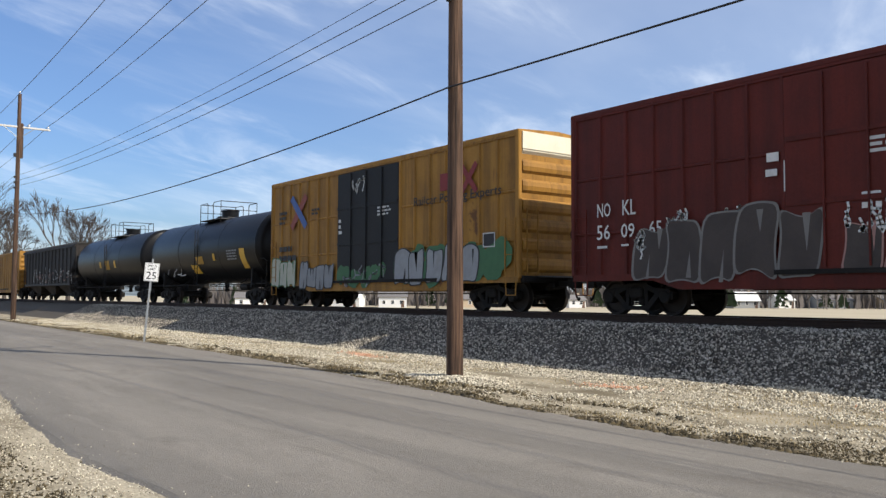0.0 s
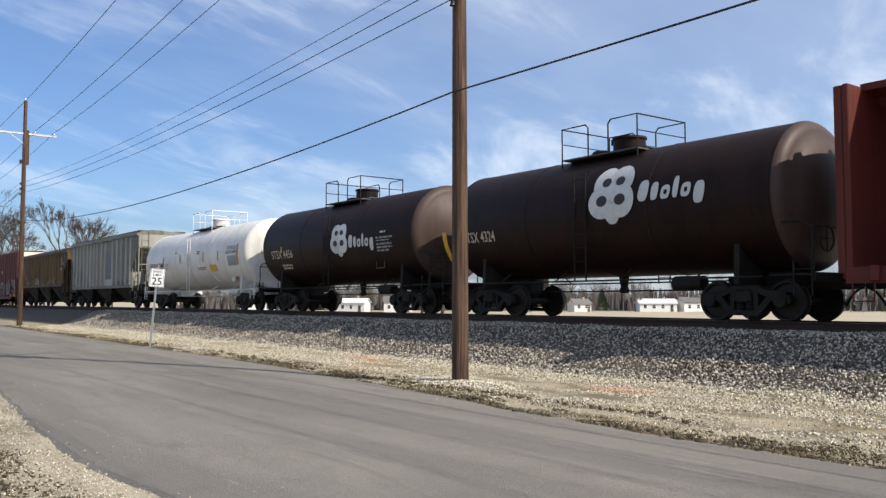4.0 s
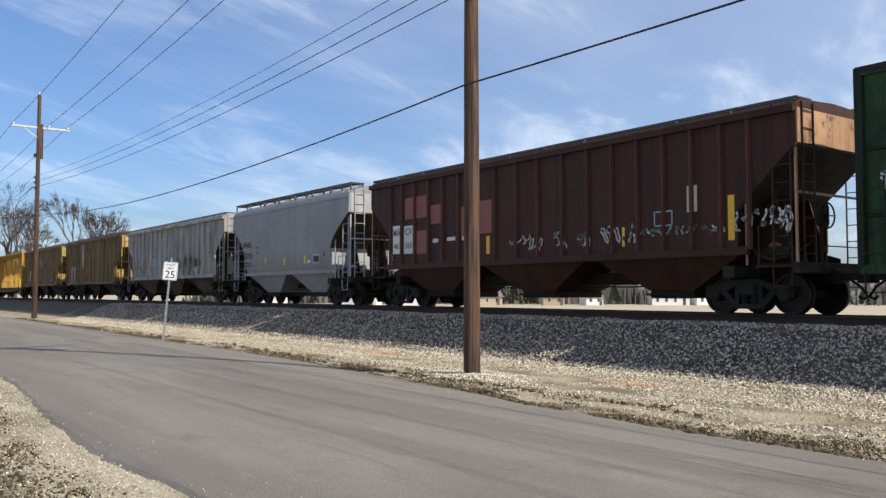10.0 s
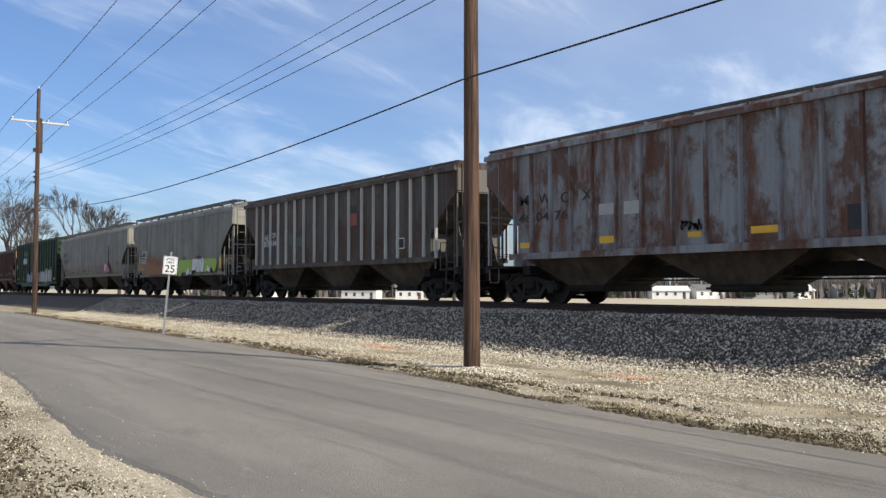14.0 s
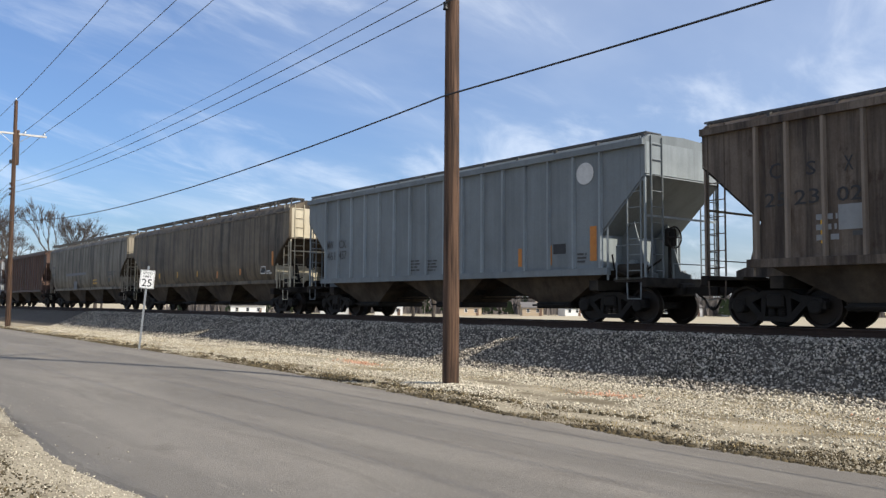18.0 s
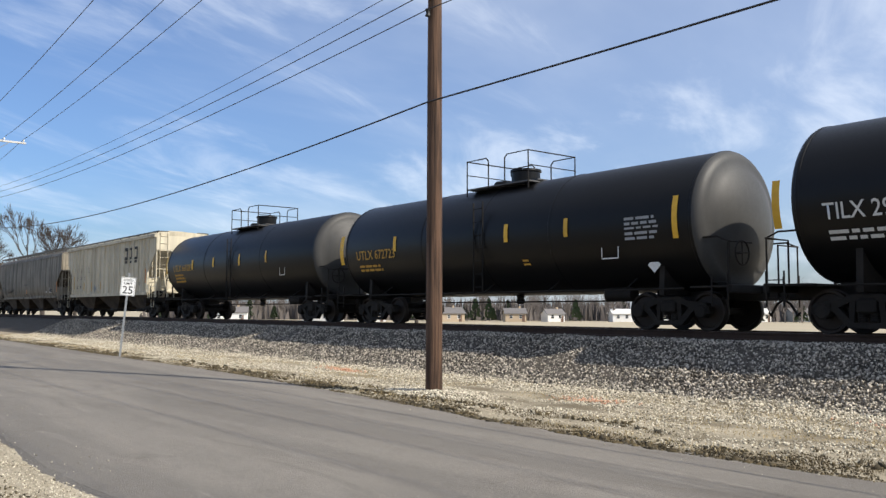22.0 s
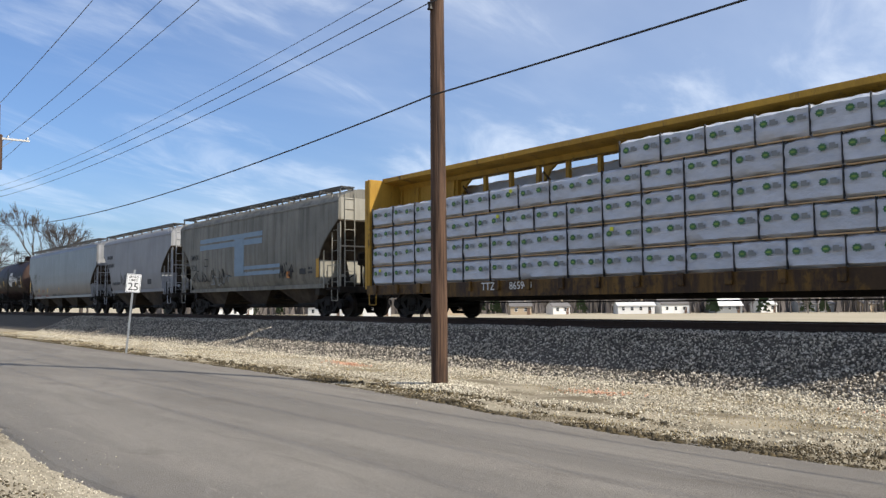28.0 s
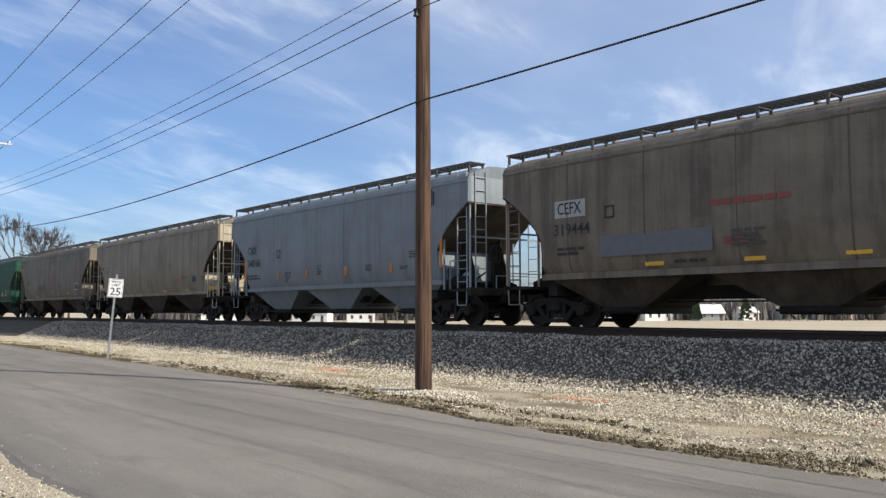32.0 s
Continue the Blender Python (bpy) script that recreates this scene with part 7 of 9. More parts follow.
    H("bright green covered hopper with faded dark lettering", 628.55, 645.96, 4.45, C_GREENHOP, None, 15, 3, 1.40, True, bay=M_BAY)
    H("dusty tan-grey covered hopper with red stencils", 647.63, 664.66, 4.45, C_TAN, None, 15, 3, 1.40, True)
    H("dusty beige covered hopper with a cream end", 666.08, 683.16, 4.45, C_BEIGE, None, 15, 3, 1.40, True, C_CREAM)
    H("pale blue covered hopper with dark numbers", 684.62, 700.33, 4.50, C_ICE, None, 15, 3, 1.40, True, bay=C_ICE)
    H("dusty tan-grey covered hopper with dark numbers", 701.82, 718.8, 4.45, C_TAN, None, 15, 3, 1.40, True)


build_train()

# ---- lumber packs on the loaded flat car ----
def lumber():
    x0, rg = CARS[39][1], random.Random(12)
    half = 11.24

    def pack_mesh(ln, h, seed):
        """A wrapped pack: sheet with folds and slack along its seams."""
        q = random.Random(seed)
        g, k, m, q0 = Geo(), max(8, round(ln / 0.13)), 24, q.uniform(-0.016, 0.016)
        for i in range(k + 1):
            x = -ln / 2 + ln * i / k
            end = i in (0, k)
            for j in range(m):
                a = 2 * math.pi * (j + 0.5) / m
                c = max(abs(math.cos(a)), abs(math.sin(a)))
                b = 0.042 * noise.noise((x * 3.1 + seed, math.cos(a) * 2.2, math.sin(a) * 2.2)) + 0.034 * noise.noise((x * 6.0 + math.sin(a) * 3, math.cos(a) * 6 + seed, math.sin(a) * 9))
                y, z = math.cos(a) / c, math.sin(a) / c
                g.v.append((x, y * (0.525 + b) * (0.985 if end else 1), h / 2 + z * (h / 2 + b * 0.5 - 0.006) * (0.98 if end else 1) + x * q0 * (1 if z > 0 else 0.6)))
        for i in range(k):
            g.f += [(i * m + j, i * m + (j + 1) % m, (i + 1) * m + (j + 1) % m, (i + 1) * m + j) for j in range(m)]
        g.f += [tuple(range(m - 1, -1, -1)), tuple(range(k * m, (k + 1) * m))]
        return g

    def badge(lime):
        """A printed roundel with a ragged crown, black or lime."""
        q, pts, k = random.Random(3), [], 18
        for i in range(k):
            a = 2 * math.pi * i / k
            rr = (0.088 if i % 2 else 0.066) if not lime else 0.045
            pts.append((rr * 1.2 * math.cos(a), -0.572 - (0.003 if lime else 0), rr * math.sin(a) * (1 if not lime else 0.55)))
        return Geo().add(pts, [tuple(range(k))])

    def lines():
        return Geo().add([(0.14, -0.572, -0.05), (0.33, -0.572, -0.05), (0.33, -0.572, 0.02), (0.27, -0.572, 0.02), (0.27, -0.572, 0.065), (0.14, -0.572, 0.065)], [tuple(range(6))])

    m_badge, m_lime, m_lines = shared("badge", lambda: badge(False), M_DARKGREEN_INK), shared("badge_band", lambda: badge(True), M_GREEN_INK), shared("print_lines", lines, M_GREYPATCH)
    m_tag = shared("tag", lambda: Geo().box(-0.06, 0.06, -0.578, -0.572, -0.05, 0.05), M_LIMETAG)
    h, LOADSTEP = 0.675, 0.12
    for row in range(5):
        for side in (-1, 1):
            x, end = -half + 0.32 if row < 4 or side > 0 else LOADSTEP, half - 0.32
            x += 0.0 if side > 0 else rg.choice((0.0, 0.0, 0.61)) * (row < 4)
            while x < end - 0.5:
                ln = min((1.23 if rg.random() < 0.85 else 1.84) if side < 0 else 3.69, end - x)
                n = max(1, round(ln / 0.61))
                p = thing("lumber_pack", "white plastic-wrapped lumber pack with green printed marks on a flat car", "lumber pack", "lumber packs on the flat car")
                v = rg.randint(0, 5)
                part("wrap", shared(("wrap", round(ln, 2), v), lambda: pack_mesh(ln - 0.004, h - 0.016, int(ln * 10) + 17 * v), M_WRAP, True), M_WRAP, p)
                part("spacer_batten", shared(("batten", round(ln, 2)), lambda: Geo().box(-ln / 2 + 0.05, ln / 2 - 0.05, -0.5, 0.5, -0.018, 0.010), M_WOODPACK), M_WOODPACK, p)
                if side < 0:
                    part("strap", shared("strap", lambda: Geo().box(-0.009, 0.009, -0.566, -0.50, 0.0, h - 0.02), M_BLACK), M_BLACK, p, at=(-ln / 2 + 0.01, 0, 0))
                    for i in range(n):
                        at = Matrix.Translation((-ln / 2 + ln * (i + 0.38) / n, 0, h * 0.58 + rg.uniform(-0.03, 0.03)))
                        part("printed_mark", m_badge, M_DARKGREEN_INK, p, at=at)
                        part("mark_band", m_lime, M_LIME_INK, p, at=at)
                        part("printed_lines", m_lines, M_GREYPATCH, p, at=at)
                    if rg.random() < 0.16:
                        part("tag", m_tag, M_LIMETAG, p, at=(rg.uniform(-0.4, 0.4) * ln, 0, h * 0.75))
                CARS.append((p, x0 + x + ln / 2, side * 0.98, 1.10 + 0.019 + row * h))
                x += ln


M_LIMETAG = ink("yellow_tag", (0.60, 0.62, 0.05))
lumber()


# ---- numbers, stencils and sprayed lettering on the cars ----
def markings():
    c, t = [row[0] for row in CARS], TANKS
    # 1
    scrawl(c[1], -5.56, 1.23, 14.1, 1.62, M_WHITE, 10, n=12)
    scrawl(c[1], -4.43, 1.47, 11.64, 0.93, M_RED_FADE, 11, n=6)
    # 2
    tank_plate(*t[2], -0.17, 0.73, 2.12, 2.72, M_OCHRE_TAPE, 'reflector')
    tank_plate(*t[2], 1.72, 2.09, 2.2, 2.67, M_YELLOW)
    tank_plate(*t[2], -1.5, -1.1, 2.27, 2.66, M_YELLOW)
    # 3
    tank_plate(*t[3], -0.25, 0.67, 2.05, 2.43, M_OCHRE_TAPE, 'reflector')
    tank_plate(*t[3], -1.18, -0.23, 1.58, 2.02, M_YELLOW, 'reflector')
    scrawl(t[3][0], -4.86, 1.48, 2.62, 0.62, M_WHITE, 32, n=4, y=on_tank(t[3][1], t[3][2], 1.79)[0] - 0.04)
    tank_plate(*t[3], 5.21, 5.77, 1.72, 2.64, M_YELLOW)
    tank_plate(*t[3], 1.98, 2.26, 2.17, 2.51, M_YELLOW)
    tank_bars(*t[3], 3.71, 2.15, 1.3, 0.54, 4, M_GREY_INK)
    # 4
    letter(c[4], 'Railcar Pooling Experts', 2.79, 3.36, 0.38, M_BLACK, width=4.43)
    cross(c[4], -5.96, 3.33, 1.14, 1.12, M_RED_INK, M_BLUE_INK)
    cross(c[4], 5.37, 3.7, 0.67, 0.79, M_MAROON_INK, M_MAROON_INK)
    plate(c[4], 4.23, 4.7, 3.82, 4.37, M_MAROON_INK, name='panel')
    plate(c[4], 4.76, 5.22, 3.84, 4.39, M_MAROON_INK, name='panel')
    bars(c[4], -7.16, 3.46, 0.79, 0.62, 3, M_BLACK)
    bars(c[4], -4.3, 3.69, 0.74, 0.31, 2, M_BLACK)
    bars(c[4], -7.12, 1.92, 1.64, 0.77, 2, M_BLACK)
    plate(c[4], 6.4, 6.92, 1.94, 2.34, M_BLACK, name='panel')
    ring(c[4], 6.4, 1.94, 0.52, 0.4, M_WHITE, 0.035, name='stencil_frame')
    bars(c[4], 0.54, 3.31, 0.93, 0.37, 3, M_WHITE)
    scrawl(c[4], -1.14, 3.97, 0.79, 0.94, M_WHITE, 51, n=5)
    bars(c[4], -2.15, 2.79, 0.25, 0.65, 3, M_WHITE)
    spray_cloud(c[4], 1.3, 0.72, 6.4, 1.5, M_DARKGREEN_INK, 53, 18)
    spray_cloud(c[4], -2.3, 0.7, 3.6, 1.0, M_DARKGREEN_INK, 52, 10)
    blocks(c[4], 1.6, 0.76, 4.6, 1.55, 5, M_GREY_INK, M_BLACK, 54, label="silver sprayed block lettering on green")
    scrawl(c[4], -2.1, 0.8, 3.2, 0.8, M_GREY_INK, 52, n=8, lw=0.06)
    blocks(c[4], -5.3, 0.70, 2.8, 1.15, 4, M_GREY_INK, M_BLACK, 55)
    blocks(c[4], -7.85, 0.74, 2.3, 1.4, 3, M_CREAM_INK, M_DARKGREEN_INK, 56)
    plate(c[4], 6.56, 6.82, 1.1, 1.75, M_YELLOW, name='reflector')
    # 5
    letter(c[5], 'NO', -6.95, 2.49, 0.35, M_WHITE, width=0.44)
    letter(c[5], 'KL', -6.12, 2.49, 0.38, M_WHITE, width=0.42)
    letter(c[5], '56', -6.97, 1.91, 0.38, M_WHITE, width=0.44)
    letter(c[5], '09', -6.17, 1.93, 0.35, M_WHITE, width=0.43)
    letter(c[5], '65', -5.29, 1.95, 0.34, M_WHITE, width=0.37)
    bars(c[5], -6.96, 1.69, 0.35, 0.12, 1, M_WHITE)
    bars(c[5], -6.17, 1.72, 0.29, 0.09, 1, M_WHITE)
    scrawl(c[5], -5.67, 1.37, 0.24, 0.89, M_WHITE, 57, n=4)
    blocks(c[5], -5.75, 0.72, 4.75, 1.85, 5, M_DUST_INK, M_DUSTLINE, 58, 0.055, 0.1, 'dull grey sprayed lettering with pale outlines')
    plate(c[5], -2.16, -1.88, 3.33, 3.52, M_WHITE, name='panel')
    plate(c[5], -2.19, -1.92, 3.02, 3.17, M_WHITE, name='panel')
    plate(c[5], -1.77, -1.46, 2.67, 3.32, M_WHITE, name='panel')
    plate(c[5], -1.11, -0.87, 3.17, 3.45, M_WHITE, name='panel')
    plate(c[5], -1.16, -0.91, 2.71, 2.92, M_WHITE, name='panel')
    bars(c[5], -0.15, 2.19, 0.46, 0.41, 2, M_WHITE)
    scrawl(c[5], -4.78, 1.99, 0.64, 0.53, M_WHITE, 65, n=5)
    scrawl(c[5], -3.17, 2.15, 0.63, 0.31, M_WHITE, 66, n=5)
    blocks(c[5], -0.55, 0.85, 2.5, 1.35, 3, M_DUST_INK, M_RED_FADE, 66, 0.04)
    blocks(c[5], 2.53, 0.97, 2.22, 1.5, 3, M_DUST_INK, M_DUSTLINE, 67, 0.04)
    scrawl(c[5], 5.25, 1.83, 0.96, 0.83, M_WHITE, 68, n=8)
    bars(c[5], 6.41, 1.79, 0.59, 0.73, 5, M_WHITE)
    plate(c[5], 6.37, 6.96, 1.35, 1.75, M_BLACK, name='panel')
    ring(c[5], 6.37, 1.35, 0.59, 0.4, M_WHITE, 0.035, name='stencil_frame')
    plate(c[5], 6.48, 6.91, 0.91, 1.17, M_YELLOW, name='reflector')
    plate(c[5], 7.42, 7.64, 1.15, 1.69, M_ORANGE, name='reflector')
    bars(c[5], 0.03, 3.25, 0.88, 0.37, 3, M_WHITE)
    scrawl(c[5], 5.55, 1.24, 0.65, 0.32, M_WHITE, 75, n=6)
    scrawl(c[5], -0.48, 1.69, 1.27, 0.67, M_WHITE, 76, n=7)
    scrawl(c[5], 4.74, 0.74, 0.46, 0.38, M_WHITE, 77, n=4)
    # 6
    plate(c[6], -7.49, -7.02, 1.84, 2.79, M_BLACK, name='panel')
    plate(c[6], -6.77, -6.28, 1.81, 2.74, M_BLACK, name='panel')
    plate(c[6], -5.99, -5.46, 1.78, 2.7, M_BLACK, name='panel')
    letter(c[6], 'MW', -7.41, 2.36, 0.29, M_WHITE, width=0.34)
    letter(c[6], 'CX', -6.67, 2.36, 0.29, M_WHITE, width=0.34)
    letter(c[6], '46', -7.43, 1.89, 0.29, M_WHITE, width=0.36)
    letter(c[6], '21', -6.67, 1.9, 0.28, M_WHITE, width=0.34)
    letter(c[6], '15', -5.92, 1.9, 0.27, M_WHITE, width=0.35)
    plate(c[6], -2.66, -2.02, 1.86, 2.36, M_WHITE, name='panel')
    scrawl(c[6], -1.75, 1.79, 0.68, 0.61, M_WHITE, 69, n=7)
    scrawl(c[6], 1.96, 1.71, 1.53, 0.48, M_WHITE, 70, n=10)
    plate(c[6], 0.34, 0.85, 1.77, 1.92, M_ORANGE, name='reflector')
    plate(c[6], -4.36, -3.9, 1.74, 1.91, M_ORANGE, name='reflector')
    ring(c[6], 3.79, 1.88, 0.42, 0.44, M_GREY_INK, 0.035, name='stencil_frame')
    scrawl(c[6], -1.75, 1.65, 0.26, 0.3, M_ORANGE, 74, n=3)
    scrawl(c[6], 6.74, 3.21, 0.84, 0.94, M_WHITE, 75, n=6)
    scrawl(c[6], 7.65, 3.88, 0.39, 0.34, M_WHITE, 76, n=5)
    scrawl(c[6], 6.69, 2.8, 0.32, 0.34, M_WHITE, 77, n=4)
    plate(c[6], 6.06, 6.29, 1.83, 2.08, M_ORANGE, name='reflector')
    ring(c[6], 4.42, 1.86, 0.52, 0.4, M_WHITE, 0.035, name='stencil_frame')
    # 7
    letter(c[7], 'TFOX', -5.96, 2.34, 0.27, M_CHARCOAL, width=1.12)
    letter(c[7], '30405', -6.08, 1.83, 0.29, M_CHARCOAL, width=1.13)
    ring(c[7], -4.81, 2.09, 0.24, 0.25, M_CHARCOAL, 0.035, name='stencil_frame')
    plate(c[7], -7.0, -6.64, 1.58, 1.78, M_GREY_INK, name='panel')
    ring(c[7], -5.01, 1.38, 0.36, 0.25, M_GREEN_INK, 0.035, name='stencil_frame')
    plate(c[7], -7.05, -6.93, 1.79, 2.33, M_YELLOW, name='reflector')
    plate(c[7], 1.31, 2.74, 1.91, 3.75, M_SLATE, name='panel')
    plate(c[7], 1.19, 2.67, 1.31, 1.92, M_PALEPATCH, name='panel')
    plate(c[7], 4.17, 4.63, 1.48, 1.77, M_BLACK, name='panel')
    bars(c[7], 5.16, 1.5, 0.4, 0.29, 3, M_CHARCOAL)
    bars(c[7], 6.16, 1.58, 0.29, 0.3, 3, M_CHARCOAL)
    # 8
    tank_letter(*t[8], 'UTLX 902349', -6.83, 2.26, 0.34, M_BLACK, 2.27)
    tank_plate(*t[8], -4.55, -4.42, 2.45, 2.92, M_OCHRE_TAPE)
    tank_plate(*t[8], -1.87, -1.77, 2.45, 2.95, M_OCHRE_TAPE)
    tank_plate(*t[8], 1.48, 1.59, 2.46, 2.97, M_OCHRE_TAPE)
    tank_bars(*t[8], -6.84, 1.71, 1.92, 0.38, 3, M_BLACK)
    ring(t[8][0], -4.09, 2.25, 0.3, 0.26, M_BLACK, 0.03, on_tank(t[8][1], t[8][2], 2.38)[0] - 0.03, name='stencil_frame')
    tank_bars(*t[8], 0.69, 2.88, 0.44, 0.21, 2, M_BLACK)
    tank_bars(*t[8], 0.66, 2.06, 1.08, 0.17, 2, M_RED_INK)
    tank_bars(*t[8], -2.72, 3.06, 0.47, 0.08, 1, M_BLACK)
    tank_plate(*t[8], 3.4, 3.52, 2.45, 2.93, M_OCHRE_TAPE)
    tank_plate(*t[8], 5.74, 5.88, 2.2, 3.16, M_OCHRE_TAPE)
    tank_plate(*t[8], 2.27, 3.15, 1.94, 2.27, M_YELLOW, 'reflector')
    tank_letter(*t[8], 'ETHYLENE OXIDE', 4.55, 2.93, 0.18, M_BLACK, 1.16)
    tank_letter(*t[8], 'INHALATION HAZARD', 4.44, 2.72, 0.16, M_BLACK, 1.26)
    tank_plate(*t[8], 4.64, 5.69, 2.15, 2.63, M_GREY_INK, 'panel')
    diamond(t[8][0], 4.78, 1.36, 0.4, 0.44, M_RED_INK, on_tank(t[8][1], t[8][2], 1.58)[0] - 0.03)
    diamond(t[8][0], 4.3, 1.36, 0.43, 0.41, M_WHITE, on_tank(t[8][1], t[8][2], 1.57)[0] - 0.03)
    # 9
    tank_letter(*t[9], 'STSX 4456', -5.22, 2.26, 0.36, M_CREAMWHITE, 1.96)
    tank_bars(*t[9], -4.49, 1.82, 1.21, 0.27, 2, M_CREAMWHITE)
    tank_plate(*t[9], -4.29, -4.19, 2.51, 2.76, M_YELLOW, 'reflector')
    tank_plate(*t[9], -6.21, -6.12, 2.54, 2.73, M_YELLOW, 'reflector')
    clover(*t[9], 0.02, 2.15, 1.27, 1.25, M_WHITE)
    tank_script(*t[9], 1.35, 2.42, 1.89, 0.50, M_WHITE)
    tank_bars(*t[9], 3.27, 2.22, 1.08, 0.58, 5, M_GREY_INK)
    ring(t[9][0], 2.91, 1.64, 0.54, 0.35, M_BROWN_INK, 0.03, on_tank(t[9][1], t[9][2], 1.81)[0] - 0.03, name='stencil_frame')
    tank_bars(*t[9], 3.56, 2.87, 0.41, 0.12, 1, M_WHITE)
    # 10
    tank_letter(*t[10], 'STSX 4324', -5.01, 2.22, 0.33, M_CREAMWHITE, 1.48)
    tank_plate(*t[10], -6.06, -5.85, 1.69, 2.63, M_YELLOW)
    clover(*t[10], 0.3, 2.4, 1.5, 1.5, M_WHITE)
    tank_script(*t[10], 1.9, 2.85, 2.1, 0.55, M_WHITE)
    # 11
    bars(c[11], -7.08, 3.91, 1.04, 0.38, 2, M_WHITE)
    bars(c[11], 2.02, 3.84, 1.04, 0.44, 3, M_WHITE)
    plate(c[11], 8.95, 9.52, 3.69, 4.09, M_WHITE, name='panel')
    bars(c[11], 8.95, 4.12, 0.57, 0.21, 2, M_WHITE)
    bars(c[11], 7.65, 1.45, 0.74, 0.44, 4, M_WHITE)
    bars(c[11], -3.62, 1.5, 0.73, 0.49, 3, M_WHITE)
    bars(c[11], 6.54, 1.54, 0.68, 0.33, 3, M_WHITE)
    # 12
    bars(c[12], -10.91, 2.87, 0.66, 0.18, 1, M_BLACK)
    bars(c[12], -8.78, 3.88, 0.8, 0.29, 2, M_BLACK)
    bars(c[12], -8.79, 2.81, 0.8, 0.29, 3, M_BLACK)
    bars(c[12], -8.98, 1.45, 0.89, 0.57, 5, M_BLACK)
    letter(c[12], 'TTZX', -7.6, 0.86, 0.24, M_WHITE, -1.565)
    letter(c[12], '86802', -6.4, 0.86, 0.24, M_WHITE, -1.565)
    # 13
    plate(c[13], -5.77, -5.14, 2.29, 2.7, M_WHITE, name='panel')
    plate(c[13], -5.04, -4.41, 2.27, 2.71, M_WHITE, name='panel')
    plate(c[13], -5.96, -5.14, 1.66, 2.27, M_WHITE, name='panel')
    plate(c[13], -5.04, -4.39, 1.67, 2.27, M_WHITE, name='panel')
    letter(c[13], 'TF', -5.69, 2.36, 0.29, M_BLACK, width=0.5)
    letter(c[13], 'OX', -4.96, 2.38, 0.29, M_BLACK, width=0.49)
    letter(c[13], '302', -5.92, 1.98, 0.27, M_BLACK, width=0.75)
    letter(c[13], '68', -5.01, 1.97, 0.28, M_BLACK, width=0.56)
    plate(c[13], -2.88, -1.4, 2.44, 4.36, M_GREYPATCH, name='panel')
    plate(c[13], -3.08, -2.47, 1.31, 1.78, M_GREYPATCH, name='panel')
    plate(c[13], -0.96, -0.41, 3.19, 3.72, M_GREYPATCH, name='panel')
    plate(c[13], -4.03, -3.78, 1.67, 1.84, M_WHITE, name='panel')
    plate(c[13], -3.98, -3.41, 1.14, 1.29, M_ORANGE, name='reflector')
    plate(c[13], -2.76, -2.39, 1.1, 1.19, M_ORANGE, name='reflector')
    plate(c[13], -1.19, -0.78, 3.12, 3.68, M_GREYPATCH, name='panel')
    plate(c[13], -0.36, 0.12, 3.05, 3.69, M_GREYPATCH, name='panel')
    plate(c[13], 0.49, 1.09, 2.98, 3.68, M_GREYPATCH, name='panel')
    plate(c[13], 6.24, 6.71, 1.29, 1.56, M_ORANGE, name='reflector')
    plate(c[13], 4.24, 4.65, 1.62, 1.76, M_WHITE, name='panel')
    plate(c[13], 5.24, 5.58, 1.74, 2.22, M_BLACK, name='panel')
    # 14
    plate(c[14], -6.01, -5.47, 1.92, 2.64, M_WHITE, name='panel')
    plate(c[14], -5.09, -4.46, 1.89, 2.62, M_WHITE, name='panel')
    letter(c[14], 'TF', -5.95, 2.24, 0.35, M_BLACK, width=0.43)
    letter(c[14], 'OX', -5.02, 2.21, 0.38, M_BLACK, width=0.5)
    letter(c[14], '302', -6.0, 1.95, 0.24, M_BLACK, width=0.47)
    letter(c[14], '08', -5.05, 1.95, 0.23, M_BLACK, width=0.49)
    plate(c[14], -6.12, -5.41, 1.3, 1.85, M_GREYPATCH, name='panel')
    plate(c[14], -5.12, -4.37, 1.3, 1.84, M_GREYPATCH, name='panel')
    plate(c[14], -2.93, -1.63, 2.54, 4.35, M_GREYPATCH, name='panel')
    nested_diamond(c[14], -2.83, 2.58, 0.75, 1.66, M_WHITE)
    plate(c[14], -0.18, 0.28, 3.13, 3.65, M_GREYPATCH, name='panel')
    plate(c[14], 0.69, 1.26, 3.1, 3.65, M_GREYPATCH, name='panel')
    plate(c[14], -1.08, -0.69, 3.12, 3.59, M_GREYPATCH, name='panel')
    plate(c[14], 3.88, 3.99, 1.35, 1.84, M_ORANGE, name='reflector')
    plate(c[14], 5.12, 5.56, 1.42, 2.17, M_BLACK, name='panel')
    plate(c[14], 6.56, 6.75, 1.31, 1.97, M_ORANGE, name='reflector')
    # 15
    letter(c[15], 'USLX', -6.86, 2.36, 0.29, M_BLACK, width=1.18)
    letter(c[15], '26966', -6.87, 1.96, 0.33, M_BLACK, width=1.64)
    bars(c[15], -4.49, 2.01, 0.46, 0.23, 2, M_CHARCOAL)
    plate(c[15], -3.92, -3.8, 1.78, 2.35, M_YELLOW, name='reflector')
    plate(c[15], -7.12, -6.98, 1.82, 2.79, M_YELLOW, name='reflector')
    plate(c[15], -5.43, -5.1, 1.78, 1.96, M_RED_INK, name='panel')
    bars(c[15], -3.6, 2.0, 0.44, 0.2, 2, M_CHARCOAL)
    for ch, x, w in (("P", -3.18, 0.62), ("G", -1.5, 0.62), ("A", -0.41, 0.62), ("N", 0.41, 0.72)):
        letter(c[15], ch, x, 1.74, 0.92, M_BLUE_INK, width=w + 0.08, name="sprayed_letter")
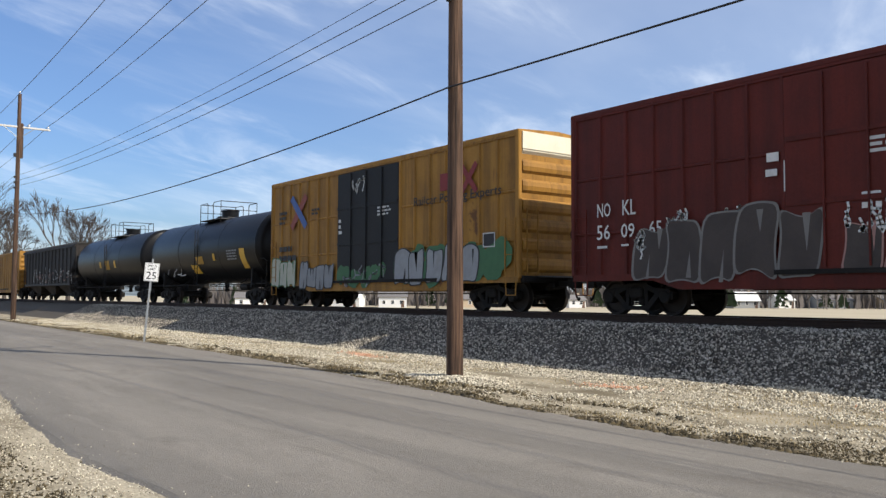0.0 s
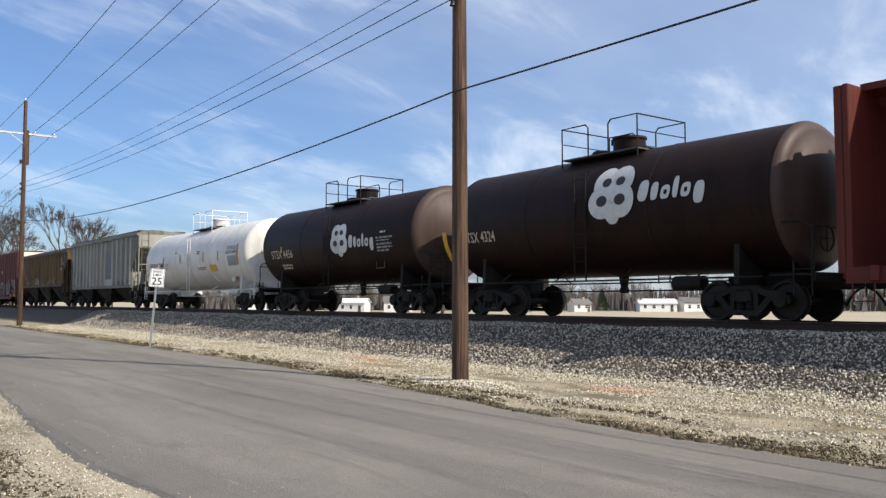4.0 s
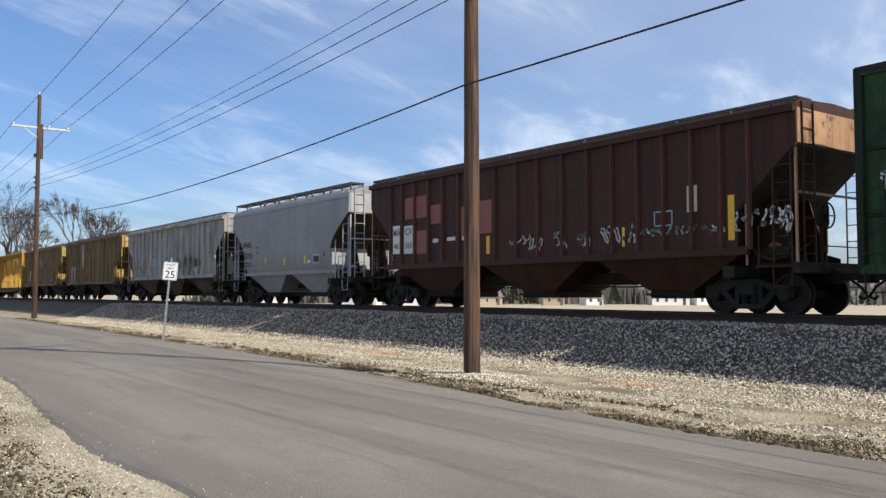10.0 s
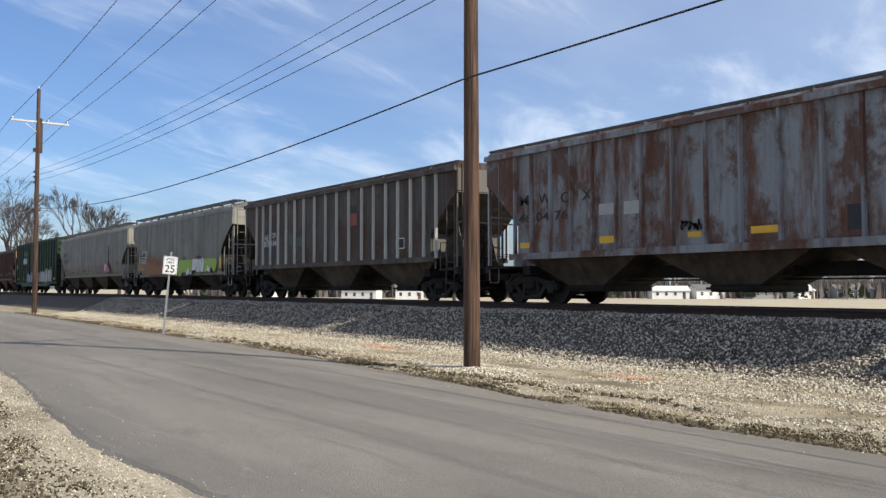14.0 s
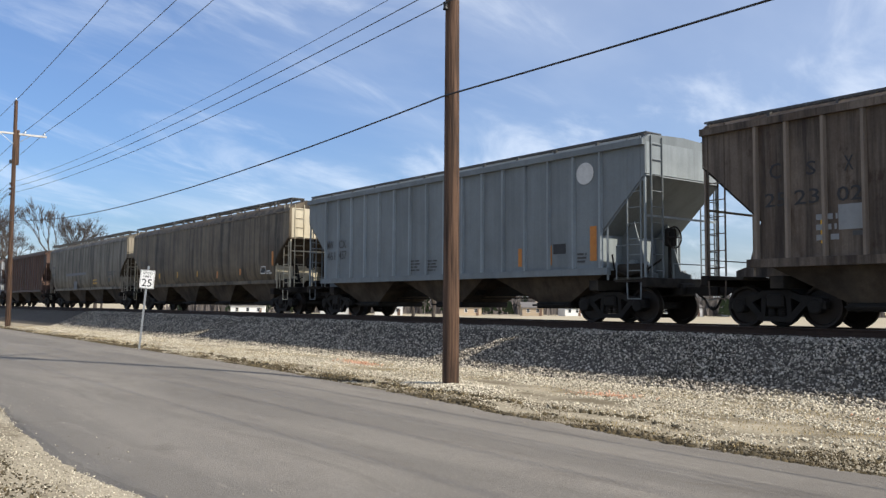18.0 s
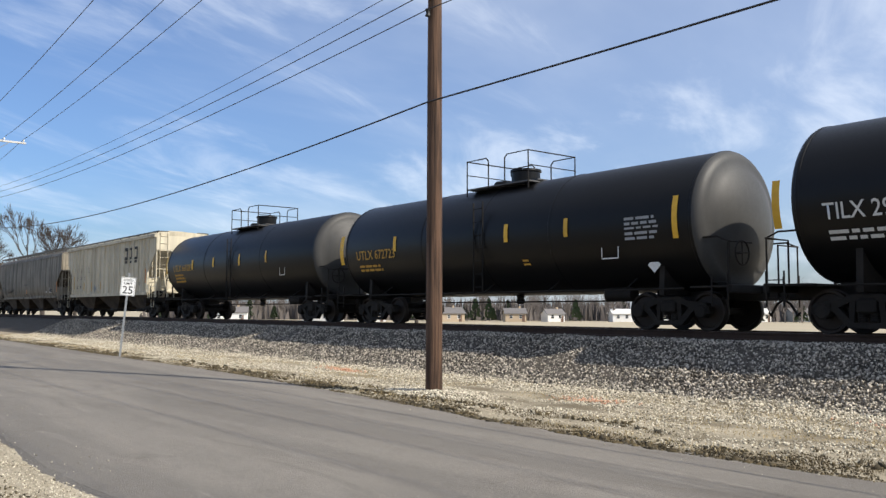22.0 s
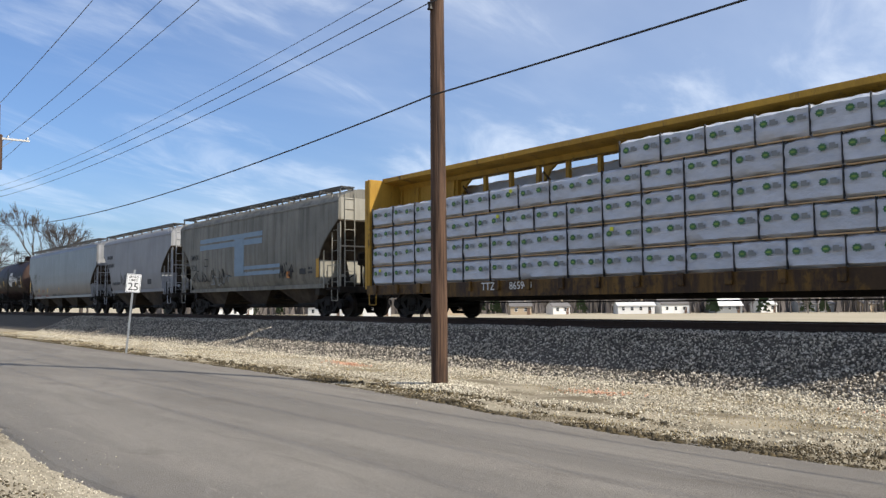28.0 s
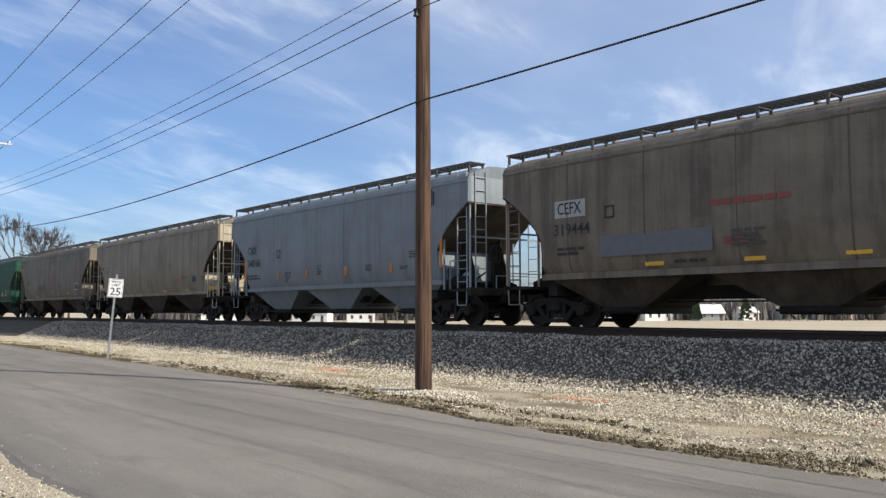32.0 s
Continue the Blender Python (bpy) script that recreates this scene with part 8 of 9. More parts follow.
        letter(c[15], ch, x + 0.04, 1.78, 0.84, M_TEAL_INK, y=skin(c[15], 2.0, 0.022), width=w, name="sprayed_letter")
    for x, w, n in ((1.45, 0.75, 7), (2.28, 0.85, 9), (3.2, 0.7, 7), (4.1, 0.5, 5)):
        scrawl(c[15], x, 1.74, w, 0.85, M_CHARCOAL, int(x * 10), n=n, lw=0.035)
    plate(c[15], 3.91, 4.41, 1.92, 2.3, M_BLACK, name='panel')
    plate(c[15], 4.63, 5.17, 1.98, 2.29, M_BLACK, name='panel')
    plate(c[15], 3.98, 4.44, 1.75, 1.94, M_YELLOW, name='reflector')
    # 16
    letter(c[16], 'NAHX', -4.42, 2.66, 0.27, M_BLACK, width=0.91)
    letter(c[16], '322218', -4.38, 2.15, 0.26, M_BLACK, width=1.0)
    bars(c[16], -4.36, 1.77, 0.88, 0.22, 2, M_BLACK)
    ring(c[16], -2.85, 2.35, 0.28, 0.29, M_BLACK, 0.035, name='stencil_frame')
    plate(c[16], -1.98, -1.82, 1.79, 2.23, M_YELLOW, name='reflector')
    plate(c[16], -0.03, 0.15, 1.73, 2.18, M_YELLOW, name='reflector')
    plate(c[16], 1.96, 2.1, 1.73, 2.22, M_YELLOW, name='reflector')
    plate(c[16], 2.79, 3.31, 1.75, 2.08, M_BLACK, name='panel')
    ring(c[16], 2.79, 1.75, 0.52, 0.33, M_WHITE, 0.035, name='stencil_frame')
    bars(c[16], 3.7, 2.0, 0.22, 0.17, 2, M_BLACK)
    plate(c[16], 2.24, 2.49, 1.77, 1.87, M_WHITE, name='panel')
    bars(c[16], -1.51, 1.84, 0.62, 0.16, 2, M_ORANGE)
    # 17
    plate(c[17], -7.04, -6.48, 1.88, 2.88, M_WHITE, name='panel')
    plate(c[17], -6.33, -5.78, 1.86, 2.84, M_WHITE, name='panel')
    letter(c[17], 'MW', -6.98, 2.5, 0.25, M_BLACK, width=0.43)
    letter(c[17], 'CX', -6.24, 2.51, 0.24, M_BLACK, width=0.41)
    letter(c[17], '463', -6.95, 2.04, 0.21, M_BLACK, width=0.41)
    letter(c[17], '363', -6.24, 2.04, 0.21, M_BLACK, width=0.41)
    plate(c[17], -5.54, -4.93, 1.83, 2.62, M_PINK_FADE, name='panel')
    plate(c[17], -4.59, -4.28, 2.17, 2.3, M_WHITE, name='panel')
    plate(c[17], -3.79, -3.34, 2.19, 2.31, M_WHITE, name='panel')
    plate(c[17], -2.98, -2.76, 2.18, 2.3, M_WHITE, name='panel')
    plate(c[17], -4.12, -3.99, 1.65, 2.17, M_YELLOW, name='reflector')
    plate(c[17], -1.44, -1.32, 1.67, 2.19, M_YELLOW, name='reflector')
    plate(c[17], -7.26, -7.13, 1.66, 2.66, M_YELLOW, name='reflector')
    plate(c[17], -6.27, -4.96, 3.06, 3.81, M_PINK_FADE, name='patch')
    plate(c[17], -4.72, -4.06, 2.8, 3.44, M_PINK_FADE, name='patch')
    plate(c[17], -3.03, -2.45, 2.29, 3.24, M_PINK_FADE, name='patch')
    plate(c[17], -2.2, -1.49, 2.33, 3.35, M_PINK_FADE, name='patch')
    scrawl(c[17], -0.61, 1.67, 1.37, 0.52, M_WHITE, 187, n=6)
    scrawl(c[17], 1.27, 1.63, 0.48, 0.56, M_WHITE, 188, n=4)
    scrawl(c[17], 2.19, 1.64, 0.45, 0.53, M_WHITE, 189, n=4)
    scrawl(c[17], 3.04, 1.65, 1.29, 0.58, M_WHITE, 190, n=6)
    scrawl(c[17], 4.25, 1.87, 2.54, 0.21, M_WHITE, 191, n=14)
    plate(c[17], 3.73, 3.82, 1.67, 2.16, M_YELLOW, name='reflector')
    plate(c[17], 6.87, 7.04, 1.67, 2.69, M_YELLOW, name='reflector')
    plate(c[17], 5.75, 6.04, 2.39, 3.01, M_CREAMWHITE, name='panel')
    plate(c[17], -1.75, -1.59, 1.69, 2.24, M_YELLOW, name='reflector')
    ring(c[17], 4.79, 2.12, 0.53, 0.34, M_TEAL_INK, 0.035, name='stencil_frame')
    scrawl(c[17], 7.09, 1.79, 1.37, 0.58, M_WHITE, 197, n=9)
    # 18
    letter(c[18], 'MWCX', -5.81, 1.98, 0.24, M_DARK_INK, width=1.12)
    letter(c[18], '100038', -4.52, 1.96, 0.24, M_DARK_INK, width=1.04)
    plate(c[18], -5.58, -4.56, 2.88, 3.44, M_WHITE, name='panel')
    plate(c[18], -4.29, -3.68, 2.87, 3.43, M_WHITE, name='panel')
    plate(c[18], -5.31, -4.65, 3.66, 4.13, M_MINT_INK, name='panel')
    plate(c[18], -4.28, -3.49, 3.58, 4.07, M_MINT_INK, name='panel')
    blocks(c[18], -3.55, 0.94, 1.7, 1.15, 2, M_ICE_INK, M_BLUE_INK, 186, 0.06)
    blocks(c[18], -1.8, 0.94, 2.0, 1.3, 2, M_GREYPATCH, M_BLUE_INK, 187, 0.06)
    blocks(c[18], 0.3, 0.94, 1.9, 1.3, 2, M_ICE_INK, M_DARKGREEN_INK, 188, 0.06)
    plate(c[18], -5.3, -4.84, 1.23, 1.38, M_ORANGE, name='reflector')
    plate(c[18], -8.46, -7.74, 1.36, 1.47, M_ORANGE, name='reflector')
    scrawl(c[18], -8.96, 2.33, 0.51, 0.49, M_WHITE, 190, n=4)
    bars(c[18], -5.76, 1.39, 0.5, 0.22, 2, M_MINT_INK)
    blocks(c[18], 2.4, 0.94, 3.4, 1.3, 4, M_PALEPATCH, M_BLACK, 192, 0.06, slits=3)
    blocks(c[18], 5.9, 0.94, 1.75, 1.3, 2, M_PALEPATCH, M_BLACK, 193, 0.06, slits=3)
    scrawl(c[18], 2.6, 1.0, 4.6, 1.1, M_RED_FADE, 194, n=5, lw=0.06)
    plate(c[18], 6.91, 7.43, 2.04, 2.39, M_GREYPATCH, name='panel')
    plate(c[18], 8.33, 9.25, 1.19, 1.39, M_ORANGE, name='reflector')
    # 19
    letter(c[19], 'MWCX', -8.49, 2.99, 0.38, M_BLACK, width=1.33)
    letter(c[19], '481049', -8.5, 2.46, 0.34, M_BLACK, width=1.59)
    ring(c[19], -6.54, 2.79, 0.33, 0.29, M_BLACK, 0.035, name='stencil_frame')
    bars(c[19], -4.12, 1.79, 0.96, 0.52, 5, M_RED_INK)
    bars(c[19], -0.51, 1.75, 0.85, 0.55, 5, M_RED_INK)
    bars(c[19], -5.96, 1.68, 1.36, 0.13, 1, M_BLACK)
    bars(c[19], -2.2, 1.75, 1.33, 0.1, 1, M_BLACK)
    bars(c[19], -8.75, 1.77, 1.25, 0.31, 2, M_BLACK)
    plate(c[19], -3.06, -2.56, 1.38, 1.55, M_ORANGE, name='reflector')
    plate(c[19], -5.85, -5.25, 1.38, 1.56, M_ORANGE, name='reflector')
    plate(c[19], -0.41, 0.03, 1.4, 1.57, M_ORANGE, name='reflector')
    plate(c[19], 2.39, 2.91, 1.38, 1.58, M_ORANGE, name='reflector')
    flamingo(c[19], 4.27, 1.59, 1.79, 1.95)
    bars(c[19], 7.37, 2.12, 0.69, 0.17, 2, M_BLACK)
    plate(c[19], 7.85, 8.64, 1.4, 1.59, M_ORANGE, name='reflector')
    bars(c[19], 2.85, 1.67, 0.98, 0.59, 4, M_RED_INK)
    # 20
    plate(c[20], -6.41, -5.29, 2.01, 2.79, M_PALEPATCH, name='panel')
    letter(c[20], 'HMBX', -6.29, 2.43, 0.27, M_BLACK, width=0.85)
    letter(c[20], '291339', -6.36, 2.04, 0.27, M_BLACK, width=1.14)
    plate(c[20], -7.08, -6.92, 1.54, 2.52, M_YELLOW, name='reflector')
    bars(c[20], -6.85, 1.6, 1.05, 0.2, 2, M_ORANGE_INK)
    flames(c[20], -5.5, 1.25, 5.2, 1.7, M_ORANGE_FADE, 206, 18)
    blocks(c[20], -5.35, 1.08, 4.3, 1.25, 6, M_OLIVE_INK, M_BLACK, 205, 0.04, 0.3, "olive green sprayed lettering with orange flames", 3)
    scrawl(c[20], -1.4, 1.15, 1.1, 1.0, M_ORANGE_FADE, 207, n=6, lw=0.05)
    spray_cloud(c[20], 0.15, 1.1, 6.2, 1.55, M_LIME_INK, 208, 20, "lime green cloud of spray paint")
    blocks(c[20], 0.75, 1.18, 4.75, 1.25, 5, M_WHITE, M_BLACK, 209, 0.05, 0.05, "white sprayed block lettering on lime green")
    disc(c[20], 0.62, 1.55, 0.36, 0.62, M_TEALBLUE)
    scrawl(c[20], 3.35, 1.98, 0.85, 0.28, M_BLACK, 211, y=skin(c[20], 2.1, 0.040), n=6, lw=0.03)
    scrawl(c[20], 1.45, 2.08, 0.4, 0.16, M_BLACK, 212, y=skin(c[20], 2.1, 0.040), n=4, lw=0.03)
    plate(c[20], 6.67, 6.9, 1.5, 2.5, M_YELLOW, name='reflector')
    bars(c[20], -6.63, 2.3, 0.98, 0.29, 2, M_BLACK)
    # 21
    plate(c[21], -6.27, -5.78, 1.96, 3.17, M_BLACK, name='panel')
    plate(c[21], -5.54, -4.93, 1.65, 3.19, M_BLACK, name='panel')
    letter(c[21], 'AE', -6.23, 2.61, 0.27, M_WHITE, width=0.4)
    letter(c[21], 'QX', -5.47, 2.7, 0.27, M_WHITE, width=0.44)
    letter(c[21], '810', -6.28, 2.34, 0.26, M_WHITE, width=0.51)
    letter(c[21], '184', -5.51, 2.36, 0.25, M_WHITE, width=0.52)
    plate(c[21], -3.75, -3.39, 2.35, 2.79, M_TEALPATCH, name='panel')
    plate(c[21], -3.12, -2.4, 2.22, 2.65, M_TEALPATCH, name='panel')
    plate(c[21], 1.5, 2.13, 3.34, 3.63, M_BLACK, name='panel')
    plate(c[21], 1.56, 2.1, 2.87, 3.31, M_RED_INK, name='panel')
    plate(c[21], 4.9, 5.41, 1.86, 2.21, M_BLACK, name='panel')
    ring(c[21], 4.9, 1.86, 0.51, 0.35, M_WHITE, 0.035, name='stencil_frame')
    bars(c[21], 6.53, 1.91, 0.35, 0.16, 2, M_CHARCOAL)
    bars(c[21], 3.12, 1.92, 0.6, 0.15, 1, M_CHARCOAL)
    # 22
    letter(c[22], 'M', -6.83, 2.84, 0.31, M_BLACK, width=0.4)
    letter(c[22], 'W', -6.0, 2.82, 0.32, M_BLACK, width=0.49)
    letter(c[22], 'C', -5.12, 2.8, 0.31, M_BLACK, width=0.35)
    letter(c[22], 'X', -4.3, 2.81, 0.29, M_BLACK, width=0.35)
    letter(c[22], '46', -6.88, 2.35, 0.26, M_BLACK, width=0.57)
    letter(c[22], '04', -6.12, 2.35, 0.26, M_BLACK, width=0.54)
    letter(c[22], '76', -5.36, 2.35, 0.26, M_BLACK, width=0.51)
    plate(c[22], -3.68, -3.13, 1.63, 1.81, M_YELLOW, name='reflector')
    plate(c[22], 0.81, 1.51, 1.65, 1.81, M_YELLOW, name='reflector')
    plate(c[22], -0.87, -0.49, 1.65, 1.78, M_YELLOW, name='reflector')
    plate(c[22], -6.81, -6.37, 1.61, 1.77, M_YELLOW, name='reflector')
    plate(c[22], -3.69, -3.12, 2.37, 2.66, M_PALEPATCH, name='panel')
    plate(c[22], -2.83, -2.27, 2.33, 2.66, M_PALEPATCH, name='panel')
    scrawl(c[22], -1.08, 1.79, 0.61, 0.32, M_DARK_INK, 233, n=6)
    plate(c[22], 3.79, 4.29, 1.79, 2.12, M_BLACK, name='panel')
    plate(c[22], 2.99, 3.41, 1.61, 2.12, M_BLACK, name='panel')
    plate(c[22], 6.12, 6.65, 1.61, 1.78, M_YELLOW, name='reflector')
    # 23
    letter(c[23], 'CS', -6.37, 2.98, 0.24, M_BLACK, width=0.46)
    letter(c[23], 'XT', -5.54, 2.97, 0.26, M_BLACK, width=0.49)
    letter(c[23], '26', -6.41, 2.5, 0.3, M_BLACK, width=0.35)
    letter(c[23], '04', -5.75, 2.47, 0.3, M_BLACK, width=0.39)
    letter(c[23], '67', -4.74, 2.48, 0.28, M_BLACK, width=0.47)
    plate(c[23], -7.41, -7.26, 1.83, 2.71, M_YELLOW, name='reflector')
    plate(c[23], -5.06, -4.92, 1.71, 2.24, M_YELLOW, name='reflector')
    bars(c[23], -6.5, 1.89, 1.38, 0.24, 2, M_BLACK)
    # 24
    bars(c[24], -8.61, 3.02, 1.1, 0.27, 1, M_CHARCOAL)
    bars(c[24], -8.73, 2.5, 1.16, 0.26, 1, M_CHARCOAL)
    plate(c[24], -4.6, 0.81, 2.37, 2.54, M_SLATE, name='patch')
    plate(c[24], -2.47, -1.58, 1.38, 2.38, M_SLATE, name='patch')
    bars(c[24], 2.48, 1.68, 1.16, 0.41, 2, M_OCHRE_TAPE)
    bars(c[24], 5.93, 2.21, 1.73, 0.29, 2, M_CHARCOAL)
    plate(c[24], 5.93, 6.42, 1.77, 2.11, M_CHARCOAL, name='panel')
    # 25
    letter(c[25], 'TILX', -8.69, 2.54, 0.29, M_CHARCOAL, width=0.91)
    letter(c[25], '642504', -8.7, 2.1, 0.31, M_CHARCOAL, width=1.2)
    plate(c[25], -5.58, -5.39, 1.79, 2.21, M_OCHRE_TAPE, name='reflector')
    plate(c[25], -2.76, -2.63, 1.79, 2.25, M_OCHRE_TAPE, name='reflector')
    plate(c[25], 0.02, 0.14, 1.77, 2.22, M_OCHRE_TAPE, name='reflector')
    ring(c[25], -7.41, 2.36, 0.24, 0.27, M_CHARCOAL, 0.035, name='stencil_frame')
    plate(c[25], 7.48, 7.91, 1.76, 2.05, M_BLACK, name='panel')
    ring(c[25], 7.48, 1.76, 0.43, 0.29, M_WHITE, 0.035, name='stencil_frame')
    plate(c[25], 8.58, 8.73, 2.08, 2.69, M_ORANGE, name='reflector')
    plate(c[25], 5.2, 5.37, 1.75, 2.18, M_ORANGE, name='reflector')
    plate(c[25], 2.55, 2.7, 1.65, 2.19, M_ORANGE, name='reflector')
    bars(c[25], 8.0, 1.73, 0.54, 0.19, 2, M_WHITE)
    # 26
    letter(c[26], 'MW', -6.96, 2.54, 0.31, M_CHARCOAL, width=0.46)
    letter(c[26], 'CX', -6.07, 2.54, 0.3, M_CHARCOAL, width=0.5)
    letter(c[26], '461', -6.96, 2.11, 0.32, M_CHARCOAL, width=0.6)
    letter(c[26], '457', -6.06, 2.12, 0.32, M_CHARCOAL, width=0.53)
    disc(c[26], 6.19, 3.61, 0.61, 0.58, M_WHITE)
    plate(c[26], 5.31, 5.78, 1.83, 2.1, M_BLACK, name='panel')
    plate(c[26], 6.65, 6.88, 1.6, 2.5, M_ORANGE, name='reflector')
    plate(c[26], 3.91, 4.06, 1.54, 2.05, M_ORANGE, name='reflector')
    plate(c[26], 5.09, 5.25, 1.54, 2.08, M_ORANGE, name='reflector')
    bars(c[26], 6.21, 1.57, 0.44, 0.29, 3, M_CHARCOAL)
    bars(c[26], -1.43, 1.55, 0.74, 0.41, 4, M_CHARCOAL)
    bars(c[26], -0.53, 1.53, 0.67, 0.4, 4, M_CHARCOAL)
    # 27
    letter(c[27], 'C', -6.76, 3.14, 0.34, M_BLACK, width=0.27)
    letter(c[27], 'S', -5.94, 3.14, 0.29, M_BLACK, width=0.21)
    letter(c[27], 'X', -5.15, 3.14, 0.3, M_BLACK, width=0.19)
    letter(c[27], '25', -6.88, 2.55, 0.3, M_BLACK, width=0.5)
    letter(c[27], '23', -6.21, 2.55, 0.31, M_BLACK, width=0.54)
    letter(c[27], '02', -5.31, 2.54, 0.3, M_BLACK, width=0.52)
    plate(c[27], -5.66, -5.52, 1.73, 2.26, M_YELLOW, name='reflector')
    plate(c[27], -5.29, -4.79, 1.98, 2.48, M_GREYPATCH, name='panel')
    bars(c[27], -5.01, 1.85, 0.43, 0.17, 1, M_CHARCOAL)
    bars(c[27], -4.22, 3.12, 6.03, 0.51, 1, M_DARK_INK)
    ring(c[27], 2.3, 3.38, 0.97, 0.66, M_DARK_INK, 0.09)
    ring(c[27], 3.27, 3.4, 1.07, 0.64, M_DARK_INK, 0.09)
    ring(c[27], 2.31, 2.54, 0.97, 0.66, M_DARK_INK, 0.09)
    ring(c[27], 3.29, 2.48, 1.06, 0.64, M_DARK_INK, 0.09)
    ring(c[27], 2.42, 1.77, 1.78, 0.55, M_DARK_INK, 0.09)
    plate(c[27], 1.83, 2.07, 1.71, 2.23, M_YELLOW, name='reflector')
    bars(c[27], -5.75, 1.79, 0.54, 0.62, 3, M_GREYPATCH)
    # 28
    letter(c[28], 'TILX', -8.61, 2.65, 0.23, M_BLACK, width=0.74)
    letter(c[28], '650100', -8.56, 2.15, 0.27, M_BLACK, width=1.21)
    ring(c[28], -6.8, 2.35, 0.29, 0.27, M_BLACK, 0.035, name='stencil_frame')
    bars(c[28], -8.54, 1.83, 0.95, 0.23, 2, M_BLACK)
    plate(c[28], -7.22, -6.88, 1.71, 1.88, M_CHARCOAL, name='panel')
    scrawl(c[28], -6.68, 1.77, 2.33, 0.44, M_DARK_INK, 285, n=10)
    bars(c[28], -4.21, 1.68, 0.88, 0.18, 2, M_CHARCOAL)
    scrawl(c[28], -2.46, 1.71, 0.21, 0.5, M_DARK_INK, 287, n=3)
    plate(c[28], -0.12, 0.06, 1.69, 2.19, M_ORANGE, name='reflector')
    plate(c[28], 8.82, 8.99, 1.73, 2.71, M_ORANGE, name='reflector')
    plate(c[28], 6.92, 7.43, 1.71, 2.09, M_BLACK, name='panel')
    ring(c[28], 6.92, 1.71, 0.51, 0.38, M_WHITE, 0.035, name='stencil_frame')
    bars(c[28], -0.75, 2.36, 1.34, 0.15, 1, M_BLACK)
    bars(c[28], 5.81, 1.71, 0.29, 0.16, 1, M_WHITE)
    # 29
    letter(c[29], 'CS', -6.12, 2.88, 0.26, M_BLACK, width=0.42)
    letter(c[29], 'XT', -5.29, 2.88, 0.26, M_BLACK, width=0.38)
    letter(c[29], '25', -6.11, 2.39, 0.24, M_BLACK, width=0.37)
    letter(c[29], '26', -5.33, 2.39, 0.24, M_BLACK, width=0.41)
    letter(c[29], '37', -4.48, 2.4, 0.23, M_BLACK, width=0.37)
    ring(c[29], -3.58, 2.86, 0.25, 0.28, M_BLACK, 0.035, name='stencil_frame')
    bars(c[29], -6.15, 1.84, 0.37, 0.21, 2, M_BLACK)
    bars(c[29], -5.38, 1.87, 0.38, 0.17, 2, M_BLACK)
    diamond(c[29], -2.13, 1.53, 0.49, 0.51, M_GREYPATCH, -SIDE - 0.01)
    plate(c[29], -6.86, -6.74, 1.81, 2.69, M_OCHRE_TAPE, name='reflector')
    plate(c[29], -4.58, -4.46, 1.71, 2.22, M_OCHRE_TAPE, name='reflector')
    plate(c[29], -2.98, -2.85, 1.67, 2.2, M_OCHRE_TAPE, name='reflector')
    plate(c[29], -1.12, -1.01, 1.71, 2.22, M_OCHRE_TAPE, name='reflector')
    ring(c[29], 3.22, 3.41, 0.62, 0.54, M_BLACK, 0.19)
    ring(c[29], 4.15, 3.42, 0.41, 0.54, M_BLACK, 0.12)
    ring(c[29], 4.98, 3.39, 0.51, 0.58, M_BLACK, 0.15)
    plate(c[29], 3.22, 3.84, 3.14, 3.28, M_BLACK, name='panel')
    plate(c[29], 4.14, 4.56, 3.13, 3.26, M_BLACK, name='panel')
    plate(c[29], 4.94, 5.45, 3.13, 3.28, M_BLACK, name='panel')
    plate(c[29], 4.91, 5.28, 1.88, 2.1, M_BLACK, name='panel')
    plate(c[29], 6.83, 6.96, 1.92, 2.72, M_ORANGE, name='reflector')
    plate(c[29], 2.79, 2.94, 1.62, 2.16, M_OCHRE_TAPE, name='reflector')
    plate(c[29], 4.46, 4.59, 1.64, 2.2, M_OCHRE_TAPE, name='reflector')
    bars(c[29], 5.73, 1.84, 0.44, 0.2, 3, M_CHARCOAL)
    # 30
    tank_letter(*t[30], 'UTLX 669285', -6.79, 2.37, 0.32, M_OCHRE_TAPE, 2.31)
    tank_plate(*t[30], -4.46, -4.28, 2.4, 2.89, M_YELLOW)
    tank_plate(*t[30], -2.0, -1.85, 2.44, 2.89, M_YELLOW)
    tank_plate(*t[30], 0.76, 0.9, 2.42, 2.92, M_YELLOW)
    tank_plate(*t[30], 3.29, 3.42, 2.45, 2.93, M_YELLOW)
    tank_plate(*t[30], -7.83, -7.61, 2.29, 3.2, M_YELLOW)
    tank_bars(*t[30], -6.71, 1.83, 1.41, 0.5, 3, M_OCHRE_TAPE)
    ring(t[30][0], 4.47, 1.88, 0.42, 0.32, M_WHITE, 0.03, on_tank(t[30][1], t[30][2], 2.04)[0] - 0.03, name='stencil_frame')
    # 31
    tank_letter(*t[31], 'UTLX 672723', -6.76, 2.2, 0.32, M_OCHRE_TAPE, 2.29)
    tank_plate(*t[31], -4.54, -4.38, 2.41, 2.9, M_YELLOW)
    tank_plate(*t[31], -2.19, -2.05, 2.38, 2.86, M_YELLOW)
    tank_plate(*t[31], 0.85, 1.01, 2.38, 2.89, M_YELLOW)
    tank_plate(*t[31], 3.14, 3.28, 2.38, 2.87, M_YELLOW)
    tank_plate(*t[31], 6.52, 6.67, 2.13, 3.12, M_YELLOW)
    tank_plate(*t[31], -7.85, -7.62, 2.08, 3.11, M_YELLOW)
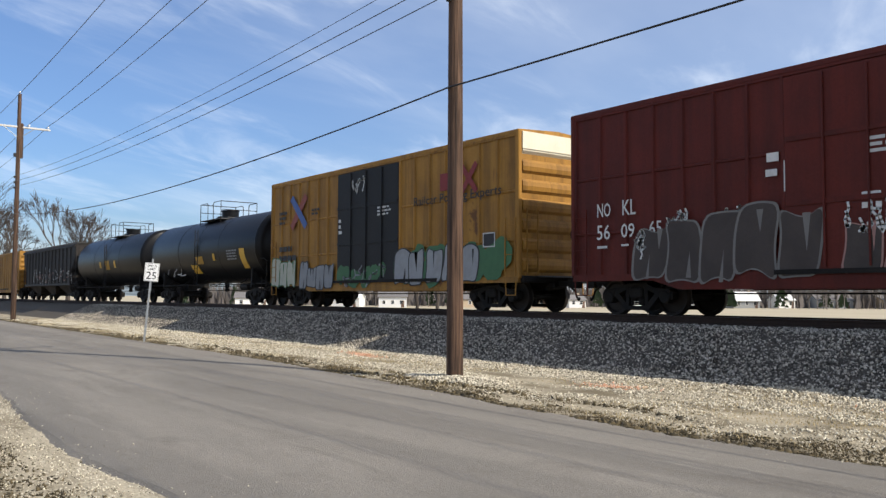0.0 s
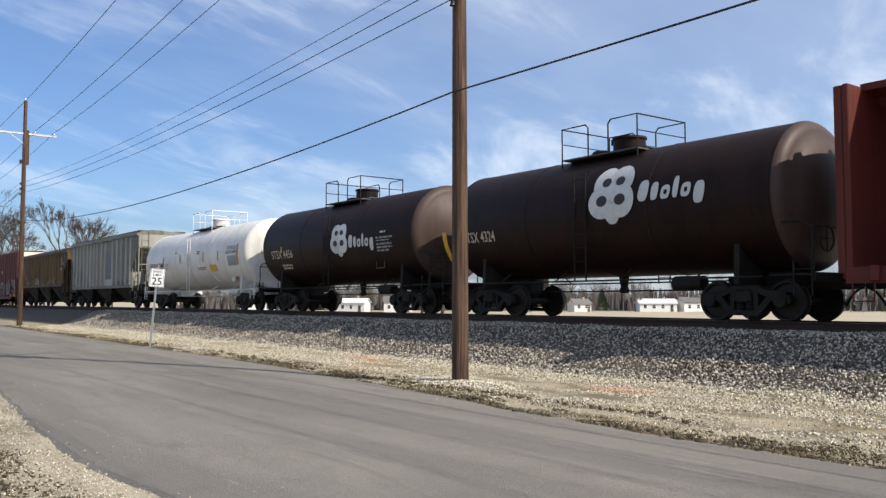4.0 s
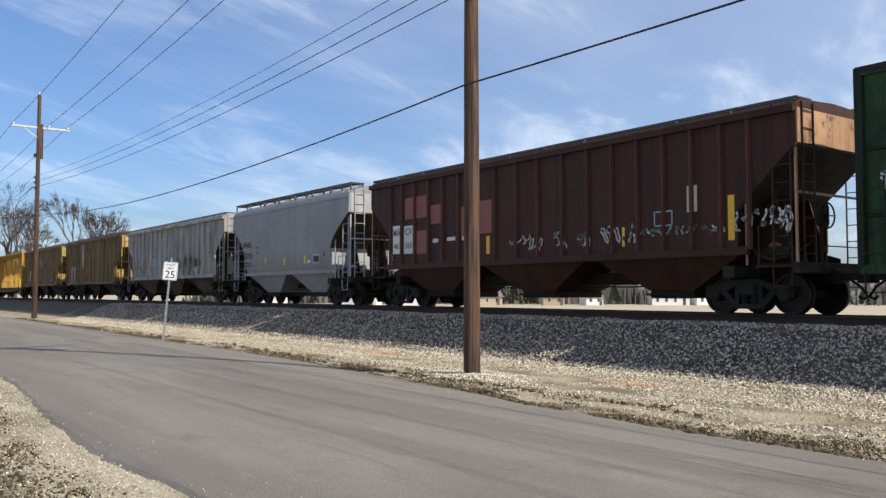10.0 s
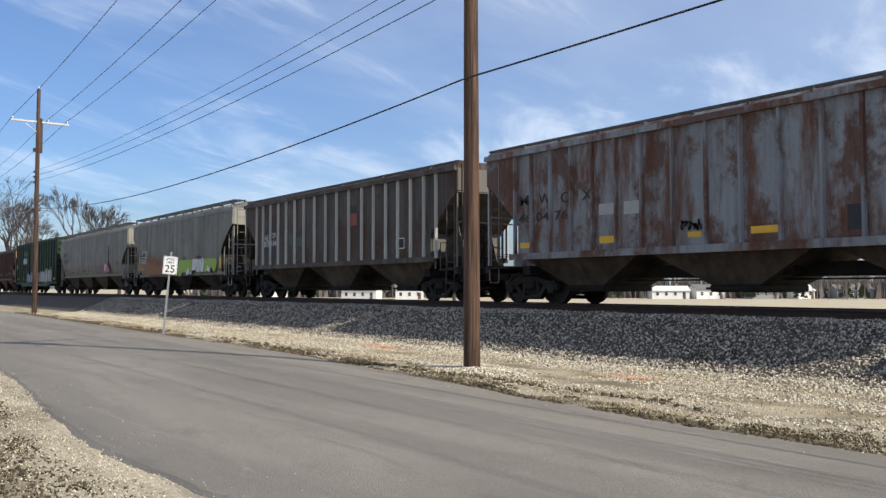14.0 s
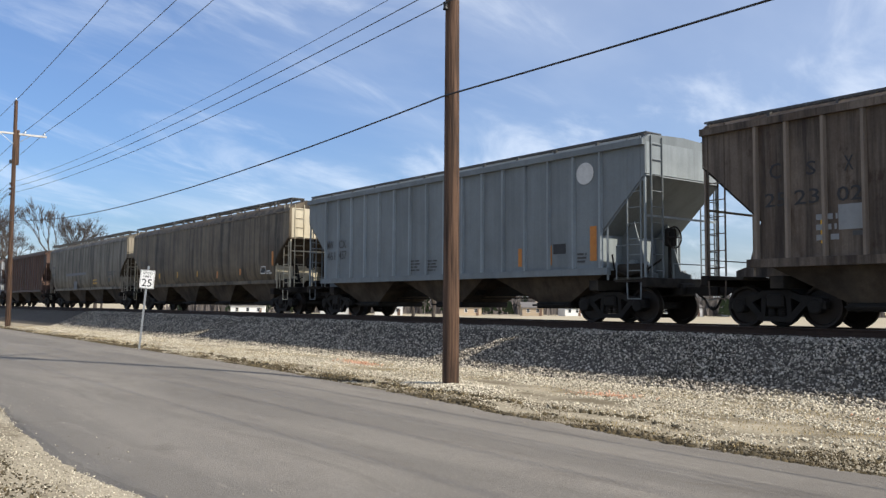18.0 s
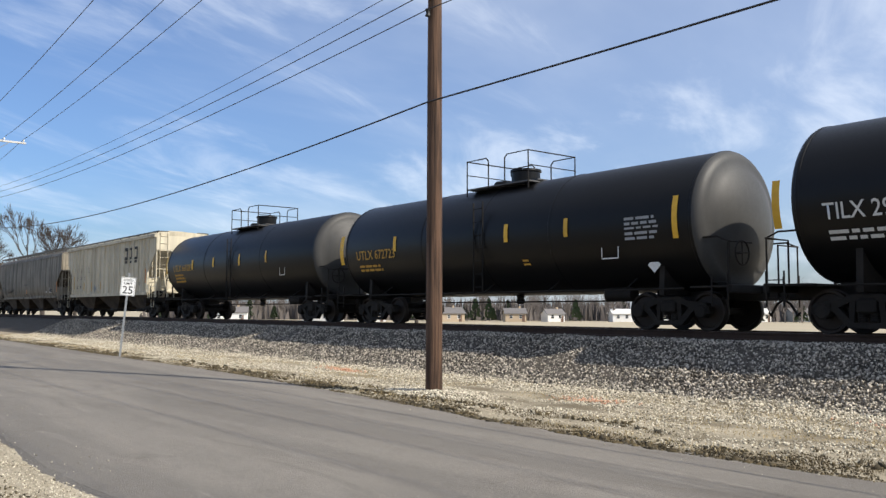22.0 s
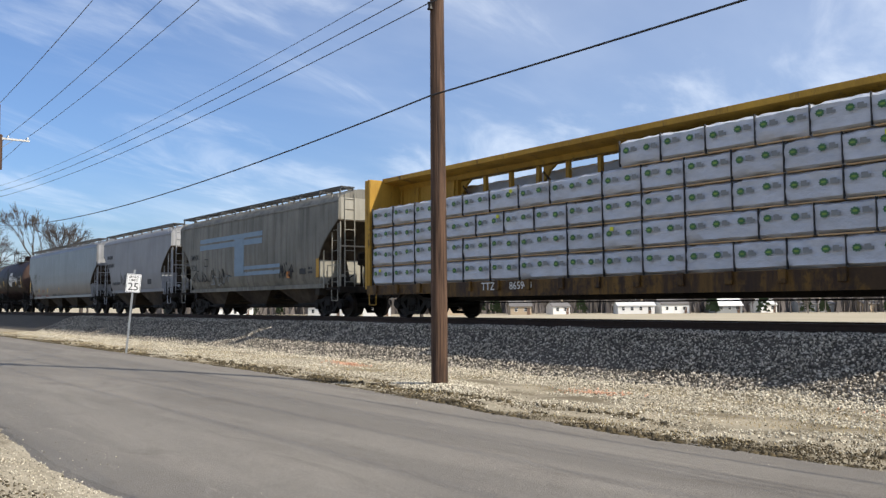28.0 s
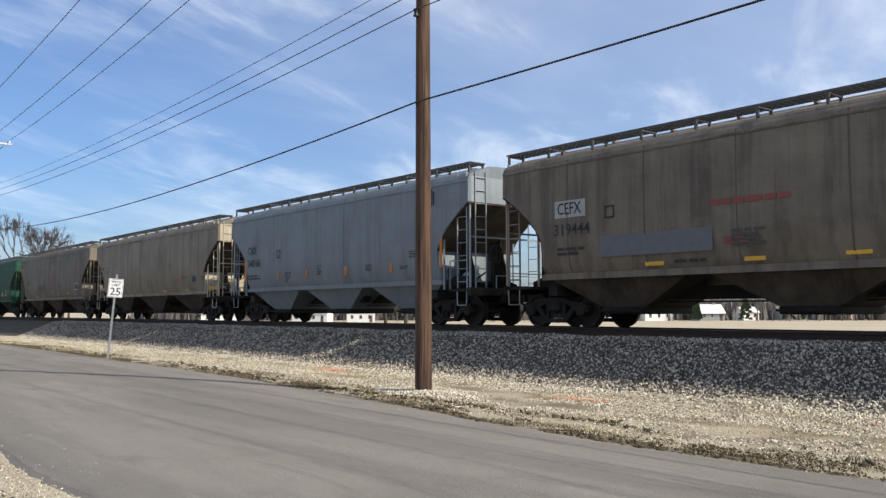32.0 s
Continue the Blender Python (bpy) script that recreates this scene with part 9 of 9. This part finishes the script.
    tank_bars(*t[31], 5.13, 2.17, 1.12, 0.6, 5, M_GREY_INK)
    ring(t[31][0], 4.34, 1.76, 0.52, 0.32, M_WHITE, 0.03, on_tank(t[31][1], t[31][2], 1.92)[0] - 0.03, name='stencil_frame')
    diamond(t[31][0], 5.59, 1.37, 0.38, 0.38, M_WHITE, on_tank(t[31][1], t[31][2], 1.56)[0] - 0.03)
    tank_bars(*t[31], -6.69, 1.81, 1.73, 0.29, 2, M_OCHRE_TAPE)
    tank_bars(*t[31], 1.44, 1.71, 0.38, 0.23, 2, M_OCHRE_TAPE)
    # 32
    tank_letter(*t[32], 'TILX 292996', -7.98, 2.26, 0.34, M_WHITE, 2.14)
    tank_plate(*t[32], -5.82, -5.66, 2.4, 2.88, M_YELLOW)
    tank_plate(*t[32], -2.92, -2.79, 2.41, 2.89, M_YELLOW)
    tank_plate(*t[32], 0.84, 0.95, 2.44, 2.94, M_YELLOW)
    tank_plate(*t[32], 3.96, 4.07, 2.46, 2.96, M_YELLOW)
    tank_plate(*t[32], -3.12, -2.33, 1.69, 2.03, M_OCHRE_TAPE, 'reflector')
    tank_plate(*t[32], -1.1, -0.05, 1.23, 1.77, M_YELLOW, 'reflector')
    tank_bars(*t[32], -7.93, 1.86, 1.99, 0.28, 2, M_WHITE)
    tank_bars(*t[32], -0.79, 3.23, 0.86, 0.27, 3, M_WHITE)
    tank_bars(*t[32], 0.45, 1.6, 1.1, 0.49, 4, M_WHITE)
    tank_bars(*t[32], 2.38, 1.92, 0.8, 0.17, 2, M_WHITE)
    tank_bars(*t[32], -0.01, 1.42, 0.58, 0.16, 2, M_WHITE)
    ring(t[32][0], -5.44, 2.26, 0.33, 0.31, M_WHITE, 0.03, on_tank(t[32][1], t[32][2], 2.41)[0] - 0.03, name='stencil_frame')
    tank_plate(*t[32], -9.04, -8.87, 2.16, 3.16, M_YELLOW)
    tank_bars(*t[32], 6.16, 2.25, 1.14, 0.58, 5, M_GREY_INK)
    tank_plate(*t[32], 7.37, 7.54, 2.21, 3.17, M_YELLOW)
    tank_bars(*t[32], 4.39, 1.81, 1.0, 0.4, 3, M_WHITE)
    # 33
    tank_letter(*t[33], 'GATX 225047', -7.44, 2.29, 0.39, M_WHITE, 2.24)
    tank_plate(*t[33], -5.09, -4.99, 2.41, 2.91, M_YELLOW)
    tank_plate(*t[33], -8.38, -8.24, 2.17, 3.17, M_YELLOW)
    ring(t[33][0], -4.93, 2.29, 0.3, 0.32, M_WHITE, 0.03, on_tank(t[33][1], t[33][2], 2.45)[0] - 0.03, name='stencil_frame')
    tank_bars(*t[33], -7.12, 1.89, 1.84, 0.26, 2, M_WHITE)
    tank_plate(*t[33], -1.95, -1.79, 2.38, 2.9, M_YELLOW)
    tank_plate(*t[33], 1.63, 1.79, 2.42, 2.94, M_YELLOW)
    tank_plate(*t[33], 4.76, 4.9, 2.45, 2.95, M_YELLOW)
    tank_bars(*t[33], 1.49, 3.29, 0.91, 0.27, 3, M_WHITE)
    tank_bars(*t[33], 1.44, 1.62, 1.09, 0.46, 4, M_WHITE)
    tank_bars(*t[33], 3.24, 1.81, 0.79, 0.28, 3, M_WHITE)
    tank_bars(*t[33], 4.94, 1.84, 1.29, 0.57, 4, M_WHITE)
    tank_bars(*t[33], 6.81, 2.31, 1.18, 0.6, 5, M_GREY_INK)
    tank_bars(*t[33], 7.83, 1.75, 0.24, 0.33, 4, M_WHITE)
    tank_plate(*t[33], 7.33, 7.49, 2.17, 3.2, M_YELLOW)
    # 34
    tank_letter(*t[34], 'UTLX 682595', -7.44, 2.23, 0.33, M_OCHRE_TAPE, 2.3)
    tank_plate(*t[34], -5.0, -4.86, 2.5, 3.0, M_YELLOW)
    tank_plate(*t[34], -1.92, -1.79, 2.49, 3.01, M_YELLOW)
    tank_plate(*t[34], 0.86, 1.0, 2.51, 3.0, M_YELLOW)
    tank_plate(*t[34], -8.27, -8.1, 2.29, 3.25, M_YELLOW)
    ring(t[34][0], -4.79, 2.21, 0.32, 0.33, M_YELLOW, 0.03, on_tank(t[34][1], t[34][2], 2.38)[0] - 0.03, name='stencil_frame')
    tank_bars(*t[34], -7.36, 1.75, 1.65, 0.33, 2, M_OCHRE_TAPE)
    tank_bars(*t[34], -1.85, 1.44, 0.4, 0.58, 4, M_OCHRE_TAPE)
    tank_plate(*t[34], 6.74, 6.91, 2.25, 3.24, M_YELLOW)
    tank_bars(*t[34], 5.54, 2.21, 1.15, 0.58, 6, M_GREY_INK)
    tank_plate(*t[34], 3.51, 3.63, 2.47, 3.0, M_YELLOW)
    # 35
    tank_letter(*t[35], 'STSX 4242', -5.01, 2.19, 0.33, M_CREAMWHITE, 1.9)
    tank_plate(*t[35], -4.11, -3.96, 2.29, 2.79, M_YELLOW, 'reflector')
    tank_plate(*t[35], -2.03, -1.83, 2.33, 2.8, M_YELLOW, 'reflector')
    clover(*t[35], 0.27, 2.19, 1.25, 1.25, M_WHITE)
    tank_script(*t[35], 1.56, 2.58, 1.92, 0.52, M_WHITE)
    tank_bars(*t[35], 3.48, 2.12, 1.13, 0.66, 5, M_GREY_INK)
    tank_plate(*t[35], 4.61, 4.75, 2.1, 3.05, M_YELLOW)
    tank_plate(*t[35], 2.63, 2.83, 2.33, 2.79, M_YELLOW, 'reflector')
    ring(t[35][0], 3.04, 1.71, 0.55, 0.33, M_BROWN_INK, 0.03, on_tank(t[35][1], t[35][2], 1.88)[0] - 0.03, name='stencil_frame')
    tank_bars(*t[35], -4.88, 1.77, 1.67, 0.21, 2, M_BROWN_INK)
    tank_bars(*t[35], 3.6, 2.96, 0.94, 0.12, 1, M_GREY_INK)
    # 36
    letter(c[36], 'CRDX', -7.3, 2.69, 0.31, M_BLACK, width=0.89)
    letter(c[36], '11107', -7.28, 2.28, 0.27, M_BLACK, width=0.78)
    ring(c[36], -5.75, 2.55, 0.27, 0.27, M_BLACK, 0.035, name='stencil_frame')
    plate(c[36], -5.95, -5.8, 1.6, 2.0, M_YELLOW, name='reflector')
    plate(c[36], -3.34, -3.19, 1.58, 2.01, M_YELLOW, name='reflector')
    plate(c[36], -0.11, 0.0, 1.62, 2.04, M_YELLOW, name='reflector')
    plate(c[36], -8.61, -8.47, 1.58, 2.49, M_YELLOW, name='reflector')
    bars(c[36], -4.96, 1.57, 0.92, 0.19, 2, M_RED_INK)
    bars(c[36], -4.21, 1.23, 1.11, 0.19, 2, M_RED_INK)
    bars(c[36], -6.76, 1.25, 1.51, 0.21, 2, M_RED_INK)
    bars(c[36], -2.04, 1.29, 0.96, 0.18, 2, M_BLACK)
    bars(c[36], -0.34, 1.29, 1.16, 0.17, 2, M_BLACK)
    bars(c[36], -6.99, 1.6, 1.18, 0.18, 2, M_BLACK)
    # 37
    bars(c[37], -4.89, 3.34, 1.46, 0.38, 1, M_BLACK)
    bars(c[37], -4.88, 2.84, 1.39, 0.38, 1, M_BLACK)
    scrawl(c[37], -2.42, 1.56, 2.74, 0.96, M_DARK_INK, 372, n=7)
    plate(c[37], 2.2, 2.79, 1.68, 2.03, M_BLACK, name='panel')
    bars(c[37], -3.91, 1.75, 1.49, 0.29, 1, M_CHARCOAL)
    # 38
    letter(c[38], 'SMNX', -6.22, 2.69, 0.25, M_BLACK, width=0.98)
    letter(c[38], '328', -6.17, 2.17, 0.29, M_BLACK, width=0.71)
    plate(c[38], -5.12, 1.54, 3.12, 3.36, M_BLUE_FADE, name='patch')
    plate(c[38], -5.12, 1.55, 3.45, 3.65, M_BLUE_FADE, name='patch')
    plate(c[38], -1.19, -0.23, 1.88, 3.44, M_BLUE_FADE, name='patch')
    plate(c[38], -1.26, 3.13, 1.77, 1.96, M_BLUE_FADE, name='patch')
    plate(c[38], -0.98, 3.13, 2.03, 2.18, M_BLUE_FADE, name='patch')
    scrawl(c[38], -6.08, 1.56, 4.09, 0.67, M_BLACK, 387, n=8)
    scrawl(c[38], 3.13, 1.52, 1.12, 0.69, M_BLACK, 388, n=6)
    plate(c[38], 4.76, 5.26, 1.67, 2.0, M_BLACK, name='panel')
    plate(c[38], 3.67, 3.94, 1.56, 1.95, M_ORANGE, name='reflector')
    plate(c[38], 6.1, 6.3, 1.52, 2.51, M_OCHRE_TAPE, name='reflector')
    scrawl(c[38], -3.93, 1.35, 2.49, 0.61, M_GREY_INK, 392, n=5)
    bars(c[38], 5.46, 1.69, 0.35, 0.32, 2, M_BLACK)
    ring(c[38], -4.55, 2.35, 0.42, 0.32, M_BLACK, 0.035, name='stencil_frame')
    # 39
    letter(c[39], 'TTZX', -5.1, 0.86, 0.22, M_WHITE, -1.565)
    letter(c[39], '865940', -3.9, 0.86, 0.22, M_WHITE, -1.565)
    # 40
    letter(c[40], 'BRIX', -7.37, 2.61, 0.28, M_WHITE, width=0.78)
    letter(c[40], '97325', -7.34, 2.17, 0.28, M_WHITE, width=1.0)
    ring(c[40], -5.61, 2.33, 0.29, 0.3, M_WHITE, 0.035, name='stencil_frame')
    plate(c[40], -4.7, -4.54, 1.67, 2.16, M_YELLOW, name='reflector')
    plate(c[40], -1.94, -1.78, 1.67, 2.16, M_YELLOW, name='reflector')
    plate(c[40], -4.56, -3.97, 1.67, 2.13, M_ORANGE_INK, name='panel')
    plate(c[40], -4.61, -4.05, 1.44, 1.6, M_RED_INK, name='panel')
    bars(c[40], -7.31, 1.72, 0.9, 0.28, 2, M_WHITE)
    bars(c[40], -3.74, 1.6, 1.57, 0.56, 3, M_ORANGE_INK)
    bars(c[40], -1.6, 1.69, 0.84, 0.16, 2, M_MINT_INK)
    plate(c[40], -7.54, -7.4, 1.69, 2.64, M_YELLOW, name='reflector')
    bars(c[40], -3.48, 2.58, 2.91, 0.5, 1, M_DARK_INK)
    bars(c[40], 0.01, 2.53, 3.12, 0.56, 1, M_DARK_INK)
    bars(c[40], 3.75, 2.62, 1.13, 0.46, 1, M_DARK_INK)
    plate(c[40], -2.12, -1.93, 1.65, 2.16, M_YELLOW, name='reflector')
    plate(c[40], 1.86, 2.01, 1.69, 2.17, M_YELLOW, name='reflector')
    plate(c[40], 4.59, 4.73, 1.7, 2.17, M_YELLOW, name='reflector')
    plate(c[40], 5.54, 6.04, 1.75, 2.13, M_BLACK, name='panel')
    ring(c[40], 5.54, 1.75, 0.5, 0.38, M_WHITE, 0.035, name='stencil_frame')
    bars(c[40], 0.98, 1.75, 0.6, 0.35, 3, M_OCHRE_TAPE)
    plate(c[40], 4.36, 4.61, 1.75, 1.92, M_WHITE, name='panel')
    bars(c[40], 6.44, 1.88, 0.63, 0.35, 3, M_MINT_INK)
    bars(c[40], 3.63, 1.75, 0.49, 0.16, 2, M_MINT_INK)
    # 41
    letter(c[41], 'CEFX', -6.71, 2.89, 0.27, M_CHARCOAL, width=0.87)
    letter(c[41], '312094', -6.72, 2.4, 0.31, M_CHARCOAL, width=1.23)
    ring(c[41], -5.05, 2.67, 0.27, 0.3, M_CHARCOAL, 0.035, name='stencil_frame')
    bars(c[41], -6.73, 1.89, 0.93, 0.27, 2, M_CHARCOAL)
    scrawl(c[41], -8.5, 3.62, 0.91, 0.66, M_PALEPATCH, 414, n=6)
    scrawl(c[41], -3.3, 1.7, 1.43, 0.76, M_RED_FADE, 415, n=8)
    plate(c[41], -4.0, -3.55, 1.46, 1.65, M_ORANGE, name='reflector')
    plate(c[41], 5.67, 6.21, 1.88, 2.26, M_BLACK, name='panel')
    ring(c[41], 5.67, 1.88, 0.54, 0.38, M_WHITE, 0.035, name='stencil_frame')
    bars(c[41], -0.38, 2.67, 1.77, 0.19, 1, M_RED_INK)
    bars(c[41], -0.08, 1.94, 1.09, 0.69, 4, M_RED_INK)
    bars(c[41], 5.51, 2.92, 1.82, 0.26, 2, M_RED_INK)
    plate(c[41], 3.89, 4.21, 1.6, 1.74, M_OCHRE_TAPE, name='reflector')
    plate(c[41], 5.32, 5.63, 1.5, 1.63, M_OCHRE_TAPE, name='reflector')
    bars(c[41], 6.42, 1.92, 0.52, 0.19, 2, M_CHARCOAL)
    # 42
    bars(c[42], -7.63, 2.88, 0.84, 0.27, 1, M_CHARCOAL)
    bars(c[42], -7.62, 2.31, 0.71, 0.29, 1, M_CHARCOAL)
    plate(c[42], 5.75, 6.16, 1.85, 2.13, M_BLACK, name='panel')
    bars(c[42], 6.78, 1.9, 0.43, 0.23, 2, M_CHARCOAL)
    bars(c[42], 3.63, 1.86, 0.65, 0.24, 3, M_RED_INK)
    plate(c[42], 7.36, 8.55, 1.43, 1.62, M_OCHRE_TAPE, name='reflector')
    plate(c[42], 4.74, 5.19, 1.44, 1.6, M_OCHRE_TAPE, name='reflector')
    plate(c[42], 1.86, 2.4, 1.44, 1.58, M_OCHRE_TAPE, name='reflector')
    ring(c[42], -6.53, 2.71, 0.43, 0.28, M_CHARCOAL, 0.035, name='stencil_frame')
    bars(c[42], 4.63, 2.04, 0.57, 0.14, 2, M_CHARCOAL)
    # 43
    letter(c[43], 'CAIX', -6.21, 2.8, 0.32, M_BLACK, width=0.76)
    letter(c[43], '540166', -6.24, 2.28, 0.32, M_BLACK, width=1.1)
    ring(c[43], -3.71, 2.58, 0.24, 0.27, M_BLACK, 0.035, name='stencil_frame')
    plate(c[43], -6.57, -6.41, 1.71, 2.71, M_ORANGE, name='reflector')
    plate(c[43], -3.74, -3.63, 1.73, 2.23, M_ORANGE, name='reflector')
    bars(c[43], -6.33, 1.77, 1.13, 0.23, 2, M_BLACK)
    bars(c[43], -3.09, 1.58, 0.23, 0.16, 2, M_BLACK)
    ring(c[43], 5.54, 3.71, 0.3, 0.48, M_BLACK, 0.09)
    ring(c[43], 5.87, 3.72, 0.26, 0.44, M_BLACK, 0.08)
    plate(c[43], 6.2, 6.28, 3.71, 4.13, M_BLACK, name='panel')
    plate(c[43], -1.56, -1.42, 1.73, 2.2, M_ORANGE, name='reflector')
    plate(c[43], 1.15, 1.32, 1.71, 2.21, M_ORANGE, name='reflector')
    plate(c[43], 3.9, 4.05, 1.71, 2.23, M_ORANGE, name='reflector')
    plate(c[43], 6.54, 6.67, 1.75, 2.75, M_ORANGE, name='reflector')
    bars(c[43], -0.69, 1.8, 0.31, 0.41, 4, M_CHARCOAL)
    bars(c[43], 2.49, 1.83, 0.48, 0.23, 3, M_CHARCOAL)
    bars(c[43], 5.01, 2.16, 0.59, 0.24, 3, M_CHARCOAL)
    bars(c[43], -3.15, 1.75, 0.49, 0.27, 3, M_CHARCOAL)
    plate(c[43], 5.63, 5.96, 1.77, 1.92, M_OCHRE_TAPE, name='reflector')
    bars(c[43], 4.46, 1.81, 0.46, 0.12, 2, M_CHARCOAL)
    # 44
    plate(c[44], -6.49, -5.45, 2.85, 3.29, M_PALEPATCH, name='panel')
    letter(c[44], 'CEFX', -6.39, 2.93, 0.31, M_BLACK, width=0.81)
    letter(c[44], '319444', -6.52, 2.39, 0.3, M_BLACK, width=1.21)
    ring(c[44], -4.8, 2.74, 0.26, 0.27, M_BLACK, 0.035, name='stencil_frame')
    bars(c[44], -6.45, 1.88, 0.96, 0.25, 2, M_BLACK)
    bars(c[44], -1.83, 2.75, 1.97, 0.22, 1, M_RED_INK)
    bars(c[44], -1.38, 1.85, 0.9, 0.39, 4, M_CHARCOAL)
    plate(c[44], -3.71, -3.18, 1.5, 1.66, M_YELLOW, name='reflector')
    plate(c[44], -1.13, -0.64, 1.5, 1.65, M_YELLOW, name='reflector')
    plate(c[44], 1.04, 1.54, 1.52, 1.65, M_YELLOW, name='reflector')
    plate(c[44], -5.01, -1.83, 1.77, 2.5, M_SLATE, name='patch')
    bars(c[44], -2.87, 1.54, 0.89, 0.13, 1, M_BLACK)
    bars(c[44], -1.56, 1.89, 0.67, 0.19, 2, M_RED_INK)


markings()

# how far the train has run, in metres, by seconds
RUN = [(0, -0.2), (1, 22.21), (2, 44.82), (3, 67.48), (3.5, 78.81), (5.5, 123.81), (6, 134.95), (6.5, 146.17), (7, 157.42), (8, 180.01), (9, 202.44), (10, 224.91),
       (11, 246.78), (12, 269.47), (13, 292.07), (14, 314.64), (14.5, 325.46), (17, 381.94), (18, 404.52), (19, 426.94), (20, 449.3), (21, 471.62), (22, 494.83), (23, 516.65),
       (24, 539.88), (25, 562.34), (25.5, 573.54), (27.5, 618.13), (28, 629.29), (28.3, 635.91), (29, 651.55), (30, 674.02), (31, 696.59), (32, 719.04)]


def motions():
    for car, x, dy, dz in CARS:
        walk(car, [(t, pose(x - s, TRACK + dy, RAIL + dz)) for t, s in RUN])


motions()
